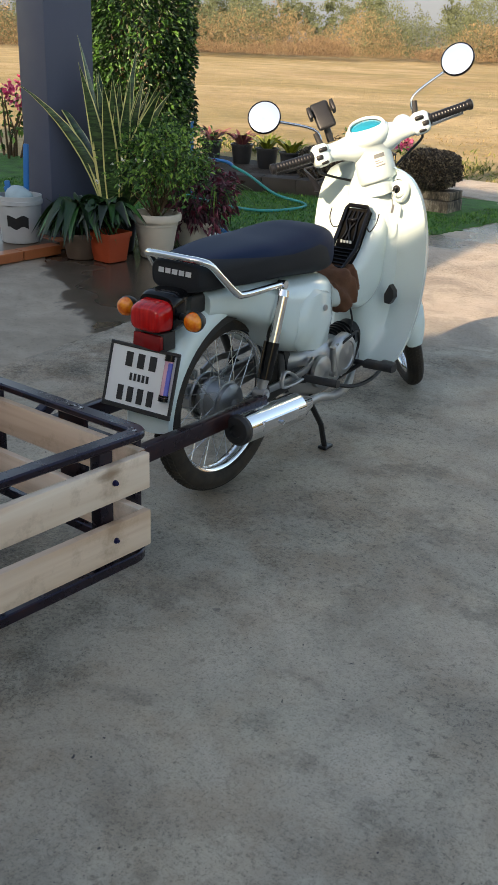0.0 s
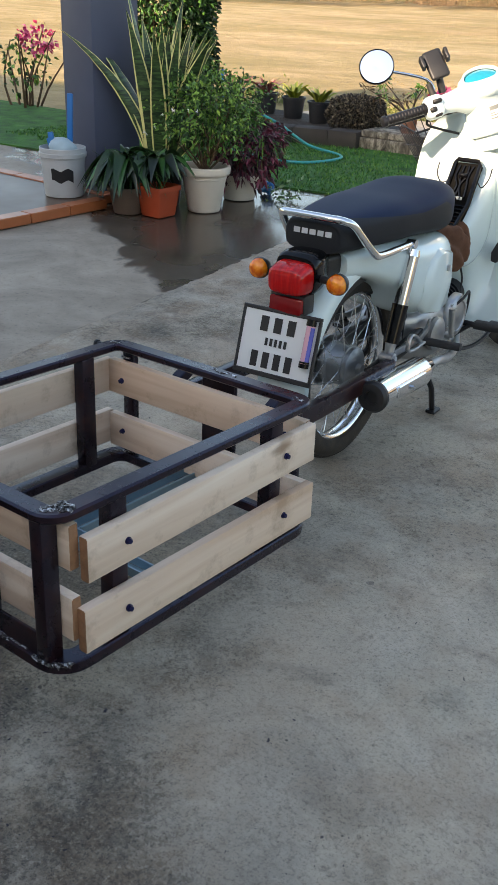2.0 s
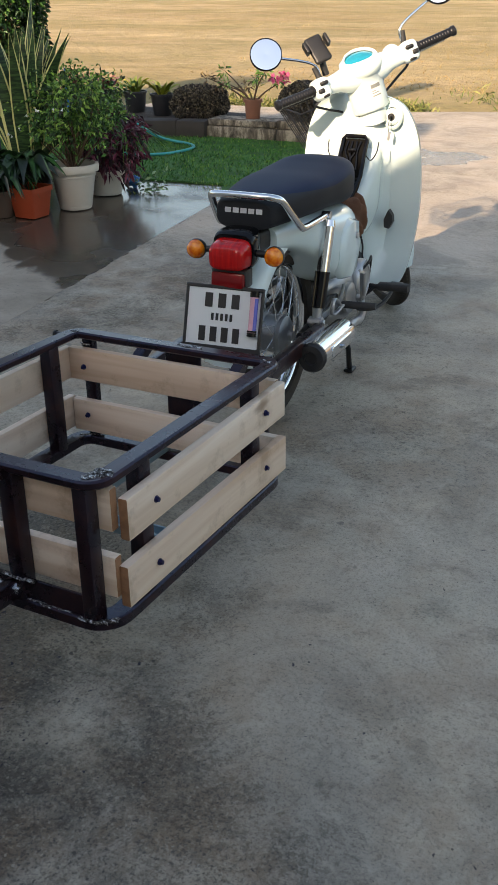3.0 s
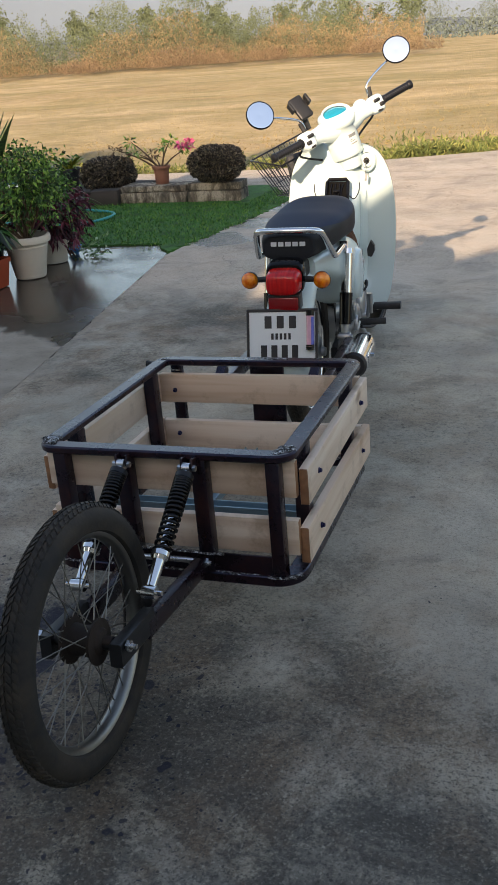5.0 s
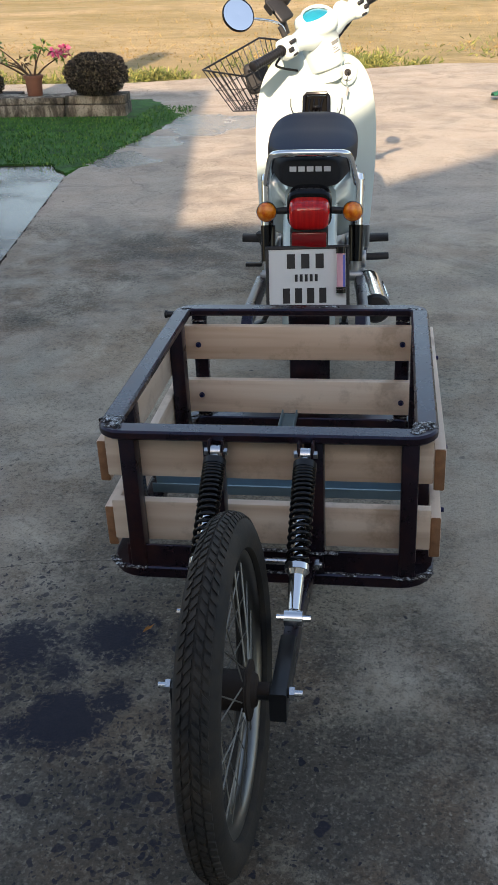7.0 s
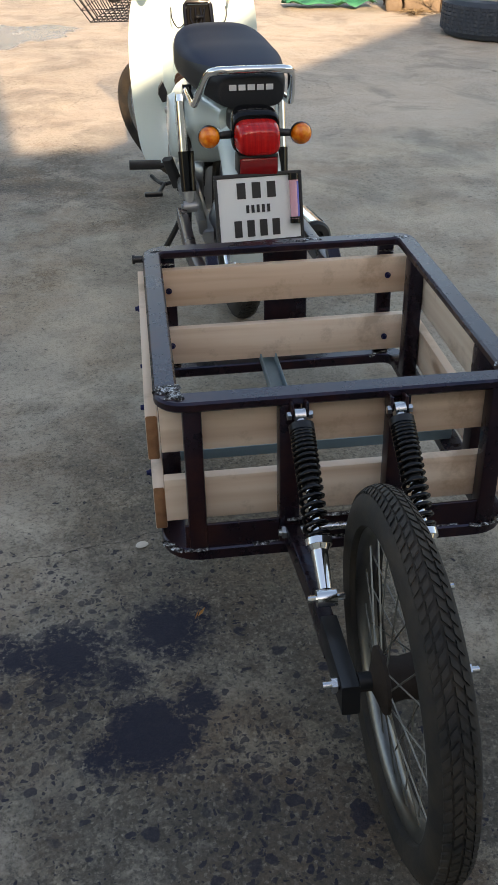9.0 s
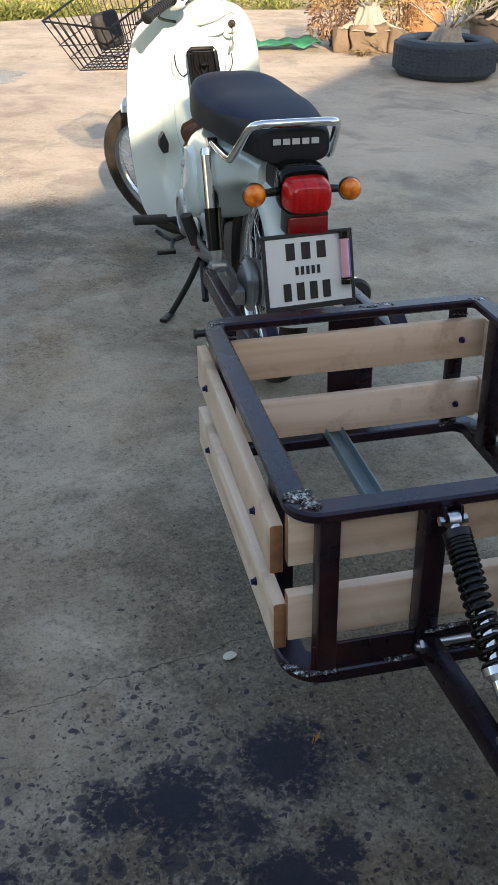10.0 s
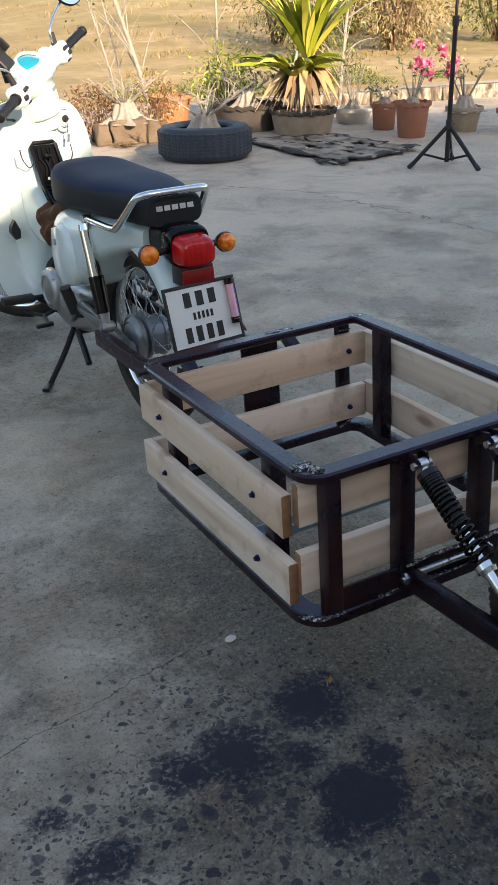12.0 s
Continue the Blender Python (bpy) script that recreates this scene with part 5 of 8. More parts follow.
for z, hw, ye, yw, ym in SH:
    back = []
    us = (-1, -0.97, -0.88, -0.74, -0.60, -0.48, -0.38, -0.28, -0.14, 0, 0.14, 0.28, 0.38, 0.48, 0.60, 0.74, 0.88, 0.97, 1)
    for u in us:
        a = abs(u)
        if a >= 0.88:
            y = ye - 0.012 * (a - 0.88) / 0.12
        elif a >= 0.48:
            y = yw + (ye - yw) * (a - 0.48) / 0.40 + 0.006 * math.sin((a - 0.48) / 0.4 * math.pi)
        else:
            f = max(0.0, min(1.0, (a - 0.22) / 0.26))
            y = ym + (yw - ym) * (f * f * (3 - 2 * f))
        back.append(Vector((u * hw - 0.004, y, z)))
    fr = []
    for u in reversed(us):
        a = abs(u)
        y = ye + 0.010 + 0.10 * (1 - a ** 2.2) * (1.0 if z < 0.88 else 0.5) * (1 if z > 0.3 else 0.3)
        fr.append(Vector((u * hw * 0.995 - 0.004, y, z)))
    rows.append(back + fr)
sm = []
for i in range(len(rows) - 1):
    for k in range(3):
        t = k / 3
        a, b, c, d = rows[max(i - 1, 0)], rows[i], rows[i + 1], rows[min(i + 2, len(rows) - 1)]
        sm.append([0.5 * ((2 * q) + (r - p) * t + (2 * p - 5 * q + 4 * r - s) * t * t + (3 * q - p - 3 * r + s) * t ** 3) for p, q, r, s in zip(a, b, c, d)])
sm.append(rows[-1])
loft(bm, sm)
shield = part("leg_shield", bm, BIKE_WHITE, bike, "pale mint leg shield", True, 45)
for sx in (-1, 1):
    # cooling slot: a black block stands for the shade inside the opening
    bm = bmesh.new()
    pts = [(0.0, 0.035), (0.014, 0.012), (0.016, -0.012), (0.004, -0.036), (-0.012, -0.030), (-0.014, 0.0)]
    fa = [bm.verts.new((sx * (0.125 + u), 0.805 + 0.55 * u, 0.485 + v)) for u, v in pts]
    fb = [bm.verts.new((sx * (0.125 + u), 0.833 + 0.55 * u, 0.485 + v)) for u, v in pts]
    bm.faces.new(fa)
    bm.faces.new(list(reversed(fb)))
    for k in range(6):
        bm.faces.new((fa[k], fa[(k + 1) % 6], fb[(k + 1) % 6], fb[k]))
    part("cooling_slot", bm, INK, shield, "dark slot")
    # hook wires
    bm = bmesh.new()
    tube(bm, spline([(sx * 0.045, 0.750, 0.722), (sx * 0.072, 0.725, 0.71), (sx * 0.092, 0.728, 0.738), (sx * 0.094, 0.742, 0.772)], 5), 0.0022, 6)
    part("wire_hook", bm, BLACK, shield, "bent black wire", True)
# key lock
bm = bmesh.new()
lathe(bm, [(0.030, 0.0), (0.029, 0.012), (0.022, 0.018), (0.013, 0.018), (0.012, 0.012), (0.0, 0.012)], 24, pose(0.114, 0.835, 0.85, 90, 0, 0) )
lock = part("key_lock", bm, BIKE_WHITE, shield, "", True, 40)
bm = bmesh.new()
lathe(bm, [(0.042, 0.0), (0.041, 0.010), (0.035, 0.016), (0.029, 0.016), (0.028, 0.0)], 28, pose(0.114, 0.842, 0.85, 90, 0, 0) @ Matrix.Diagonal((0.88, 1.15, 1, 1)))
part("lock_boss", bm, BIKE_WHITE, lock, "", True, 40)
bm = bmesh.new()
cyl(bm, (0.114, 0.825, 0.85), (0.114, 0.813, 0.85), 0.013, seg=18)
box(bm, (0.006, 0.028, 0.014), pose(0.114, 0.805, 0.85, 0, 25, 0), 0.002, 1)
part("ignition_key", bm, BLACK, lock, "steel key in the lock", True)
bm = bmesh.new()
tube(bm, [(0.114, 0.798, 0.845), (0.110, 0.795, 0.82), (0.112, 0.799, 0.80)], 0.0018, 6)
box(bm, (0.010, 0.003, 0.030), pose(0.113, 0.801, 0.785, 0, 8, 0), 0.001, 1)
part("key_fob", bm, ZINC, lock, "", True)

# open black tray on the tunnel
bm = bmesh.new()
tube(bm, [(-0.044, 0.760, 0.775), (-0.036, 0.763, 0.785), (0.036, 0.763, 0.785), (0.044, 0.760, 0.775), (0.047, 0.686, 0.655), (0.044, 0.585, 0.585), (-0.044, 0.585, 0.585), (-0.047, 0.686, 0.655)], 0.0075, 8, closed=True)
tray = part("tunnel_tray", bm, BLACK_GLOSS, bike, "black plastic tray on the tunnel", True)
for k in range(7):
    t = k / 6
    bm = bmesh.new()
    box(bm, (0.084, 0.006, 0.008), pose(0, 0.672 - 0.08 * t, 0.650 - 0.058 * t, 35, 0, 0), 0.001, 1)
    part("rib", bm, BLACK_GLOSS, tray)
bm = bmesh.new()
loft(bm, [[Vector((x * 0.043, y + dy, z + dz)) for x, dy, dz in ((-1, 0, 0), (1, 0, 0), (1, 0.02, -0.012), (-1, 0.02, -0.012))] for y, z in ((0.768, 0.775), (0.694, 0.652), (0.64, 0.606), (0.585, 0.575))])
part("tray_floor", bm, simple("matte_black", (0.006, 0.006, 0.006), 0.95, 0, 0.2, 40, spec=0.05), tray)
bm = bmesh.new()
rr = random.Random(3)
for k in range(4):
    x = -0.024 + 0.016 * k
    tube(bm, spline([(x, 0.757, 0.768), (x + rr.uniform(-0.008, 0.008), 0.735, 0.736), (x * 0.6 + rr.uniform(-0.01, 0.01), 0.718, 0.708), (x, 0.700, 0.676)], 3), 0.004, 6)
box(bm, (0.03, 0.012, 0.03), pose(0, 0.732, 0.738, 55, 0, 10), 0.003, 1)
part("cables", bm, BLACK_GLOSS, tray, "bundle of cables", True, 80)
bars("tray_mark", tray, (-0.018, -0.006, 0.006, 0.018), 0.672, 0.008, 0.010, STICKER, 0.692)
# brown cloth bag slung over the tunnel
bm = bmesh.new()
table_loft(bm, [(0.500, 0.045, 0.51, 0.575), (0.515, 0.076, 0.485, 0.605), (0.545, 0.092, 0.468, 0.615), (0.58, 0.095, 0.475, 0.618), (0.61, 0.086, 0.50, 0.622), (0.63, 0.064, 0.53, 0.622), (0.642, 0.030, 0.56, 0.61)], 2.6, 64, 5)
for v in bm.verts:
    d = Vector((v.co.x, 0, v.co.z - 0.55)).normalized()
    fold = 0.008 * math.sin(110 * v.co.y + 60 * v.co.z + 4 * noise.noise(v.co * 14)) + 0.014 * noise.noise(v.co * 30) + 0.004 * noise.noise(v.co * 90)
    v.co += d * fold + Vector((0, 0.040, -0.018))
cloth = part("cloth", bm, BROWN_CLOTH, bike, "crumpled brown cloth bag slung over the tunnel", True, 75)
bm = bmesh.new()
tube(bm, spline([(0.078, 0.61, 0.48), (0.090, 0.615, 0.43), (0.092, 0.61, 0.395), (0.098, 0.607, 0.378)], 4), 0.0035, 8)
ball(bm, (0.098, 0.607, 0.374), 0.007, 8)
part("drawstring", bm, RUBBER, cloth, "", True)

# steered parts: everything on the fork, turned to the left
RAKE, STEER = radians(27), radians(45)
HEAD = Vector((0, 0.80, 1.0))
AXIS = Vector((0, -math.sin(RAKE), math.cos(RAKE)))
ST = Matrix.Translation(HEAD) @ Matrix.Rotation(STEER, 4, AXIS) @ Matrix.Translation(-HEAD)


def turned(name, bm, mat, parent, label="", smooth=True, angle=45):
    bmesh.ops.transform(bm, matrix=ST, verts=bm.verts)
    return part(name, bm, mat, parent, label, smooth, angle)


bar = thing("handlebar", Matrix(), "white handlebar cover with grips, turned to the left", "")
bar.parent = bike
bm = bmesh.new()
rows = []
for x, hy, hz, y, z in ((-0.200, 0.024, 0.026, 0.758, 1.006), (-0.165, 0.028, 0.032, 0.764, 1.004), (-0.135, 0.028, 0.031, 0.772, 1.002), (-0.105, 0.032, 0.034, 0.780, 1.000), (-0.07, 0.046, 0.046, 0.788, 0.994), (-0.03, 0.058, 0.050, 0.792, 0.990),
                        (0, 0.062, 0.050, 0.794, 0.990)):
    rows.append((x, hy, hz, y, z))
rows += [(-x, hy, hz, y, z) for x, hy, hz, y, z in reversed(rows[:-1])]
loft(bm, [[Vector((x, y + hy * math.cos(2 * math.pi * k / 24), z + hz * math.sin(2 * math.pi * k / 24))) for k in range(24)] for x, hy, hz, y, z in rows])
turned("bar_cover", bm, BIKE_WHITE, bar, "", True, 60)
bm = bmesh.new()
rows = []
for z, y, hx, hy in ((0.862, 0.812, 0.056, 0.060), (0.864, 0.811, 0.064, 0.069), (0.872, 0.810, 0.068, 0.073), (0.91, 0.806, 0.067, 0.071), (0.95, 0.801, 0.066, 0.069), (0.985, 0.796, 0.068, 0.069),
                     (1.010, 0.790, 0.073, 0.072), (1.028, 0.785, 0.077, 0.072), (1.040, 0.782, 0.074, 0.066), (1.046, 0.780, 0.064, 0.056)):
    rows.append([Vector((hx * math.cos(2 * math.pi * k / 36), y + hy * math.sin(2 * math.pi * k / 36) * (1.0 if k > 18 else 1.25), z - 0.30 * hy * math.sin(2 * math.pi * k / 36) * (-1 if z > 1.0 else 0))) for k in range(36)])
loft(bm, rows)
turned("nacelle", bm, BIKE_WHITE, bar, "white nacelle", True, 70)
bm = bmesh.new()
lathe(bm, [(0.046, 0.0), (0.052, 0.0), (0.053, 0.05), (0.046, 0.05)], 32, pose(0, 0.812, 0.826, 12, 0, 0))
turned("steering_neck", bm, BIKE_WHITE, bar, "", True, 50)
for sx in (-1, 1):
    bm = bmesh.new()
    box(bm, (0.062, 0.066, 0.074), pose(sx * 0.176, 0.762, 1.004, -8, 0, sx * -5), 0.020, 4)
    turned("switch_pod", bm, BIKE_WHITE, bar, "", True, 60)
bm = bmesh.new()
ball(bm, (0.122, 0.790, 1.018), 0.034, 20, (1.0, 0.9, 0.95))
turned("mirror_boss", bm, BIKE_WHITE, bar, "", True, 80)
G = Matrix.Translation((0, 0.778, 1.040)) @ Matrix.Rotation(radians(33), 4, "X") @ Matrix.Diagonal((1.12, 0.98, 1, 1))
bm = bmesh.new()
lathe(bm, [(0.060, -0.02), (0.060, 0.006), (0.056, 0.012), (0.051, 0.010), (0.050, 0.004)], 36, G)
turned("gauge_rim", bm, BIKE_WHITE, bar)
bm = bmesh.new()
lathe(bm, [(0.0515, 0.0), (0.04, 0.007), (0.02, 0.010), (0.0, 0.011)], 36, G)
turned("gauge", bm, TEAL, bar, "teal filmed round gauge")


def on_nacelle(bm, a0, a1, z0, z1, off):
    """A thin printed patch bent round the nacelle between two angles and two heights."""
    rows = []
    for z in (z0, z1):
        f = (z - 0.91) / 0.04
        hx, hy, y = 0.067 - 0.001 * f, 0.071 - 0.002 * f, 0.806 - 0.005 * f
        out = [Vector(((hx + off) * math.cos(radians(a)), y + (hy + off) * math.sin(radians(a)), z)) for a in np.linspace(a0, a1, 9)]
        back = [Vector(((hx - 0.001) * math.cos(radians(a)), y + (hy - 0.001) * math.sin(radians(a)), z)) for a in np.linspace(a1, a0, 9)]
        rows.append(out + back)
    loft(bm, rows)


bm = bmesh.new()
on_nacelle(bm, -100, -64, 0.908, 0.957, 0.0006)
sticker = turned("warning_label", bm, simple("white_label", srgb("#d5d8d4"), 0.5, 0, 0.03), bar, "small white printed label")
for a0, a1, z0, z1 in ((-98, -66, 0.940, 0.953), (-98, -85, 0.929, 0.932), (-98, -76, 0.922, 0.925), (-98, -70, 0.912, 0.916)):
    bm = bmesh.new()
    on_nacelle(bm, a0, a1, z0, z1, 0.0010)
    turned("print_bar", bm, GREY_PRINT, sticker)
for sx in (-1, 1):
    bm = bmesh.new()
    ax = Vector((sx * 0.143, -0.013, 0.004)).normalized()
    prof = [(0.0, 0.0), (0.020, 0.0), (0.020, 0.008), (0.0155, 0.010)] + [(r, 0.014 + 0.0105 * k + dz) for k in range(11) for r, dz in ((0.0145, 0.0), (0.0158, 0.002), (0.0158, 0.007), (0.0145, 0.009))] + [(0.0155, 0.135), (0.018, 0.137), (0.018, 0.149), (0.012, 0.153), (0.0, 0.153)]
    lathe(bm, prof, 20, Matrix.Translation((sx * 0.203, 0.755, 1.008)) @ ax.to_track_quat("Z", "Y").to_matrix().to_4x4())
    turned("grip", bm, BLACK, bar, "black rubber grip")
    bm = bmesh.new()
    tube(bm, spline([(sx * 0.16, 0.80, 0.985), (sx * 0.20, 0.815, 0.985), (sx * 0.27, 0.812, 0.988), (sx * 0.335, 0.80, 0.992)], 4), 1.0, section=rbox(0.012, 0.010, 0.003, 2), up=(0, 0, 1))
    turned("lever", bm, ALU if sx > 0 else BLACK, bar, "brake lever")
    bm = bmesh.new()
    box(bm, (0.03, 0.012, 0.013), pose(sx * 0.168, 0.729, 1.022, 25, 0, 0), 0.003, 1)
    box(bm, (0.022, 0.012, 0.016), pose(sx * 0.185, 0.728, 1.0, 0, 0, 0), 0.003, 1)
    box(bm, (0.026, 0.012, 0.011), pose(sx * 0.172, 0.733, 0.980, -20, 0, 0), 0.003, 1)
    turned("switch", bm, PLASTIC, bar, "black switches")
    bm = bmesh.new()
    tube(bm, spline([(sx * 0.17, 0.80, 0.985), (sx * 0.19, 0.84, 0.955), (sx * 0.14, 0.87, 0.92), (sx * 0.06, 0.88, 0.87), (sx * 0.03, 0.88, 0.80)], 6), 0.0045, 8)
    turned("cable", bm, RUBBER, bar, "black cable", True, 80)


def mirror(centre, base, knee, normal, label, R=0.056):
    mo = thing("mirror", Matrix(), label, "")
    mo.parent = bike
    n = Vector(normal).normalized()
    M = Matrix.Translation(centre) @ n.to_track_quat("Z", "Y").to_matrix().to_4x4()
    b2 = bmesh.new()
    lathe(b2, [(0.0, 0.0), (R * 0.5, 0.0003), (R * 0.93, 0.0)], 36, M)
    part("mirror_glass", b2, MIRROR, mo, "round mirror glass", True)
    b2 = bmesh.new()
    lathe(b2, [(R * 0.93, -0.001), (R * 0.95, 0.003), (R, 0.001), (R, -0.008), (R * 0.8, -0.018), (R * 0.4, -0.025), (0.0, -0.026)], 36, M)
    part("mirror_shell", b2, BLACK_GLOSS, mo, "dark shell", True, 60)
    b2 = bmesh.new()
    c = Vector(centre) - n * 0.022
    tube(b2, spline([c, Vector(knee), Vector(base)], 6), 0.0045, 10)
    part("mirror_stem", b2, CHROME, mo, "thin chrome stem", True, 80)
    b2 = bmesh.new()
    d = (Vector(base) - Vector(knee)).normalized()
    cyl(b2, Vector(base) - d * 0.05, Vector(base) + d * 0.02, 0.009, 0.012, seg=14)
    part("stem_boot", b2, RUBBER, mo, "", True)


bL = ST @ Vector((-0.165, 0.765, 1.03))
bR = ST @ Vector((0.165, 0.765, 1.03))
mirror((-0.260, 0.543, 1.070), bL, bL + Vector((-0.03, -0.01, 0.055)), (0.42, -0.86, 0.46), "round mirror folded low beside the bar")
mirror((0.226, 0.948, 1.268), bR, bR + Vector((-0.012, 0.0, 0.065)), (0.10, -0.93, 0.42), "round mirror on an upright stem")

# phone holder on the bar
ph = thing("phone_holder", pose(-0.132, 0.706, 1.078, 55, -12, 35) @ Matrix.Rotation(radians(12), 4, "Z") @ Matrix.Scale(1.2, 4), "black clamp phone holder on the bar", "")
ph.parent = bike
bm = bmesh.new()
box(bm, (0.052, 0.085, 0.012), None, 0.008, 3)
part("back_plate", bm, PLASTIC, ph, "", True)
for sx in (-1, 1):
    bm = bmesh.new()
    box(bm, (0.010, 0.034, 0.026), pose(sx * 0.034, 0.012, 0.008), 0.003, 2)
    box(bm, (0.014, 0.012, 0.006), pose(sx * 0.028, 0.012, -0.002), 0.001, 1)
    part("clamp_jaw", bm, PLASTIC, ph, "", True)
bm = bmesh.new()
cyl(bm, (0, -0.01, -0.006), (0.0, -0.06, -0.045), 0.010, seg=14)
ball(bm, (0, -0.012, -0.010), 0.015, 14)
part("arm", bm, PLASTIC, ph, "", True)

# fork, front wheel and fender
FA = Vector((0, 1.245, 0.282))
for sx in (-1, 1):
    bm = bmesh.new()
    tube(bm, [(sx * 0.075, 0.895, 0.83), (sx * 0.075, 1.16, 0.33), (sx * 0.068, 1.20, 0.285)], 0.019, 14)
    turned("fork_leg", bm, BIKE_WHITE, bike, "", True, 60)
bm = bmesh.new()
rows = []
for k in range(22):
    th = radians(84 + 106 * k / 21)
    ri, ro, w = 0.298, 0.325, 0.072 * (1 - 0.6 * max(0.0, (k - 15) / 6) ** 2)
    sec = [(-w, ri - 0.01), (-w * 0.92, ri + 0.012), (-w * 0.5, ro - 0.002), (0, ro), (w * 0.5, ro - 0.002), (w * 0.92, ri + 0.012), (w, ri - 0.01), (w - 0.005, ri - 0.01), (w * 0.5, ro - 0.008), (-w * 0.5, ro - 0.008), (-w + 0.005, ri - 0.01)]
    rows.append([Vector((x, FA.y + r * math.cos(th), FA.z + r * math.sin(th))) for x, r in sec])
loft(bm, rows)
turned("front_fender", bm, BIKE_WHITE, bike, "", True, 50)
front_wheel = thing("front_wheel", ST, "spoked front wheel turned to the left", "")
front_wheel.parent = bike
spoke_wheel(front_wheel, FA, Matrix(), 0.278, 0.070, 0.222, ALU, True)

# wire basket before the leg shield
bk = thing("basket", ST @ Matrix.Translation((-0.02, 1.225, 0.115)), "black wire basket on the front carrier", "")
bk.parent = bike
tw, tl, z1 = 0.155, 0.145, 0.80
bw, bl, z0 = 0.112, 0.108, 0.645


def wire(pts, r=0.0022, closed=False):
    global bm
    tube(bm, pts, r, 6, closed)


bm = bmesh.new()
wire([(-tw, -tl, z1), (tw, -tl, z1), (tw, tl, z1 + 0.04), (-tw, tl, z1 + 0.04)], 0.0042, True)
part("rim_wire", bm, BLACK, bk, "", True)
bm = bmesh.new()
for f in (0.0, 0.33, 0.66):
    a, b, z = bw + (tw - bw) * f, bl + (tl - bl) * f, z0 + (z1 - z0) * f
    wire([(-a, -b, z), (a, -b, z), (a, b, z), (-a, b, z)], 0.002, True)
for k in range(11):
    u = -1 + 2 * k / 10
    wire([(tw * u, -tl, z1), (bw * u, -bl, z0), (bw * u, bl, z0), (tw * u, tl, z1 + 0.04)])
for k in range(9):
    u = -1 + 2 * k / 8
    wire([(-tw, tl * u, z1 + 0.02 + 0.02 * u), (-bw, bl * u, z0), (bw, bl * u, z0), (tw, tl * u, z1 + 0.02 + 0.02 * u)])
part("wire_mesh", bm, BLACK, bk, "", True)
bm = bmesh.new()
box(bm, (0.10, 0.045, 0.12), pose(0.0, 0.02, 0.735, -14, 10, -20), 0.02, 4)
part("seat_pad", bm, RUBBER, bk, "dark rounded pad standing in the basket", True)

# ---------------- foliage helpers ----------------
def leaf_material(name, dark, mid, light, rough=0.5, trans=0.0):
    m = Nodes(name, rough)
    m.color(m.ramp(m.island(), [(0.0, srgb(dark)), (0.55, srgb(mid)), (1.0, srgb(light))]))
    return m.mat


GREEN = leaf_material("green_leaf", "#1c3410", "#3f6d24", "#8fb44e")
DARK_GREEN = leaf_material("dark_glossy_leaf", "#0e1c0d", "#1d3b1a", "#3a6a33", 0.32)
HEDGE = leaf_material("hedge_leaf", "#0c1f09", "#1f4318", "#4a7428")
PURPLE = leaf_material("purple_leaf", "#1f0a12", "#4a1626", "#7b2a40")
BROWN_BUSH = leaf_material("bronze_leaf", "#191511", "#40362c", "#8a7f68")
OLIVE = leaf_material("olive_leaf", "#3d4426", "#667042", "#98996a")
PINK_LEAF = leaf_material("pink_leaf", "#4a2028", "#8c4a50", "#b98a70")
YELLOW_LEAF = leaf_material("yellow_green_leaf", "#46560f", "#858f24", "#c6bc52", 0.45)
DRY_PALE = leaf_material("pale_dry_leaf", "#7a5a38", "#b39368", "#dcc6a0", 0.7)
DRY = leaf_material("dry_leaf", "#584028", "#8c6e48", "#bb9f78", 0.8)
REED = leaf_material("dry_reed", "#68573e", "#7c684c", "#8e7a5c", 0.9)
# two greyed far leaf colours, with the haze of distance put into them
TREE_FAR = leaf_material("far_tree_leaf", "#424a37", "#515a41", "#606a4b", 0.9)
HAZE = leaf_material("haze_tinted_leaf", "#4a5451", "#56605a", "#636c62", 1.0)
RUST_BRUSH = leaf_material("rusty_brush_leaf", "#5e4d3a", "#6c5944", "#7a6750", 0.9)
STRAW = leaf_material("straw_stubble", "#75602f", "#8a7244", "#9c8656", 0.9)
FLOWER = leaf_material("pink_flower", "#c02a62", "#e0487e", "#f08aa8", 0.5)
WEED = leaf_material("yellow_weed", "#3f4a20", "#606a32", "#8f8c50", 0.8)
BARK = simple("grey_bark", srgb("#9d9488"), 0.85, 0, 0.5, 28, 0.006)
BARK_DARK = simple("brown_bark", srgb("#5a4634"), 0.85, 0, 0.3, 18, 0.003)
TERRA = simple("terracotta", srgb("#8f5f4b"), 0.9, 0, 0.18, 9, 0.001)
TERRA_OR = simple("orange_pot", srgb("#a2401f"), 0.6, 0, 0.12, 9, 0.001)
CLAY = simple("weathered_clay", srgb("#8f8272"), 0.9, 0, 0.5, 7, 0.004)
POT_WHITE = simple("cream_plastic_pot", srgb("#c9c1b2"), 0.5, 0, 0.1, 8)
POT_BLACK = simple("black_nursery_pot", (0.02, 0.021, 0.024), 0.5, 0, 0.2, 20)
SOIL = simple("dark_soil", srgb("#2e231a"), 0.95, 0, 0.4, 30, 0.006)
RIM_DARK = simple("dark_mossy_rim", srgb("#37322d"), 0.95, 0, 0.4, 25, 0.004)
rl = np.random.RandomState(11)


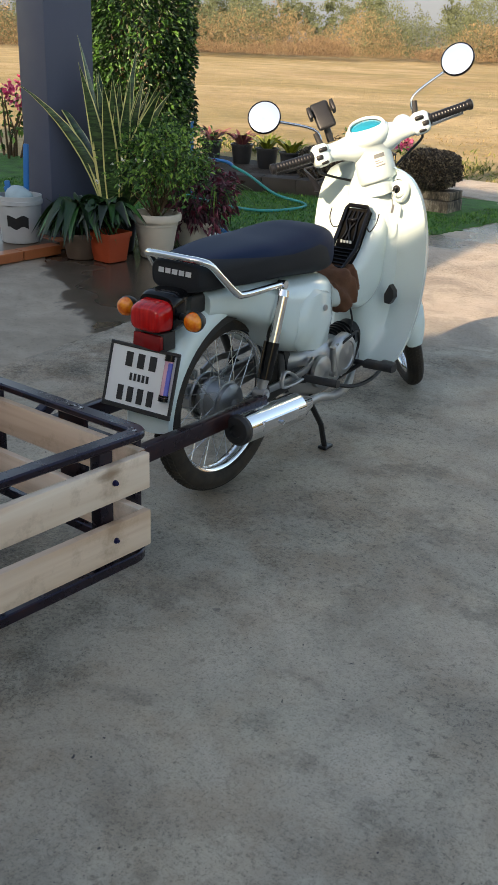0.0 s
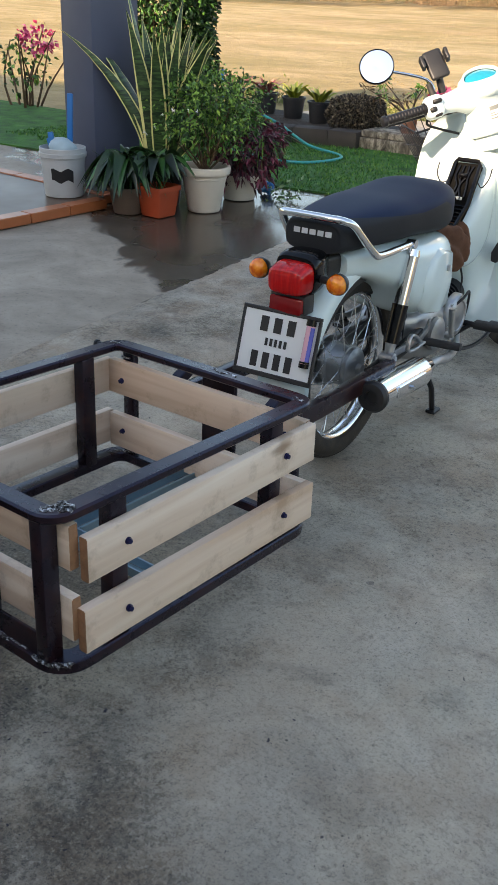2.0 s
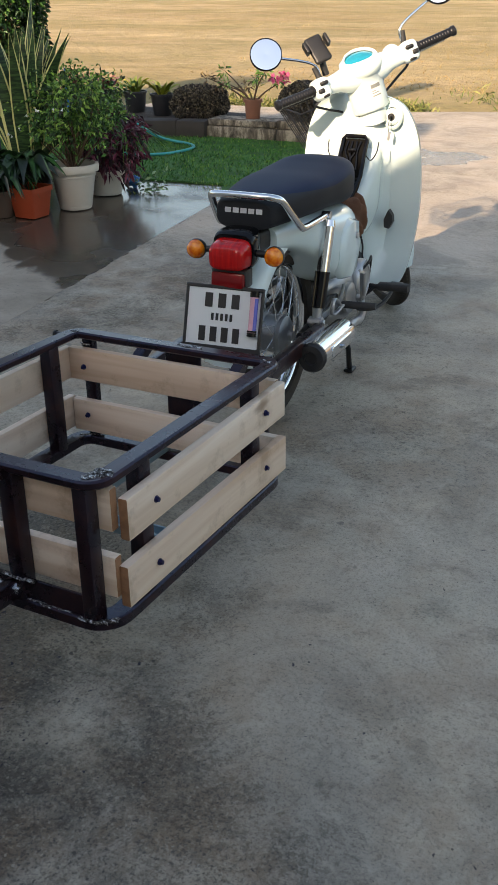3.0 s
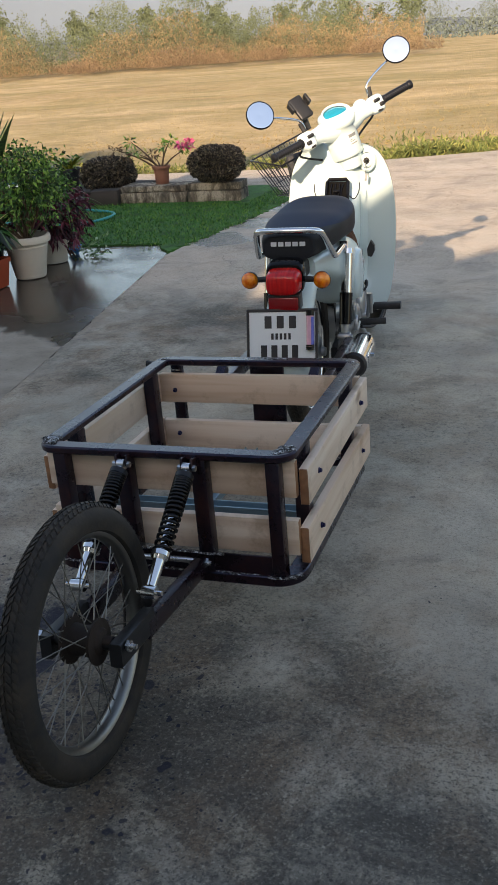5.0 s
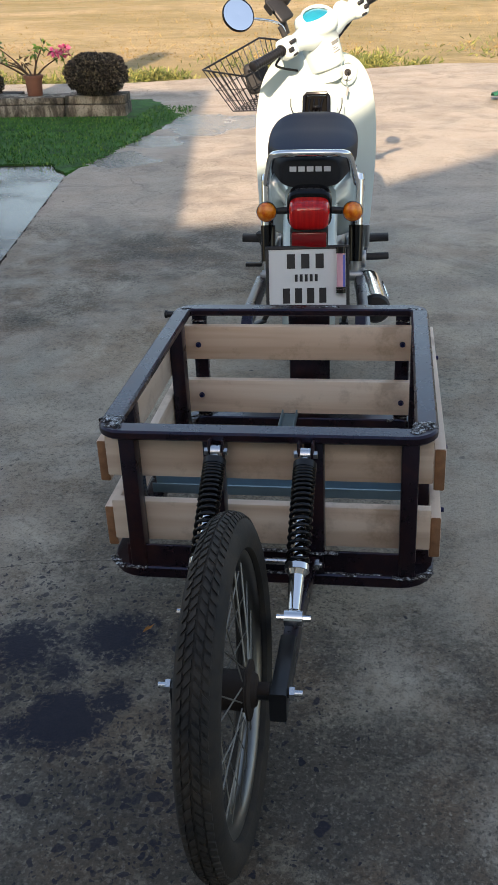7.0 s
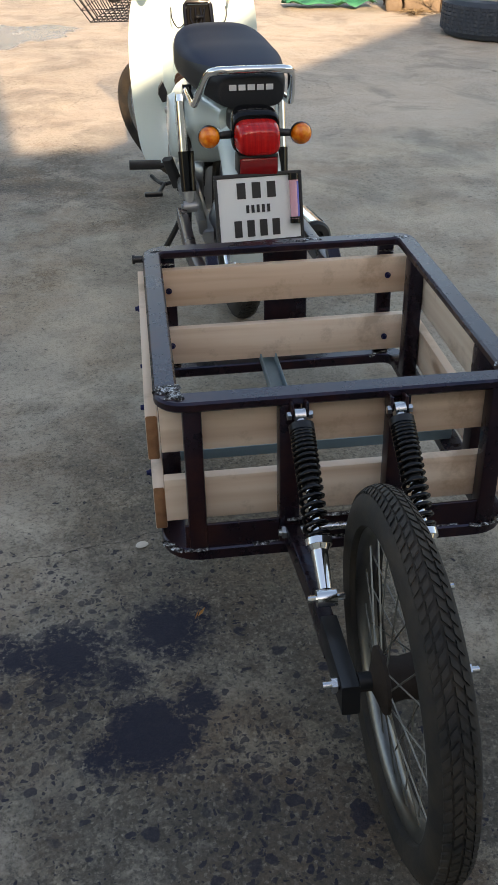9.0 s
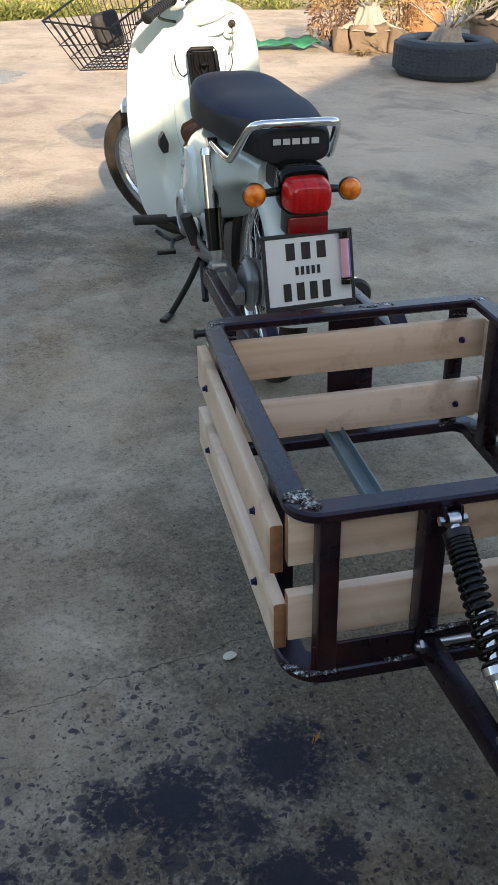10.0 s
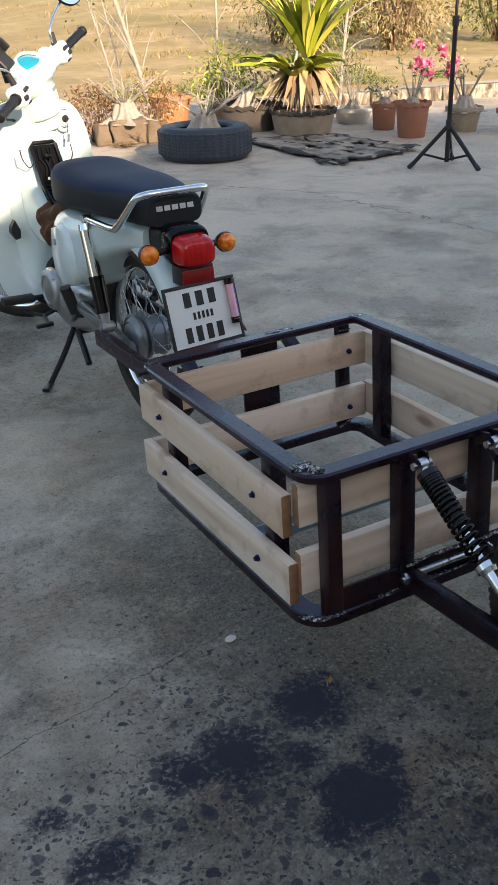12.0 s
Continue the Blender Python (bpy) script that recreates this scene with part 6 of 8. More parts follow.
def leaf_mesh(name, P, D, L, W, mat, fold=0.25, droop=0.0, jitter=0.35):
    """Leaves at points P, each along a direction D, with length L and width W: a kinked blade of four corners and a middle."""
    n = len(P)
    P, D = np.asarray(P, float), np.asarray(D, float)
    D = D / np.maximum(1e-6, np.linalg.norm(D, axis=1, keepdims=True))
    up = rl.normal(size=(n, 3))
    S = np.cross(D, up)
    S /= np.maximum(1e-6, np.linalg.norm(S, axis=1, keepdims=True))
    N = np.cross(S, D)
    s = (1 + jitter * rl.uniform(-1, 1, n))[:, None]
    L, W = L * s, W * s
    base = P
    mid = P + D * L * 0.5 + N * (W * fold)
    tip = P + D * L - np.array([0, 0, 1.0]) * droop * L
    a = P + D * L * 0.45 + S * W * 0.5
    b = P + D * L * 0.45 - S * W * 0.5
    V = np.stack([base, a, tip, b, mid], 1).reshape(-1, 3)
    k = np.arange(n)[:, None] * 5
    Fc = np.concatenate([k + [[0, 1, 4]], k + [[1, 2, 4]], k + [[2, 3, 4]], k + [[3, 0, 4]]], 1).reshape(-1, 3)
    me = bpy.data.meshes.new(name)
    me.from_pydata(V.tolist(), [], Fc.tolist())
    me.materials.append(mat)
    return me


def crown(name, parent, centre, radii, n, L, W, mat, shell=0.55, out=0.8, droop=0.2, lumps=0.35, label="", seed=0, cut=None, boxy=1.0):
    """Leaves in a lumpy ball with gaps and an uneven outline."""
    u = rl.normal(size=(n, 3))
    u /= np.linalg.norm(u, axis=1, keepdims=True)
    r = rl.uniform(shell, 1.0, n) ** 0.6
    bump = np.array([1 + lumps * noise.noise(Vector(v * 2.2) + Vector((seed * 7.3, seed, 0))) for v in u])
    r = r * bump
    w = np.sign(u) * np.abs(u) ** boxy
    P = np.array(centre) + w * r[:, None] * np.array(radii)
    if cut is not None:
        keep = P[:, 2] > cut
        P, u = P[keep], u[keep]
    D = u * out + rl.normal(size=P.shape) * 0.6
    ob = new(name, leaf_mesh(name, P, D, L, W, mat, droop=droop))
    ob.parent = parent
    if label:
        tagged(ob, label)
    return ob


def branches(parent, base, tips, r0=0.012, mat=None, name="stem"):
    b = bmesh.new()
    for t in tips:
        base_v, tip = Vector(base), Vector(t)
        mid = base_v.lerp(tip, 0.5) + Vector((rl.uniform(-1, 1), rl.uniform(-1, 1), 0.4)) * 0.12 * (tip - base_v).length
        pts = spline([base_v, mid, tip], 4)
        tube(b, pts, [r0 * (1 - 0.75 * i / (len(pts) - 1)) for i in range(len(pts))], 6)
    return part(name, b, mat or BARK, parent, "", True, 80)


def round_pot(name, parent, r_top, r_bot, h, mat, rim=0.018, lip=0.03, scallop=0, soil=True, label=""):
    """A flower pot with a thick rim, open at the top."""
    b = bmesh.new()
    prof = [(0.0, 0.0), (r_bot, 0.0), (r_bot + 0.004, 0.006), (r_bot + (r_top - r_bot) * 0.85, h - lip), (r_top + rim * 0.55, h - lip + 0.002), (r_top + rim * 0.7, h - lip * 0.4), (r_top + rim * 0.5, h), (r_top - 0.006, h), (r_top - 0.016, h - 0.03), (r_bot + (r_top - r_bot) * 0.8 - 0.012, h * 0.72), (0.0, h * 0.72)]
    vs = lathe(b, prof, 48)
    if scallop:
        for row in vs[4:8]:
            for k, v in enumerate(row):
                v.co.z += (0.016 if scallop == 18 else 0.008) * math.sin(k / 48 * 2 * math.pi * scallop) * (h / 0.3)
                f = 1 + 0.02 * math.sin(k / 48 * 2 * math.pi * scallop)
                v.co.x *= f
                v.co.y *= f
    if scallop == 18:
        for f in b.faces:
            if f.calc_center_median().z > h - lip:
                f.material_index = 1
        mat = [mat, RIM_DARK]
    ob = part("pot", b, mat, parent, label, True, 50)
    if soil:
        b = bmesh.new()
        lathe(b, [(0.0, h * 0.80), (r_top * 0.5, h * 0.815), (r_bot + (r_top - r_bot) * 0.86 - 0.008, h * 0.79)], 24)
        part("soil", b, SOIL, parent, "", True)
    return ob


def blades(name, parent, base, n, L, W, mat, spread=0.6, droop=0.5, rise=1.0, seg=5, curl=0.0, seed=1, edge_mat=None, label=""):
    """Long strap leaves that rise from a base and arch over."""
    rg = random.Random(seed)
    b = bmesh.new()
    for i in range(n):
        a = rg.uniform(0, 2 * math.pi)
        l = L * rg.uniform(0.6, 1.1)
        sp = spread * rg.uniform(0.3, 1.2)
        out = Vector((math.cos(a), math.sin(a), 0))
        side = Vector((-math.sin(a), math.cos(a), 0)) * 1.0
        tw = rg.uniform(-1.3, 1.3)
        rows = []
        for k in range(seg + 1):
            t = k / seg
            p = Vector(base) + out * (0.02 + l * sp * t + l * 0.25 * droop * t * t) + Vector((0, 0, l * rise * t - l * droop * t * t))
            w = W * rg.uniform(0.95, 1.05) * (0.55 + 1.1 * t * (1 - t) * 2) * (1 - t ** 4 * 0.95)
            s2 = (side * math.cos(tw * t) + Vector((0, 0, 1)) * math.sin(tw * t)) * w * 0.5
            m = Vector((0, 0, -w * 0.12)) + out * (-w * 0.1)
            rows.append((p - s2, p + m, p + s2))
        vv = [[b.verts.new(q) for q in row] for row in rows]
        for A, B in zip(vv, vv[1:]):
            for k in (0, 1):
                f = b.faces.new((A[k], A[k + 1], B[k + 1], B[k]))
    return part(name, b, mat, parent, label, True, 80)


# ---------------- beside the porch ----------------
PILLAR_M = simple("slate_blue_paint", srgb("#4a5266"), 0.6, 0, 0.06, 5)
bm = bmesh.new()
box(bm, (0.34, 0.34, 3.4), pose(-4.70, 4.36, 1.70, 0, 0, -10), 0.006, 2)
pillar = part("pillar", bm, PILLAR_M, None, "", True)
tagged(pillar, "slate-grey painted square porch pillar", "pillar", kind="structure")
TILE = simple("orange_floor_tile", srgb("#a8613a"), 0.35, 0, 0.15, 12)
TILE_PALE = simple("brown_wet_tile", srgb("#5a483b"), 0.35, 0, 0.15, 5)
bm = bmesh.new()
box(bm, (3.0, 5.2, 0.05), pose(-5.95, 1.52, 0.025), 0.003, 1)
porch = part("porch_floor", bm, TILE_PALE)
tagged(porch, "brown wet tiled porch floor with an orange edge", "porch floor", kind="structure")
for k in range(17):
    bm = bmesh.new()
    box(bm, (0.10, 0.293, 0.058), pose(-4.40, -0.9 + 0.3 * k, 0.029), 0.004, 1)
    part("edge_tile", bm, TILE, porch)
for k in range(9):
    bm = bmesh.new()
    box(bm, (0.293, 0.10, 0.058), pose(-4.60 - 0.3 * k, 4.17, 0.029), 0.004, 1)
    part("edge_tile", bm, TILE, porch)

bucket = thing("bucket", pose(-4.64, 3.96, 0.055), "dirty white plastic bucket with torn label on the porch", "bucket")
PLAST_W = simple("stained_white_plastic", srgb("#b9bcbc"), 0.45, 0, 0.2, 7)
bm = bmesh.new()
lathe(bm, [(0.0, 0.0), (0.118, 0.0), (0.122, 0.01), (0.138, 0.235), (0.146, 0.238), (0.147, 0.262), (0.141, 0.264), (0.143, 0.29), (0.136, 0.292), (0.118, 0.02), (0.0, 0.02)], 40)
part("tub", bm, PLAST_W, bucket, "", True, 45)
bm = bmesh.new()
rings_ = []
for z, r in ((0.10, 0.1295), (0.17, 0.1345)):
    rings_.append([Vector((r * math.cos(a), r * math.sin(a), z + 0.01 * math.sin(a * 9))) for a in [radians(-75 + 60 * k / 9) for k in range(10)]])
rings_ = [rings_[0] + [v * 0.985 for v in reversed(rings_[0])], rings_[1] + [Vector((v.x * 0.985, v.y * 0.985, v.z)) for v in reversed(rings_[1])]]
loft(bm, rings_)
part("torn_label", bm, INK, bucket, "torn black label")
BLUE_P = simple("blue_plastic", srgb("#1e6fb0"), 0.4, 0, 0.12, 15)
for dx, dy, h, tx in ((0.02, 0.05, 0.46, 3), (-0.06, -0.02, 0.20, -16), (-0.02, -0.05, 0.24, -10)):
    bm = bmesh.new()
    box(bm, (0.035, 0.02, h), pose(dx, dy, 0.14 + h / 2, 0, tx, 20), 0.006, 2)
    part("blue_handle", bm, BLUE_P, bucket, "blue plastic handle", True)
bm = bmesh.new()
res = ball(bm, (0.03, -0.02, 0.285), 0.085, 20, (1, 1, 0.75))
for v in res:
    v.co += v.normal * 0.018 * noise.noise(v.co * 18)
part("cloth", bm, simple("pale_cloth", srgb("#9fb4bb"), 0.8, 0, 0.2, 20), bucket, "pale crumpled cloth", True, 80)

# snake plant
sp = thing("snake_plant", pose(-4.22, 4.40, 0), "tall snake plant with yellow-edged leaves in a dark pot", "potted plant")
round_pot("pot", sp, 0.15, 0.11, 0.24, POT_BLACK)
SNAKE = Nodes("snake_plant_leaf", 0.4)
_v = SNAKE.coords((6, 6, 40))
SNAKE.color(SNAKE.ramp(SNAKE.noise(_v, 1.5, 4, 0.6, 1.0), [(0.42, srgb("#1b3018")), (0.6, srgb("#436033"))]))
SNAKE = SNAKE.mat
SNAKE_EDGE = simple("yellow_leaf_edge", srgb("#d8d08a"), 0.45, 0, 0.1, 20)
rg = random.Random(4)
for i in range(26):
    a = rg.uniform(0, 2 * math.pi)
    lean = rg.uniform(0.03, 0.42) if i > 2 else (0.52, 1.0, 0.42)[i]
    if i < 3:
        a = radians((215, 38, 200)[i])
    l = rg.uniform(0.70, 1.14) if i > 2 else (0.98, 0.52, 0.85)[i]
    if i > 2 and math.cos(a - radians(17)) > 0.3:
        l = min(l, 0.86)
    w = rg.uniform(0.070, 0.105)
    out = Vector((math.cos(a), math.sin(a), 0))
    f = radians(53) + rg.uniform(-0.8, 0.8)
    side0 = Vector((math.cos(f), math.sin(f), 0))
    rows = []
    for k in range(9):
        t = k / 8
        p = out * (0.05 + l * math.sin(lean * (0.35 + 0.85 * t)) * t) + Vector((0, 0, 0.22 + l * math.cos(lean * (0.35 + 0.85 * t)) * t))
        ww = w * (0.55 + 0.6 * math.sin(math.pi * min(1, t * 0.95 + 0.1)) ) * (1 - t ** 5)
        sd = (side0 + out * 0.35 * math.sin(2.5 * t)).normalized()
        nn = sd.cross(Vector((0, 0, 1))).normalized()
        rows.append([p - sd * ww * 0.5, p - sd * ww * 0.39 + nn * ww * 0.06, p + nn * ww * 0.10, p + sd * ww * 0.39 + nn * ww * 0.06, p + sd * ww * 0.5])
    bm = bmesh.new()
    vv = [[bm.verts.new(q) for q in row] for row in rows]
    for A, B in zip(vv, vv[1:]):
        for k in range(4):
            fc = bm.faces.new((A[k], A[k + 1], B[k + 1], B[k]))
            fc.material_index = 1 if k in (0, 3) else 0
    part("leaf", bm, [SNAKE, SNAKE_EDGE], sp, "", True, 80)

# broad-leaved plant in a brown pot
bp = thing("peace_lily", pose(-4.20, 4.08, 0), "broad dark-leaved plant drooping over a brown pot", "potted plant")
round_pot("pot", bp, 0.115, 0.085, 0.16, simple("brown_clay", srgb("#5e4d40"), 0.85, 0, 0.3, 8, 0.002))
blades("leaves", bp, (-0.02, 0, 0.25), 110, 0.37, 0.074, DARK_GREEN, 0.32, 1.75, 1.42, 8, seed=51)
branches(bp, (0, 0, 0.13), [(math.cos(k) * 0.18 - 0.04, math.sin(k) * 0.18, 0.36) for k in range(9)], 0.005, DARK_GREEN)

# orange pot
op = thing("potted_plant", pose(-4.02, 4.16, 0), "leafy plant in a small square orange pot", "potted plant")
bm = bmesh.new()
rows = [[Vector((x * s, y * s, z)) for x, y in rbox(1, 1, 0.08, 3)] for s, z in ((0.15, 0), (0.19, 0.15), (0.205, 0.152), (0.207, 0.18), (0.19, 0.18), (0.17, 0.12))]
loft(bm, rows)
part("pot", bm, TERRA_OR, op, "orange pot", True, 40)
blades("leaves", op, (-0.03, 0.02, 0.27), 60, 0.30, 0.070, DARK_GREEN, 0.36, 1.55, 1.40, 8, seed=52)
branches(op, (0, 0, 0.12), [(math.cos(k * 1.3) * 0.1, math.sin(k * 1.3) * 0.1, 0.32) for k in range(6)], 0.005, DARK_GREEN)

# shrub in the cream pot
wp = thing("potted_shrub", pose(-3.92, 4.47, 0), "small-leaved green shrub in a cream banded pot", "potted shrub")
round_pot("pot", wp, 0.148, 0.098, 0.275, POT_WHITE, 0.022, 0.045)
for r, z in ((0.099, 0.012), (0.134, 0.198)):
    bm = bmesh.new()
    lathe(bm, [(r, z), (r + 0.006, z + 0.004), (r + 0.006, z + 0.013), (r, z + 0.017)], 40)
    part("pot_band", bm, POT_WHITE, wp, "", True)
tips = [(rl.uniform(-0.34, 0.26), rl.uniform(-0.22, 0.3), rl.uniform(0.42, 0.78)) for _ in range(26)]
branches(wp, (0, 0, 0.22), tips, 0.008, BARK_DARK)
crown("leaves", wp, (0.03, 0.04, 0.60), (0.31, 0.30, 0.24), 3600, 0.034, 0.017, GREEN, 0.30, 0.5, lumps=0.9, seed=2)
PETAL = simple("white_petal", (0.8, 0.8, 0.78), 0.6)
for _ in range(9):
    P = np.array([(rl.uniform(-0.3, 0.25), -0.28 + rl.uniform(-0.05, 0.05), rl.uniform(0.4, 0.7))])
    ob = new("flower", leaf_mesh("flower", np.repeat(P, 5, 0), rl.normal(size=(5, 3)), 0.014, 0.010, PETAL))
    ob.parent = wp

# purple plant
pp = thing("purple_foliage_plant", pose(-4.00, 4.92, 0), "purple-leaved plant spilling over a pale pot", "potted plant")
round_pot("pot", pp, 0.12, 0.10, 0.16, POT_WHITE, 0.015, 0.03)
crown("leaves", pp, (0.0, 0.0, 0.34), (0.31, 0.30, 0.25), 1300, 0.055, 0.026, PURPLE, 0.3, 0.7, 0.35, seed=5)
branches(pp, (0, 0, 0.13), [(math.cos(k * 0.7) * 0.2, math.sin(k * 0.7) * 0.2, 0.42) for k in range(10)], 0.005, PURPLE)
blades("trailing_leaves", pp, (0.10, 0.10, 0.36), 60, 0.42, 0.010, GREEN, 0.55, 1.05, 0.72, 6, seed=7, label="thin green trailing leaves")
# cut twigs on the wet ground
tw = thing("cut_twigs", pose(-3.73, 5.14, 0.0), "cut leafy twigs lying on the wet ground", "twigs")
n = 80
P = np.stack([rl.normal(-0.05, 0.07, n), rl.normal(-0.02, 0.07, n), 0.01 + 0.12 * rl.uniform(0, 1, n) ** 2], 1)
ob = new("leaves", leaf_mesh("leaves", P, rl.normal(size=(n, 3)) * (1, 1, 0.4), 0.045, 0.016, leaf_material("pale_leaf", "#31502c", "#557848", "#8fa878")))
ob.parent = tw
branches(tw, (0, 0, 0.02), [(0.14, 0.08, 0.03), (-0.12, 0.10, 0.03), (0.08, -0.12, 0.04)], 0.004, BARK_DARK)
bm = bmesh.new()
res = ball(bm, (0, 0, 0.035), 0.045, 18, (1.1, 0.7, 0.9))
for v in res:
    v.co += v.normal * 0.03 * noise.noise(v.co * 34)
rag = part("blue_rag", bm, BLUE_P, None, "", True, 80, at=pose(-3.96, 5.18, 0))
tagged(rag, "crumpled blue plastic rag on the wet ground", "rag")

# tall clipped hedge column
hd = thing("hedge", pose(-7.3, 7.65, 0), "tall dense green climber column", "hedge")
branches(hd, (0, 0, 0), [(rl.uniform(-0.4, 0.4), rl.uniform(-0.4, 0.4), rl.uniform(1.2, 1.85)) for _ in range(14)], 0.03, BARK_DARK)
n = 17000
ang, zz = rl.uniform(0, 2 * np.pi, n), rl.uniform(0.05, 1.95, n)
rr_ = np.array([0.54 * (1 + 0.22 * noise.noise((math.cos(a) * 1.6, math.sin(a) * 1.6, z * 1.3)) + 0.10 * noise.noise((math.cos(a) * 5, math.sin(a) * 5, z * 5))) for a, z in zip(ang, zz)]) * rl.uniform(0.7, 1.03, n)
P = np.stack([np.cos(ang) * rr_, np.sin(ang) * rr_, zz], 1)
D = np.stack([np.cos(ang), np.sin(ang), rl.uniform(-0.7, 0.5, n)], 1) + rl.normal(size=(n, 3)) * 0.5
ob = new("leaves", leaf_mesh("leaves", P, D, 0.058, 0.036, HEDGE, 0.3, 0.2))
ob.parent = hd

# bougainvillea beyond the porch
bg = thing("bougainvillea", pose(-8.62, 6.93, -0.38), "pink flowering shrub beyond the porch", "shrub")
for _ in range(10):
    branches(bg, (0, 0, 0), [(rl.uniform(-0.4, 0.4), rl.uniform(-0.4, 0.4), rl.uniform(0.8, 1.3))], 0.02, BARK_DARK)
crown("flowers", bg, (0.1, 0.1, 1.05), (0.20, 0.20, 0.14), 130, 0.06, 0.045, FLOWER, 0.4, 0.7, seed=4)
crown("leaves", bg, (0, 0, 0.8), (0.3, 0.3, 0.3), 140, 0.07, 0.04, GREEN, 0.4, 0.7, seed=6)

# water pipe and hose on the lawn
TEAL_P = simple("teal_hose", srgb("#1f8f8c"), 0.45, 0, 0.1, 20)
pipe = thing("standpipe", pose(-5.55, 6.58, 0), "blue water standpipe with a tap", "standpipe")
bm = bmesh.new()
cyl(bm, (0, 0, -0.02), (0, 0, 0.62), 0.014, seg=14)
part("riser", bm, BLUE_P, pipe, "", True)
bm = bmesh.new()
tube(bm, spline([(0, 0, 0.30), (0.12, 0.05, 0.31), (0.30, 0.12, 0.30), (0.36, 0.14, 0.27)], 5), 0.014, 12)
part("arm", bm, BLUE_P, pipe, "", True)
bm = bmesh.new()
cyl(bm, (0.2, 0.08, 0.30), (0.2, 0.08, 0.35), 0.01, seg=10)
box(bm, (0.05, 0.014, 0.01), pose(0.2, 0.08, 0.352), 0.003, 1)
part("tap", bm, BLACK, pipe, "", True)
bm = bmesh.new()
hose_pts = [(-5.20, 6.72, 0.27), (-5.05, 6.78, 0.20), (-4.80, 6.85, 0.06), (-4.50, 6.85, 0.022), (-4.36, 6.68, 0.022), (-4.38, 6.40, 0.022), (-4.50, 6.24, 0.022), (-4.75, 6.20, 0.022), (-5.05, 6.26, 0.022), (-5.40, 6.36, 0.022)]
tube(bm, spline(hose_pts, 8), 0.012, 10)
hose = part("garden_hose", bm, TEAL_P, None, "", True, 80)
tagged(hose, "teal garden hose looped on the lawn", "hose")

# ---------------- lawn border: low wall, planter, bushes, pots ----------------
WALL_D = simple("dark_stained_concrete", srgb("#3a342f"), 0.85, 0, 0.35, 5, 0.003)
planter_m = Nodes("stained_planter_concrete", 0.88)
_v = planter_m.coords((1, 1, 0.35))
_s = planter_m.noise(_v, 9, 6, 0.68, 0.6)
_c = planter_m.ramp(_s, [(0.38, srgb("#2f2a24")), (0.50, srgb("#6e6456")), (0.60, srgb("#a89d8c"))])
planter_m.color(planter_m.mix(planter_m.ramp(planter_m.noise(planter_m.coords(), 60, 4), [(0.35, 0.5), (0.5, 0.0)]), _c, srgb("#3b352d")))
planter_m.bump(planter_m.noise(_v, 60, 5), 0.004)
PLANTER_C = planter_m.mat
border = thing("border_wall", pose(0, 0, 0), "low dark stone garden border", "border", kind="structure")
pts = [(-7.4, 6.75), (-6.4, 6.72), (-5.72, 6.86), (-5.22, 7.12), (-4.90, 7.24), (-4.62, 7.30)]
for (x0, y0), (x1, y1) in zip(pts, pts[1:]):
    L = math.hypot(x1 - x0, y1 - y0)
    k = max(1, round(L / 0.42))
    for i in range(k):
        f = (i + 0.5) / k
        bm = bmesh.new()
        box(bm, (L / k - 0.012, 0.20, 0.15), pose(x0 + (x1 - x0) * f, y0 + (y1 - y0) * f + 0.1, 0.07, 0, 0, math.degrees(math.atan2(y1 - y0, x1 - x0))), 0.012, 2)
        part("stone", bm, WALL_D, border, "", True)
bm = bmesh.new()
sheet(bm, [(-7.4, 6.85), (-6.4, 6.85), (-5.72, 7.0), (-5.22, 7.26), (-4.62, 7.42), (-4.62, 8.3), (-7.4, 8.4)], 0.10, 0.1)
bed = part("flower_bed", bm, SOIL)
tagged(bed, "dark soil bed behind the border stones", "flower bed", kind="structure")
planter = thing("planter_wall", pose(-4.0, 7.42, 0, 0, 0, 4), "stained concrete planter at the lawn's edge", "planter", kind="structure")
for k, (x0, x1, h) in enumerate(((-0.62, 0.05, 0.160), (0.055, 0.58, 0.172))):
    bm = bmesh.new()
    box(bm, (x1 - x0, 0.30, 0.10), pose((x0 + x1) / 2, 0.15, 0.05), 0.008, 2)
    part("block", bm, PLANTER_C, planter, "", True)
    bm = bmesh.new()
    box(bm, (x1 - x0 - 0.006, 0.27, h - 0.105), pose((x0 + x1) / 2, 0.155, 0.105 + (h - 0.105) / 2), 0.008, 2)
    part("block", bm, PLANTER_C, planter, "", True)


def clipped_bush(x, y, z, r, h, seed, label):
    b = thing("clipped_bush", pose(x, y, z), label, "bush", "clipped round bushes")
    branches(b, (0, 0, -0.01), [(rl.uniform(-0.5, 0.5) * r, rl.uniform(-0.5, 0.5) * r, h * 0.7) for _ in range(9)], 0.014, BARK_DARK)
    crown("leaves", b, (0, 0, h * 0.52), (r * 1.04, r * 1.04, h * 0.47), 17000, 0.024, 0.016, BROWN_BUSH, 0.72, 0.8, 0.1, 0.14, seed=seed, boxy=0.82)
    return b


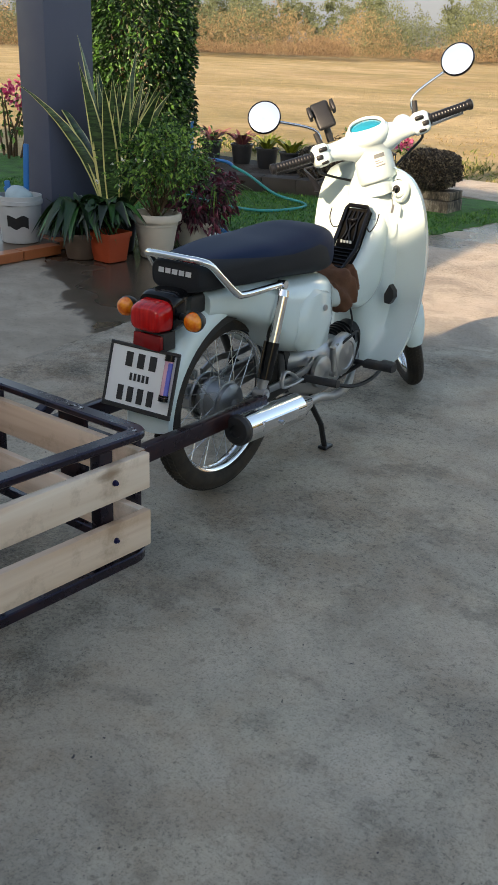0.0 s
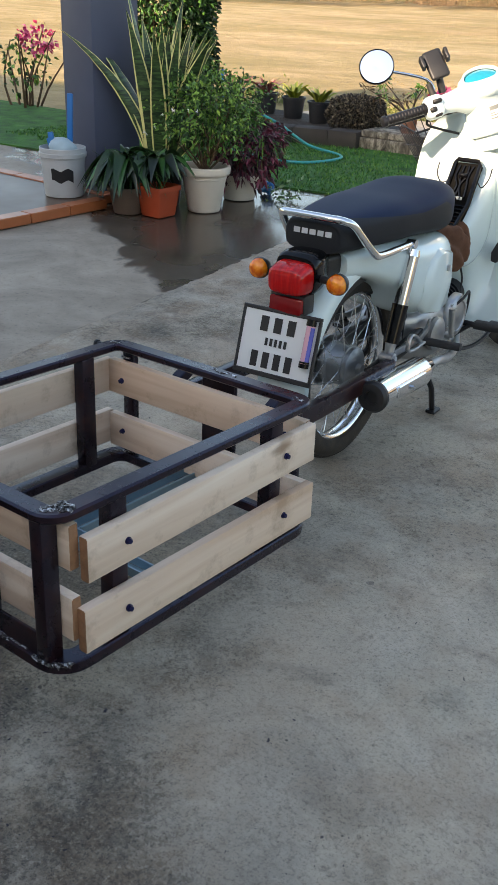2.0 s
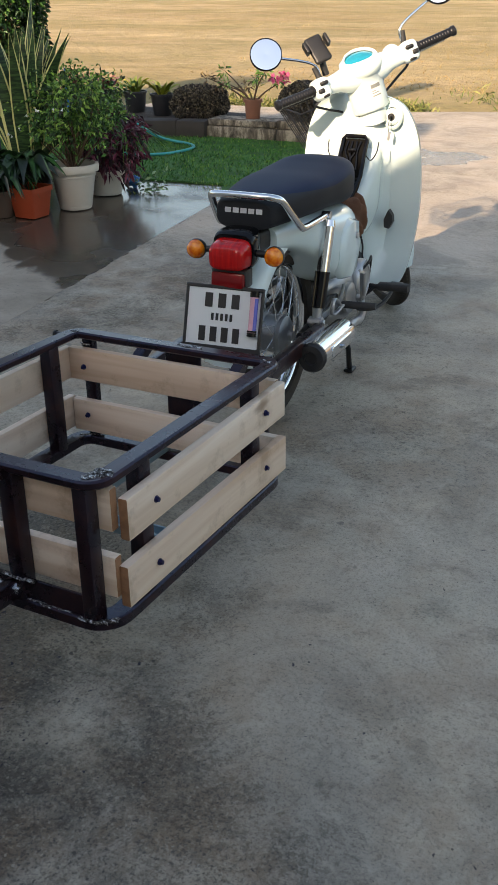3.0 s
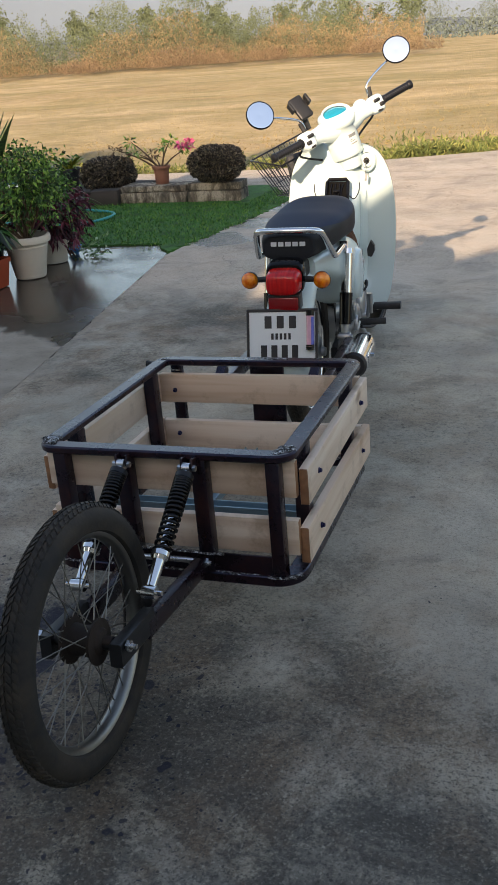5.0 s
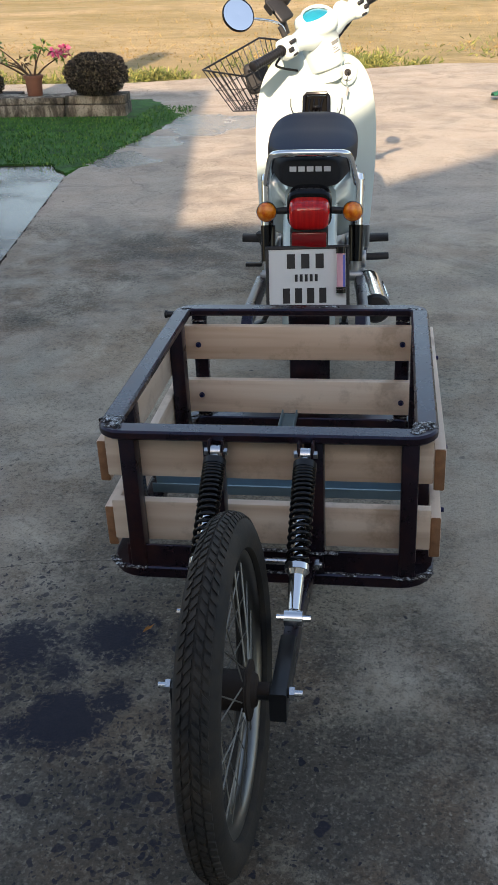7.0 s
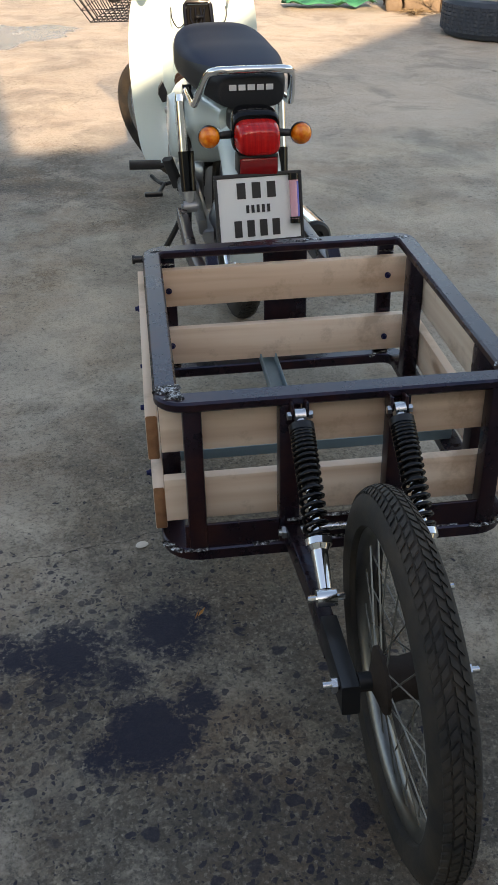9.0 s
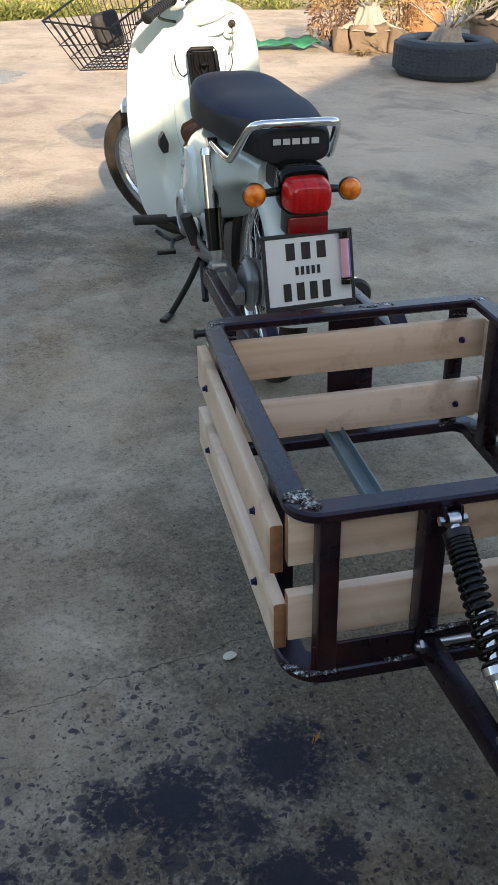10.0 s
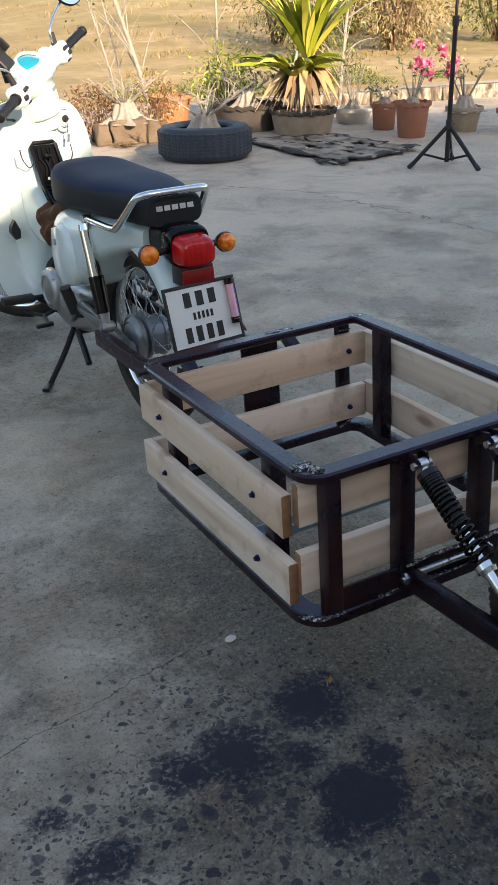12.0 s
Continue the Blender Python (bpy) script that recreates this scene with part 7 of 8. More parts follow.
clipped_bush(-3.68, 7.58, 0.165, 0.235, 0.325, 1, "dark bronze clipped round bush on the concrete planter")
clipped_bush(-4.88, 7.72, 0.07, 0.245, 0.335, 2, "dark bronze clipped round bush by the border stones")
ad = thing("desert_rose", pose(-4.25, 7.58, 0.158), "desert rose in a small terracotta pot", "potted plant")
round_pot("pot", ad, 0.075, 0.06, 0.17, TERRA)
tips = [(-0.47, 0.0, 0.33), (-0.33, 0.08, 0.39), (-0.22, -0.08, 0.30), (-0.12, 0.1, 0.26), (0.04, 0.0, 0.36), (0.10, 0.05, 0.40), (-0.38, 0.04, 0.28), (0.22, 0.08, 0.30)]
branches(ad, (0, 0, 0.12), tips, 0.011, BARK_DARK)
for i, t in enumerate(tips):
    crown("leaves", ad, t, (0.05, 0.05, 0.04), 22, 0.055, 0.018, GREEN if i % 3 else RUST_BRUSH, 0.1, 0.9, seed=i)
for p in ((0.20, 0.05, 0.35), (0.29, 0.03, 0.38), (0.27, 0.09, 0.34)):
    crown("flower", ad, p, (0.035, 0.035, 0.025), 18, 0.04, 0.035, FLOWER, 0.2, 0.7, seed=3)
for i, (x, y, m, lab) in enumerate(((-6.62, 8.02, PINK_LEAF, "pink"), (-6.16, 7.98, PINK_LEAF, "pink"), (-5.76, 7.90, YELLOW_LEAF, "yellow-green"), (-5.38, 7.80, YELLOW_LEAF, "yellow-green"))):
    b = thing("bromeliad_pot", pose(x, y + 0.04, 0.10), lab + " strap-leaved plant in a black pot on the border", "potted plant", "black pots on the border")
    round_pot("pot", b, 0.115, 0.085, 0.20, POT_BLACK, 0.01, 0.02)
    blades("leaves", b, (0, 0, 0.16), 34, 0.30, 0.032, m, 0.55, 0.45, 0.95, 5, seed=20 + i)

# grass on the lawn
n = 24000
gx, gy = rl.uniform(-7.2, -2.9, n), rl.uniform(5.2, 8.0, n)
rag = np.array([noise.noise((a * 2.2, b * 2.2, 6)) * 0.14 + noise.noise((a * 9, b * 9, 2)) * 0.08 for a, b in zip(gx, gy)])
keep = (gx < -3.17 + (gy - 5.2) * 0.11 + rag) & (gy > 5.42 - (gx + 3.3) * 0.02 + rag * 0.6) & ~((gy > 7.35) & (gx < -3.3))
gx, gy = gx[keep], gy[keep]
P = np.stack([gx, gy, np.full(len(gx), 0.004)], 1)
D = np.stack([rl.normal(0, 0.5, len(gx)), rl.normal(0, 0.5, len(gx)), np.ones(len(gx))], 1)
gr = new("grass", leaf_mesh("grass", P, D, 0.026, 0.008, BLADE, 0.1, 0.1))
tagged(gr, "short green lawn grass", "grass", kind="stuff")

# ---------------- plants along the far side of the yard ----------------
TYRE_BLUE = simple("blue_black_rubber", srgb("#2a3440"), 0.65, 0, 0.3, 12, 0.002)
tp = thing("tyre_planter", pose(1.115, 6.96, 0) @ Matrix.Scale(1.05, 4), "old truck tyre used as a planter on the concrete", "tyre planter")
bm = bmesh.new()
prof = [(0.235, 0.017), (0.283, 0.000), (0.338, 0.010), (0.363, 0.043), (0.369, 0.065), (0.369, 0.195), (0.363, 0.216), (0.338, 0.248), (0.283, 0.259), (0.235, 0.243), (0.224, 0.224), (0.283, 0.207), (0.314, 0.129), (0.283, 0.043)]
lathe(bm, prof, 80, closed=True)
part("casing", bm, TYRE_BLUE, tp, "worn black rubber", True, 40)
for z in (0.057, 0.083, 0.109, 0.134, 0.161, 0.187, 0.212):
    bm = bmesh.new()
    lathe(bm, [(0.363, z - 0.0108), (0.377, z - 0.0092), (0.377, z + 0.0092), (0.363, z + 0.0108)], 120)
    for v in bm.verts:
        a = math.atan2(v.co.y, v.co.x)
        if int((a + math.pi) * 120 / (2 * math.pi) + 0.5) % 3 == 0 and math.hypot(v.co.x, v.co.y) > 0.372:
            v.co.x, v.co.y = v.co.x * 0.972, v.co.y * 0.972
    part("tread_rib", bm, TYRE_BLUE, tp, "", False)
bm = bmesh.new()
lathe(bm, [(0.0, 0.172), (0.157, 0.177), (0.298, 0.165)], 32)
part("soil", bm, SOIL, tp, "", True)


def desert_rose(x, y, z, s, label, seed, flowers=0, leaves=0, rise=1.0):
    """A swollen root base with bare twigs."""
    rg2 = random.Random(seed)
    b = thing("desert_rose", pose(x, y, z), label, "desert rose")
    bm2 = bmesh.new()
    rows2 = []
    for z2, r2 in ((0.0, 0.25), (0.02, 0.20), (0.045, 0.155), (0.08, 0.12), (0.12, 0.10), (0.17, 0.088), (0.205, 0.075), (0.215, 0.04)):
        rows2.append([Vector((s * r2 * (1 + 0.22 * math.sin(9 * a + seed) * max(0, 1 - z2 * 4) + 0.14 * math.sin(4 * a + 2 * seed) + 0.16 * noise.noise((math.cos(a) * 2, math.sin(a) * 2, z2 * 8 + seed))) * math.cos(a), s * r2 * (1 + 0.22 * math.sin(9 * a + seed) * max(0, 1 - z2 * 4) + 0.14 * math.sin(4 * a + 2 * seed)) * math.sin(a), s * z2)) for a in [2 * math.pi * k / 48 for k in range(48)]])
    loft(bm2, rows2)
    part("caudex", bm2, BARK, b, "swollen grey trunk base", True, 70)
    bm2 = bmesh.new()
    ends = []
    for i in range(14):
        a = rg2.uniform(0, 2 * math.pi)
        p0 = Vector((math.cos(a) * 0.05 * s, math.sin(a) * 0.05 * s, 0.17 * s))
        p1 = p0 + Vector((math.cos(a) * 0.18, math.sin(a) * 0.18, 0.13 * rise)) * s * rg2.uniform(0.7, 1.2)
        p2 = p1 + Vector((math.cos(a + rg2.uniform(-1, 1)) * 0.17, math.sin(a + rg2.uniform(-1, 1)) * 0.17, 0.10 * rise)) * s * rg2.uniform(0.6, 1.3)
        q = spline([p0, p1, p2], 4)
        tube(bm2, q, [0.008 * s * (1 - 0.7 * k / (len(q) - 1)) for k in range(len(q))], 6)
        ends.append(p2)
        for _ in range(2):
            p3 = p1 + Vector((rg2.uniform(-1, 1), rg2.uniform(-1, 1), rg2.uniform(0.2, 1))) * 0.14 * s
            q = spline([p1, (p1 + p3) / 2 + Vector((0, 0, 0.02)), p3], 3)
            tube(bm2, q, [0.0042 * s * (1 - 0.6 * k / (len(q) - 1)) for k in range(len(q))], 5)
            ends.append(p3)
    part("branching", bm2, BARK, b, "bare grey branches", True, 80)
    if leaves:
        P2 = np.array([e for e in ends for _ in range(leaves)])
        o2 = new("leaves", leaf_mesh("leaves", P2 + rl.normal(size=P2.shape) * 0.02, rl.normal(size=P2.shape) + (0, 0, 0.5), 0.05, 0.018, OLIVE, 0.2, 0.1))
        o2.parent = b
    if flowers:
        for e in ends[:flowers]:
            P2 = np.array([e] * 16)
            o2 = new("flower", leaf_mesh("flower", P2 + rl.normal(size=P2.shape) * 0.012, rl.normal(size=P2.shape) + (0, 0, 0.6), 0.045, 0.038, FLOWER))
            o2.parent = b
    return b


desert_rose(1.115, 6.96, 0.165, 0.98, "bare desert rose with a swollen trunk in the tyre", 2)


def pot_thing(x, y, rt, rb, h, mat, label, scallop=0, name="flower_pot"):
    b = thing(name, pose(x, y, 0), label, "flower pot")
    round_pot("pot", b, rt, rb, h, mat, 0.02, 0.04, scallop)
    return b


pot_thing(2.58, 7.76, 0.315, 0.27, 0.225, CLAY, "wide weathered clay planter with a scalloped rim", 18)
pot_thing(2.28, 8.34, 0.345, 0.28, 0.25, simple("dark_clay", srgb("#4a4542"), 0.85, 0, 0.3, 6, 0.002), "wide dark clay planter with a scalloped rim", 18)
pot_thing(3.38, 8.06, 0.195, 0.15, 0.155, simple("silver_glaze", srgb("#b4b0a6"), 0.4, 0.2, 0.2, 6), "silvery glazed bowl planter")
pot_thing(3.22, 6.87, 0.158, 0.122, 0.315, TERRA, "tall terracotta pot with a scalloped rim", 14)
pot_thing(3.335, 7.46, 0.122, 0.10, 0.25, TERRA, "smaller terracotta pot with a scalloped rim", 14)
pot_thing(3.85, 6.88, 0.165, 0.12, 0.225, CLAY, "brown clay pot with a scalloped rim", 14)
pot_thing(4.17, 6.52, 0.17, 0.13, 0.21, TERRA, "brown clay pot near the end of the row", 14)
# the bowl's paler terracotta copy has sunlight put into its colour
pot_thing(1.80, 9.15, 0.225, 0.17, 0.30, simple("sunlit_terracotta", srgb("#a0714e"), 0.85, 0, 0.2, 8, 0.001), "large terracotta bowl pot with a scalloped rim", 16)
desert_rose(3.22, 6.87, 0.25, 0.50, "desert rose with pink flowers in a terracotta pot", 5, 9, 3, 3.8)
desert_rose(3.335, 7.46, 0.20, 0.48, "small bare desert rose in a terracotta pot", 8, 0, 2)
desert_rose(3.85, 6.88, 0.18, 0.68, "desert rose with pink flowers in a clay pot", 9, 8, 3, 2.6)
desert_rose(3.38, 8.06, 0.125, 0.50, "desert rose in a silvery bowl", 12, 0, 3, 4.2)
desert_rose(2.28, 8.34, 0.20, 0.80, "bare desert rose in a dark planter", 14, 0, 1)

# strap-leaved plant in the clay planter
dr = thing("dracaena", pose(2.60, 7.80, 0.18), "large yellow-green strap-leaved plant with dry lower leaves", "dracaena")
branches(dr, (0, 0, 0), [(-0.08, 0, 0.36), (0.10, 0.04, 0.48), (0.0, 0.08, 0.60)], 0.036, BARK)
blades("leaves", dr, (-0.065, 0, 0.27), 90, 0.66, 0.066, YELLOW_LEAF, 0.85, 0.62, 0.95, 8, seed=31)
blades("leaves", dr, (0.08, 0.04, 0.46), 90, 0.84, 0.068, YELLOW_LEAF, 0.55, 0.36, 1.10, 8, seed=32)
blades("dry_leaves", dr, (0.04, 0.0, 0.40), 44, 0.42, 0.085, DRY_PALE, 0.60, 1.55, 0.75, 8, seed=33, label="pale dry hanging leaves")
blades("dry_leaves", dr, (-0.02, -0.02, 0.34), 34, 0.40, 0.070, RUST_BRUSH, 0.5, 1.5, 0.70, 8, seed=34, label="brown dry hanging leaves")
b = thing("leafy_shrub", pose(2.34, 8.86, 0.0), "small yellow-green leafy shrub behind the dark planter", "shrub")
branches(b, (0, 0, 0), [(rl.uniform(-0.24, 0.24), rl.uniform(-0.2, 0.2), rl.uniform(0.4, 0.8)) for _ in range(12)], 0.010, BARK_DARK)
crown("leaves", b, (0, 0, 0.46), (0.36, 0.22, 0.30), 1100, 0.06, 0.020, leaf_material("light_shrub_leaf", "#4a5a18", "#78862e", "#b0ae58"), 0.25, 0.6, 0.3, 0.8, seed=71)

# stone trough with a dead shrub
st = thing("stone_trough", pose(0.88, 8.20, 0, 0, 0, -12), "broken stone trough with a bare desert rose and dry grass", "trough")
STONE = simple("rough_stone", srgb("#6c5d4d"), 0.95, 0, 0.5, 9, 0.012)
for k, (x, w, h) in enumerate(((-0.21, 0.12, 0.20), (0.03, 0.34, 0.215), (0.275, 0.15, 0.19))):
    bm = bmesh.new()
    box(bm, (w, 0.28, h), pose(x, 0.0, h / 2, 0, 2 * k - 2, 3 * k), 0.02, 2)
    bmesh.ops.subdivide_edges(bm, edges=bm.edges[:], cuts=3, use_grid_fill=True)
    for v in bm.verts:
        v.co += Vector((noise.noise(v.co * 9), noise.noise(v.co * 8 + Vector((5, 0, 0))), noise.noise(v.co * 7 + Vector((0, 5, 0))))) * 0.03
    part("stone", bm, STONE, st, "", True, 30)
desert_rose(0.92, 8.24, 0.18, 0.95, "bare grey desert rose in the stone trough", 17, 0, 0)
b = thing("dry_shrub", pose(0.66, 8.42, 0.0), "dry rust-brown shrub beside the trough", "shrub")
crown("leaves", b, (0, 0, 0.28), (0.26, 0.23, 0.25), 900, 0.05, 0.017, leaf_material("rust_leaf", "#4c3325", "#75543a", "#9c7d58", 0.8), 0.3, 0.6, seed=9)
branches(b, (0, 0, 0), [(math.cos(k) * 0.16, math.sin(k) * 0.16, 0.41) for k in range(8)], 0.007, BARK_DARK)
b = thing("dry_shrub", pose(1.38, 8.60, 0.0), "straw-coloured dry shrub behind the tyre", "shrub")
crown("leaves", b, (0, 0, 0.30), (0.28, 0.23, 0.27), 800, 0.05, 0.015, DRY, 0.3, 0.6, seed=10)
branches(b, (0, 0, 0), [(math.cos(k) * 0.2, math.sin(k) * 0.18, 0.45) for k in range(8)], 0.007, BARK_DARK)
b = thing("dry_grass", pose(0.80, 7.96, 0.0), "straw tuft before the trough", "grass", kind="stuff")
blades("tuft", b, (0, 0, 0), 120, 0.20, 0.008, REED, 0.9, 0.5, 0.6, 4, seed=41)

# stump, poles and thin leaning trunks
b = thing("tree_stump", pose(2.62, 9.55, 0), "pale weathered tree stump", "stump")
bm = bmesh.new()
rows = []
for z, r in ((0, 0.22), (0.16, 0.18), (0.33, 0.165), (0.47, 0.17), (0.50, 0.14)):
    rows.append([Vector((r * (1 + 0.14 * noise.noise((math.cos(a) * 3, math.sin(a) * 3, z))) * math.cos(a), r * (1 + 0.14 * noise.noise((math.cos(a) * 3, math.sin(a) * 3, z + 3))) * math.sin(a), z)) for a in [2 * math.pi * k / 28 for k in range(28)]])
loft(bm, rows)
part("trunk", bm, BARK, b, "", True, 60)
for i, (x, y, tx, ty, h, r) in enumerate(((1.57, 9.04, -0.61, 0.16, 2.12, 0.028), (1.29, 9.20, -0.37, 0.24, 1.79, 0.015), (1.43, 9.39, -0.24, 0.24, 1.78, 0.011), (2.28, 8.99, 0.05, 0.04, 1.94, 0.018), (3.47, 8.47, 0.20, 0.08, 1.61, 0.024))):
    b = thing("thin_trunk", pose(x, y, 0), "thin pale leaning tree trunk with bare twigs", "tree", "thin bare trunks")
    bm = bmesh.new()
    q = spline([(0, 0, 0), (tx * 0.35, ty * 0.3, h * 0.4), (tx, ty, h)], 6)
    tube(bm, q, [r * (1 - 0.5 * k / (len(q) - 1)) for k in range(len(q))], 8)
    for k in range(16):
        p0 = q[min(len(q) - 1, 4 + k % 8)]
        p1 = p0 + Vector((rl.uniform(-0.5, 0.5), rl.uniform(-0.3, 0.3), rl.uniform(0.1, 0.6)))
        tube(bm, spline([p0, (p0 + p1) / 2 + Vector((0, 0, 0.05)), p1], 3), [r * 0.3, r * 0.3, r * 0.25, r * 0.2, r * 0.2, r * 0.15, r * 0.12][:7], 5)
    part("trunk", bm, BARK, b, "", True, 80)
    ob = new("leaves", leaf_mesh("leaves", np.array([(tx * 0.7, ty, h * 0.7)]) + rl.normal(size=(45, 3)) * (0.22, 0.18, 0.25), rl.normal(size=(45, 3)), 0.045, 0.018, WEED if i % 2 else DRY))
    ob.parent = b

# torn black sheet on the ground
mt = bmesh.new()
SHEET = Nodes("dusty_black_sheet", 0.8)
_v = SHEET.coords()
SHEET.color(SHEET.ramp(SHEET.noise(_v, 4.5, 7, 0.68), [(0.34, srgb("#2a2521")), (0.42, srgb("#6b6055")), (0.58, srgb("#9f9281"))]))
SHEET.bump(SHEET.noise(_v, 18, 6), 0.02)
SHEET = SHEET.mat
nx, ny = 26, 26
c00, c10, c11, c01 = Vector((1.72, 5.92, 0)), Vector((2.74, 6.12, 0)), Vector((2.70, 7.36, 0)), Vector((1.80, 7.62, 0))
grid = []
for i in range(nx):
    row = []
    for j in range(ny):
        u, v = i / (nx - 1), j / (ny - 1)
        p = (c00 * (1 - u) + c10 * u) * (1 - v) + (c01 * (1 - u) + c11 * u) * v
        p += Vector((0.08 * noise.noise((u * 6, v * 6, 2)), 0.08 * noise.noise((u * 6, v * 6, 9)), 0))
        h = 0.018 + 0.03 * max(0, noise.noise((u * 7, v * 9, 4))) + 0.05 * max(0, u - 0.8) * 5 * max(0, 0.5 - v)
        row.append(mt.verts.new((p.x, p.y, h)))
    grid.append(row)
for i in range(nx - 1):
    for j in range(ny - 1):
        if noise.noise((i * 0.35, j * 0.30, 7)) > -0.30:
            fc = mt.faces.new((grid[i][j], grid[i + 1][j], grid[i + 1][j + 1], grid[i][j + 1]))
            edge = min(i, j, nx - 2 - i, ny - 2 - j) + 2.2 * noise.noise((i * 0.5, j * 0.5, 1))
            tear = noise.noise((i * 0.35, j * 0.30, 7)) < -0.24
            fc.material_index = 1 if edge < 0.7 or tear else 0
bmesh.ops.delete(mt, geom=[v for v in mt.verts if not v.link_faces], context="VERTS")
sh = part("torn_sheet", mt, [SHEET, simple("black_sheet_underside", (0.012, 0.011, 0.011), 0.7, 0, 0.3, 20)], None, "", True, 60)
sol = sh.modifiers.new("thickness", "SOLIDIFY")
sol.thickness = 0.006
tagged(sh, "torn dusty black sheet lying on the concrete", "sheet")

# black tripod stand
tpd = thing("tripod_stand", pose(2.42, 5.40, 0, 0, 0, 12), "black tubular tripod stand on the concrete", "tripod stand")
bm = bmesh.new()
cyl(bm, (0, 0, 0.035), (0, 0, 1.05), 0.018, seg=14)
cyl(bm, (0, 0, 1.05), (0, 0, 1.95), 0.012, seg=14)
part("pole", bm, BLACK, tpd, "", True)
for z in (0.31, 1.03):
    bm = bmesh.new()
    cyl(bm, (0, 0, z - 0.035), (0, 0, z + 0.035), 0.026, seg=14)
    cyl(bm, (0.02, 0, z), (0.06, 0, z), 0.009, seg=10)
    part("collar", bm, PLASTIC, tpd, "", True)
for k in range(3):
    a = radians(30 + 120 * k)
    d = Vector((math.cos(a), math.sin(a), 0))
    bm = bmesh.new()
    tube(bm, [d * 0.02 + Vector((0, 0, 0.29)), d * 0.295 + Vector((0, 0, 0.014))], 1.0, section=rbox(0.022, 0.03, 0.005, 2), up=(0, 0, 1))
    leg = part("leg", bm, BLACK, tpd, "", True)
    bm = bmesh.new()
    cyl(bm, d * 0.272 + Vector((0, 0, 0.038)), d * 0.308 + Vector((0, 0, 0.006)), 0.018, seg=12)
    part("rubber_foot", bm, RUBBER, leg, "", True)
    bm = bmesh.new()
    tube(bm, [Vector((0, 0, 0.05)), d * 0.20 + Vector((0, 0, 0.105))], 1.0, section=rbox(0.016, 0.018, 0.003, 2), up=(0, 0, 1))
    part("strut", bm, BLACK, tpd, "", True)

# green net beyond the driveway
bm = bmesh.new()
nx, ny = 18, 8
grid = [[bm.verts.new((-0.28 + 0.80 * i / (nx - 1), 8.2 + 0.3 * j / (ny - 1), 0.02 + 0.07 * max(0, noise.noise((i * 0.35, j * 0.5, 3)) + 0.5))) for j in range(ny)] for i in range(nx)]
for i in range(nx - 1):
    for j in range(ny - 1):
        bm.faces.new((grid[i][j], grid[i + 1][j], grid[i + 1][j + 1], grid[i][j + 1]))
net = part("green_net", bm, simple("green_net_cloth", srgb("#236e50"), 0.7, 0, 0.2, 40), None, "", True, 80)
net.modifiers.new("thickness", "SOLIDIFY").thickness = 0.004
tagged(net, "crumpled green shade net on the verge", "net")

# low kerb behind the pots
kb = thing("kerb", pose(0, 0, 0), "low grey concrete kerb behind the pots", "kerb", kind="structure")
for k in range(10):
    bm = bmesh.new()
    box(bm, (0.98, 0.16, 0.22), pose(2.95 + k, 9.45 - 0.10 * k, 0.05, 0, 0, -6), 0.012, 2)
    part("kerb_stone", bm, PLANTER_C, kb, "", True)

# ---------------- verge, far reeds and trees ----------------
n = 26000
t = rl.uniform(0, 1, n)
ex_, ey_ = np.interp(t, [0, 0.25, 0.5, 0.62, 1.0], [-9.0, -3.9, -1.46, -0.62, 8.0]), np.interp(t, [0, 0.25, 0.5, 0.62, 1.0], [9.7, 9.75, 10.9, 11.4, 11.9])
off = np.abs(rl.normal(0, 0.55, n))
dens = np.array([noise.noise((a * 0.9, b * 0.9, 2)) for a, b in zip(ex_, ey_ + off)])
keep = dens > 0.05
P = np.stack([ex_ + rl.normal(0, 0.1, n), ey_ + 0.05 + off, np.full(n, -0.06)], 1)[keep]
hgt = 0.05 + 0.55 * np.clip(dens[keep], 0, 1)
D = np.stack([rl.normal(0, 0.35, len(P)), rl.normal(0, 0.35, len(P)), np.ones(len(P))], 1)
lift = rl.uniform(0, 1, len(P))
P[:, 2] += hgt * 0.75 * lift
D += rl.normal(size=P.shape) * 0.8
me = leaf_mesh("verge_weeds", P, D, 0.10, 0.016, WEED, 0.1, 0.15)
vg = new("verge_weeds", me)
tagged(vg, "dry yellow-green weeds along the driveway's edge", "weeds", kind="stuff")
# stubble on the field
n = 36000
r_ = 9 + 50 * rl.uniform(0, 1, n) ** 1.5
a_ = rl.uniform(-1.15, 0.9, n)
P = np.stack([r_ * np.sin(a_), 4 + r_ * np.cos(a_), np.full(n, -0.06)], 1)
dens = np.array([noise.noise((x * 0.12, y * 0.35, 1)) + 0.5 * noise.noise((x * 0.6, y * 0.9, 4)) for x, y, _ in P])
keep = (P[:, 1] > 12.4 + 0.02 * P[:, 0]) & (dens > -0.15) & (a_ < 0.12)
P = P[keep]
D = np.stack([rl.normal(0, 0.9, len(P)), rl.normal(0, 0.9, len(P)), np.ones(len(P))], 1)
stb = new("stubble", leaf_mesh("stubble", P, D, 0.07, 0.010, STRAW, 0.1, 0.2))
tagged(stb, "short dry straw stubble over the field", "stubble", kind="stuff")

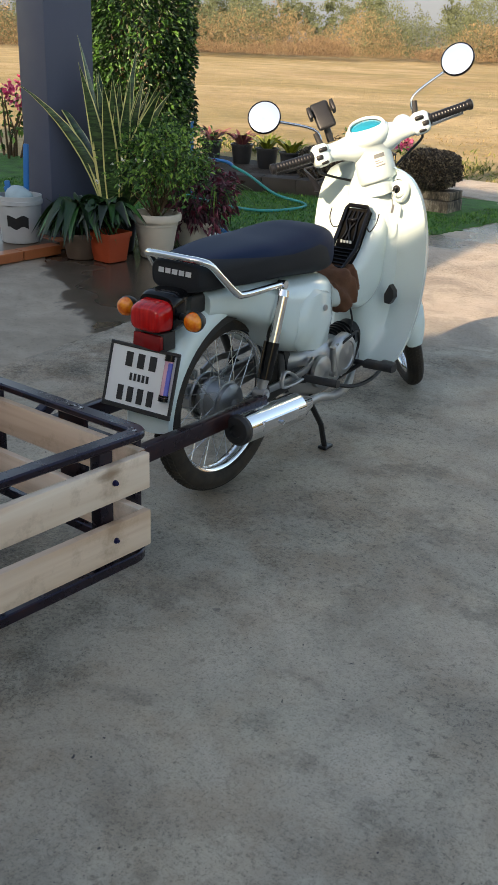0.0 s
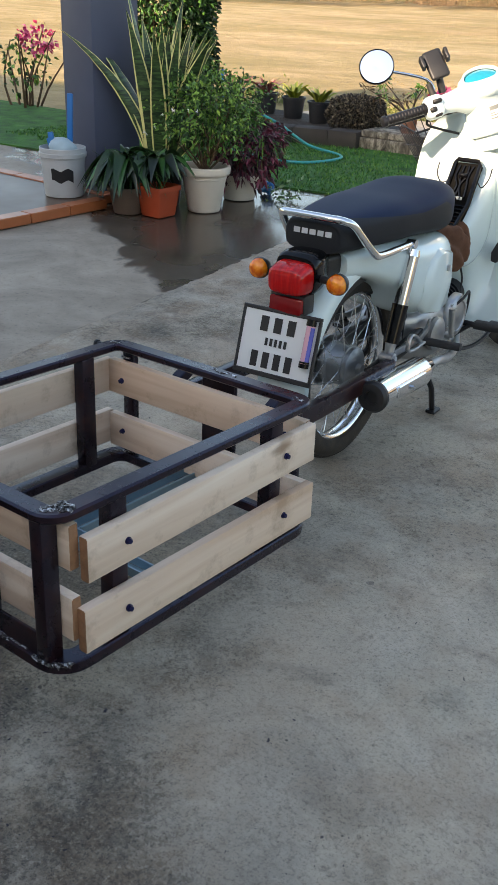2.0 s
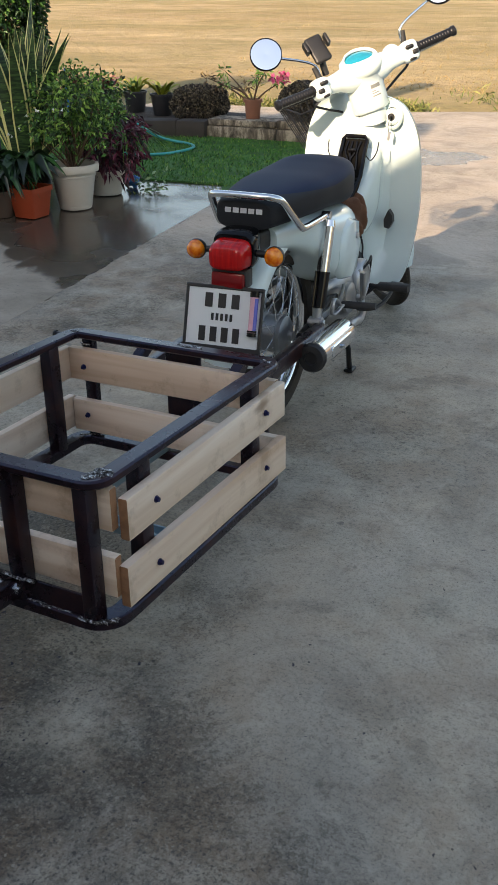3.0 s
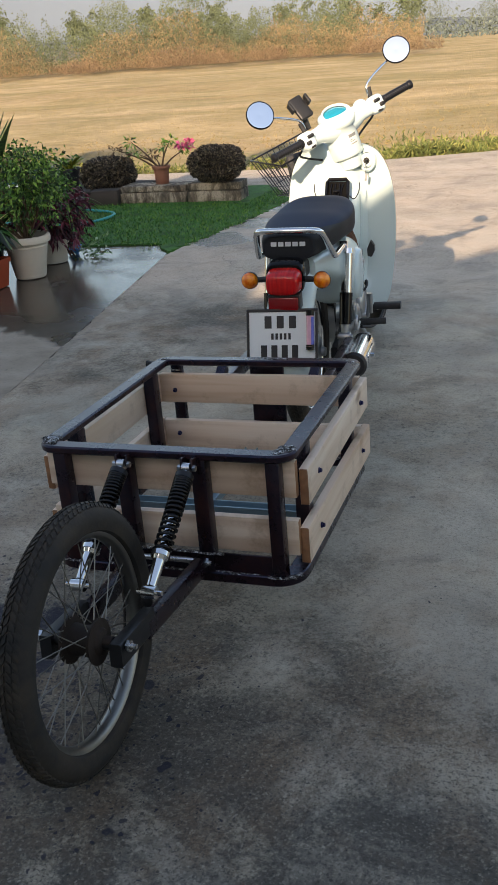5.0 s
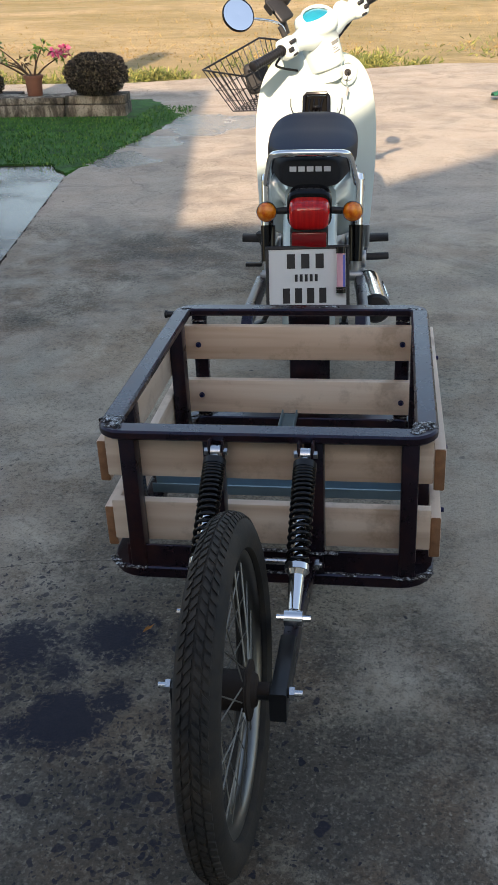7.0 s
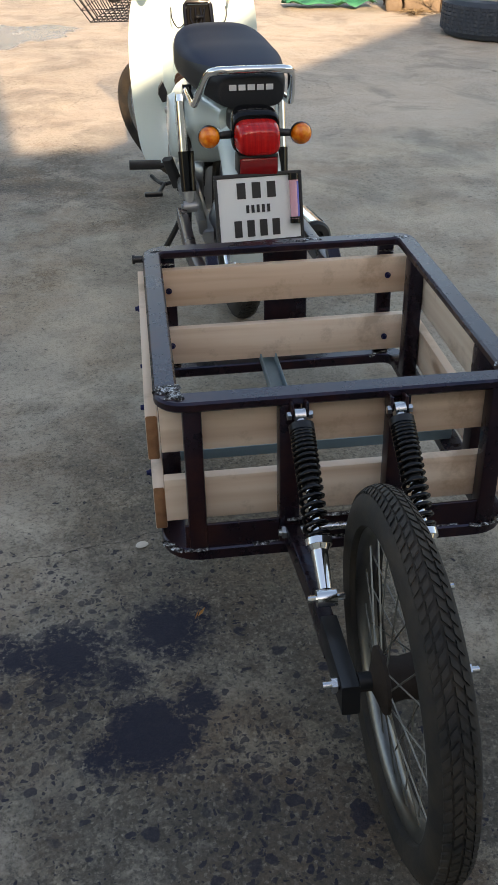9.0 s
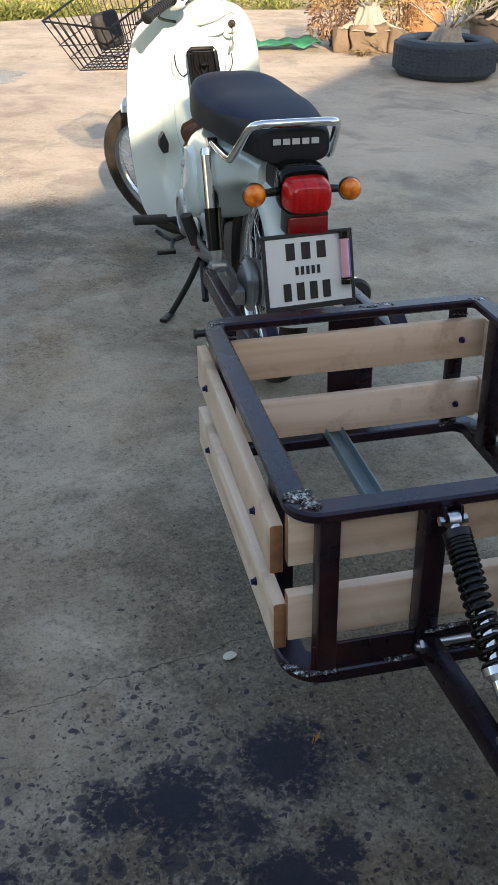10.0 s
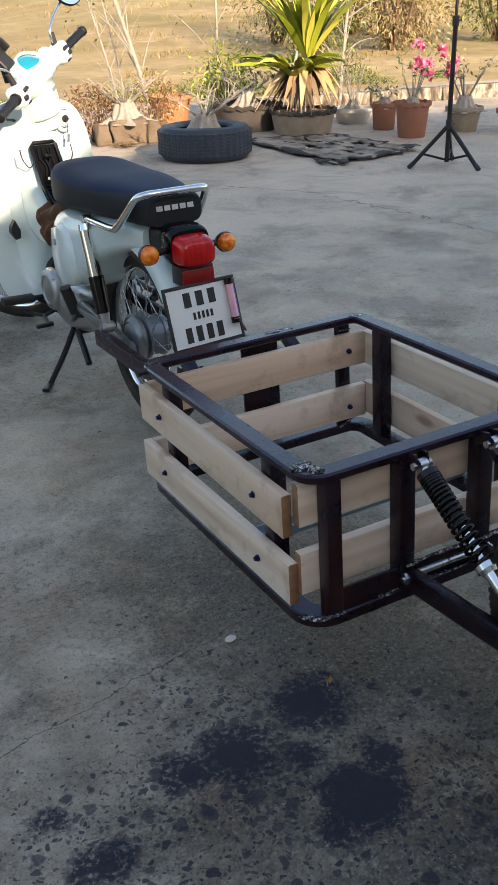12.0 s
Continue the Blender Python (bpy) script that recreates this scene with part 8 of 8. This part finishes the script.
# scrub over the rising side of the field
n = 30000
r_ = 11 + 45 * rl.uniform(0, 1, n) ** 1.3
a_ = rl.uniform(0.10, 0.95, n)
dens = np.array([noise.noise((r * math.sin(a) * 0.45, r * math.cos(a) * 0.55, 8)) + 0.6 * noise.noise((r * math.sin(a) * 1.6, r * math.cos(a) * 1.6, 2)) for r, a in zip(r_, a_)])
keep = (dens > 0.34) & (4 + r_ * np.cos(a_) > 15.8)
r_, a_ = r_[keep], a_[keep]
P = np.array([(r * math.sin(a), 4 + r * math.cos(a), ground_z(r * math.sin(a), r * math.cos(a)) - 0.03) for r, a in zip(r_, a_)])
D = np.stack([rl.normal(0, 0.5, len(P)), rl.normal(0, 0.5, len(P)), np.ones(len(P))], 1)
scr = new("field_scrub", leaf_mesh("field_scrub", P, D, 0.24, 0.022, leaf_material("scrub_leaf", "#5a5432", "#857648", "#a8926a", 0.9), 0.1, 0.2))
tagged(scr, "olive and straw-coloured scrub on the rising field", "scrub", kind="stuff")

# brush, reeds and trees along the field's end
rt = random.Random(8)


def belt(name, count, a0, a1, d0, d1, height, L, W, mat, label, category, freq, cut, phase, thin=1.0):
    """Upright leaves in lumpy clumps along an arc about the yard."""
    Pb, Db = [], []
    while len(Pb) < count:
        a = radians(rt.uniform(a0, a1))
        dist = rt.uniform(d0, d1)
        v = noise.noise((a * freq, dist * 0.06, phase)) + 0.45 * noise.noise((a * freq * 4, dist * 0.2, phase + 3))
        if v < cut:
            continue
        h = height * (0.35 + 1.1 * min(1.0, v - cut))
        z = 0.35 + h * rt.random() ** thin
        Pb.append((dist * math.sin(a), 4 + dist * math.cos(a), z))
        Db.append((rt.gauss(0, 0.5), rt.gauss(0, 0.4), rt.uniform(0.2, 1.2)))
    ob = new(name, leaf_mesh(name, np.array(Pb), np.array(Db), L, W, mat, 0.15, 0.25))
    tagged(ob, label, category, kind="stuff")
    return ob


belt("dry_reeds", 70000, -62, -9, 66, 82, 2.6, 0.34, 0.035, REED, "belt of dry tan reeds at the field's end", "reeds", 16, -0.35, 1, 1.3)
belt("rusty_brush", 26000, -62, -8, 63, 72, 1.4, 0.26, 0.04, RUST_BRUSH, "rust-brown brush before the reeds", "brush", 13, 0.0, 9, 1.3)
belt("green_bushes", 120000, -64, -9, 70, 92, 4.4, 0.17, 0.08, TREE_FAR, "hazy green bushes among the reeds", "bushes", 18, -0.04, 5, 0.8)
belt("far_brush", 9000, -12, 40, 150, 200, 4.0, 0.9, 0.30, HAZE, "brush in haze-tinted grey-green beyond the far field", "brush", 9, -0.25, 7, 1.1)


def far_trees(name, count, a0, a1, d0, d1, h0, h1, slim, mat, label, seed):
    """A loose row of slender trees: each a stem of clumps with gaps between."""
    rg = random.Random(seed)
    Pt, Dt = [], []
    for k in range(count):
        a = radians(rg.uniform(a0, a1))
        if noise.noise((a * 14, seed, 2)) < -0.12:
            continue
        dist = rg.uniform(d0, d1)
        h = rg.uniform(h0, h1)
        w = h * rg.uniform(*slim)
        x, y = dist * math.sin(a), 4 + dist * math.cos(a)
        for c in range(rg.randint(7, 12)):
            z = rg.uniform(0.35, 1.0)
            cx, cy = rg.gauss(0, w * 0.5), rg.gauss(0, w * 0.5)
            rr = w * rg.uniform(0.25, 0.6) * (1.25 - 0.6 * z)
            for _ in range(26):
                Pt.append((x + cx + rg.gauss(0, rr), y + cy + rg.gauss(0, rr), 0.5 + z * h + rg.gauss(0, rr * 0.8)))
                Dt.append((rg.gauss(0, 1), rg.gauss(0, 1), rg.gauss(-0.2, 0.7)))
        for _ in range(10):
            Pt.append((x, y, 0.3 + rg.random() * h * 0.5))
            Dt.append((0, 0, 1))
    ob = new(name, leaf_mesh(name, np.array(Pt), np.array(Dt), 0.40, 0.15, mat, 0.3, 0.2))
    tagged(ob, label, "trees", kind="stuff")


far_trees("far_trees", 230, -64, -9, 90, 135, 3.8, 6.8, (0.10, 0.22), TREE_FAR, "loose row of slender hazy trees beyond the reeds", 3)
far_trees("distant_trees", 130, -60, 30, 190, 260, 5.0, 9.0, (0.2, 0.4), HAZE, "distant line of trees in haze-tinted grey-green", 6)

# dry thicket behind the pots
SHADY = leaf_material("shady_thicket_leaf", "#5d5138", "#84754f", "#a89a72", 0.9)
for i, (x, y, r, h) in enumerate(((8.9, 17.4, 1.1, 1.8), (10.6, 17.0, 1.0, 2.0), (12.0, 18.2, 1.2, 2.3), (13.6, 17.0, 1.1, 2.1), (9.6, 20.2, 1.3, 2.6), (12.2, 21.0, 1.4, 3.0))):
    b = thing("thicket_bush", pose(x, y, -0.05), "dense dry olive-brown bush behind the yard", "bush", "thicket bushes")
    branches(b, (0, 0, 0), [(rl.uniform(-0.6, 0.6) * r, rl.uniform(-0.6, 0.6) * r, h * rl.uniform(0.6, 1.05)) for _ in range(12)], 0.05, BARK_DARK, "stem")
    crown("leaves", b, (0, 0, h * 0.52), (r, r, h * 0.52), 2200, 0.10, 0.035, SHADY if i % 3 else WEED, 0.25, 0.6, 0.3, 0.7, seed=60 + i)
# grey lane between the verge and the thicket
bm = bmesh.new()
sheet(bm, [(2.25, 10.95), (10.62, 8.82), (10.46, 9.83), (2.38, 11.79)], -0.035, 0.03)
lane = part("road", bm, simple("dusty_lane", srgb("#8b857c"), 0.9, 0, 0.2, 5, 0.003))
tagged(lane, "dusty grey lane behind the verge", "road", kind="structure")

# far hills; the haze is put into their blue-grey colour
bm = bmesh.new()
rows = []
for k in range(90):
    a = radians(-75 + 120 * k / 89)
    h = 8 + 16 * max(0.0, noise.noise((a * 5, 1, 0)) + 0.35) + 3 * noise.noise((a * 30, 2, 0))
    rows.append([bm.verts.new((d * math.sin(a), d * math.cos(a), z)) for d, z in ((900, -2), (960, h * 0.6), (1020, h), (1150, -2))])
for A, B in zip(rows, rows[1:]):
    for k in range(3):
        bm.faces.new((A[k], B[k], B[k + 1], A[k + 1]))
hills = part("backdrop", bm, simple("haze_tinted_hills", srgb("#5c646a"), 1.0, 0, 0.06, 0.02), None, "", True, 80)
tagged(hills, "distant wooded hills tinted blue-grey with haze on the horizon", "hills", kind="structure")

# curved far wall, its blue-grey paint standing for haze above the horizon
bm = bmesh.new()
rows = []
for k in range(61):
    a = radians(-85 + 150 * k / 60)
    rows.append([bm.verts.new((1400 * math.sin(a), 1400 * math.cos(a), z)) for z in (-5, 90, 190)])
for A, B in zip(rows, rows[1:]):
    for k in range(2):
        bm.faces.new((A[k], B[k], B[k + 1], A[k + 1]))
haze = part("backdrop", bm, simple("painted_horizon_haze", srgb("#5d6a7c"), 1.0, 0, 0.03, 0.004), None, "", True, 80)
tagged(haze, "curved wall painted pale blue-grey as haze over the horizon", "sky", kind="structure")

# small things on the concrete
bm = bmesh.new()
ball(bm, (0, 0, 0.003), 0.0145, 12, (1.0, 0.7, 0.25))
for v in bm.verts:
    v.co += v.normal * 0.003 * noise.noise(v.co * 90)
drop = part("white_pebble", bm, simple("pale_plaster", srgb("#cfcabf"), 0.8), None, "", True, 80, at=pose(-1.756, 1.066, 0.002, 0, 0, 20))
tagged(drop, "flat white pebble on the stained concrete", "pebble")
me = leaf_mesh("dead_leaf", np.array([(0, 0, 0.006), (0.006, 0.004, 0.008)]), np.array([(0.45, 1, 0.15), (0.75, 0.9, 0.25)]), 0.026, 0.0075, leaf_material("dead_orange_leaf", "#7c4c1c", "#a06a28", "#b98440", 0.7), jitter=0.1)
dl = new("dead_leaf", me)
dl.matrix_world = pose(-1.665, 0.83, 0)
tagged(dl, "curled orange dead leaf on the concrete", "leaf")
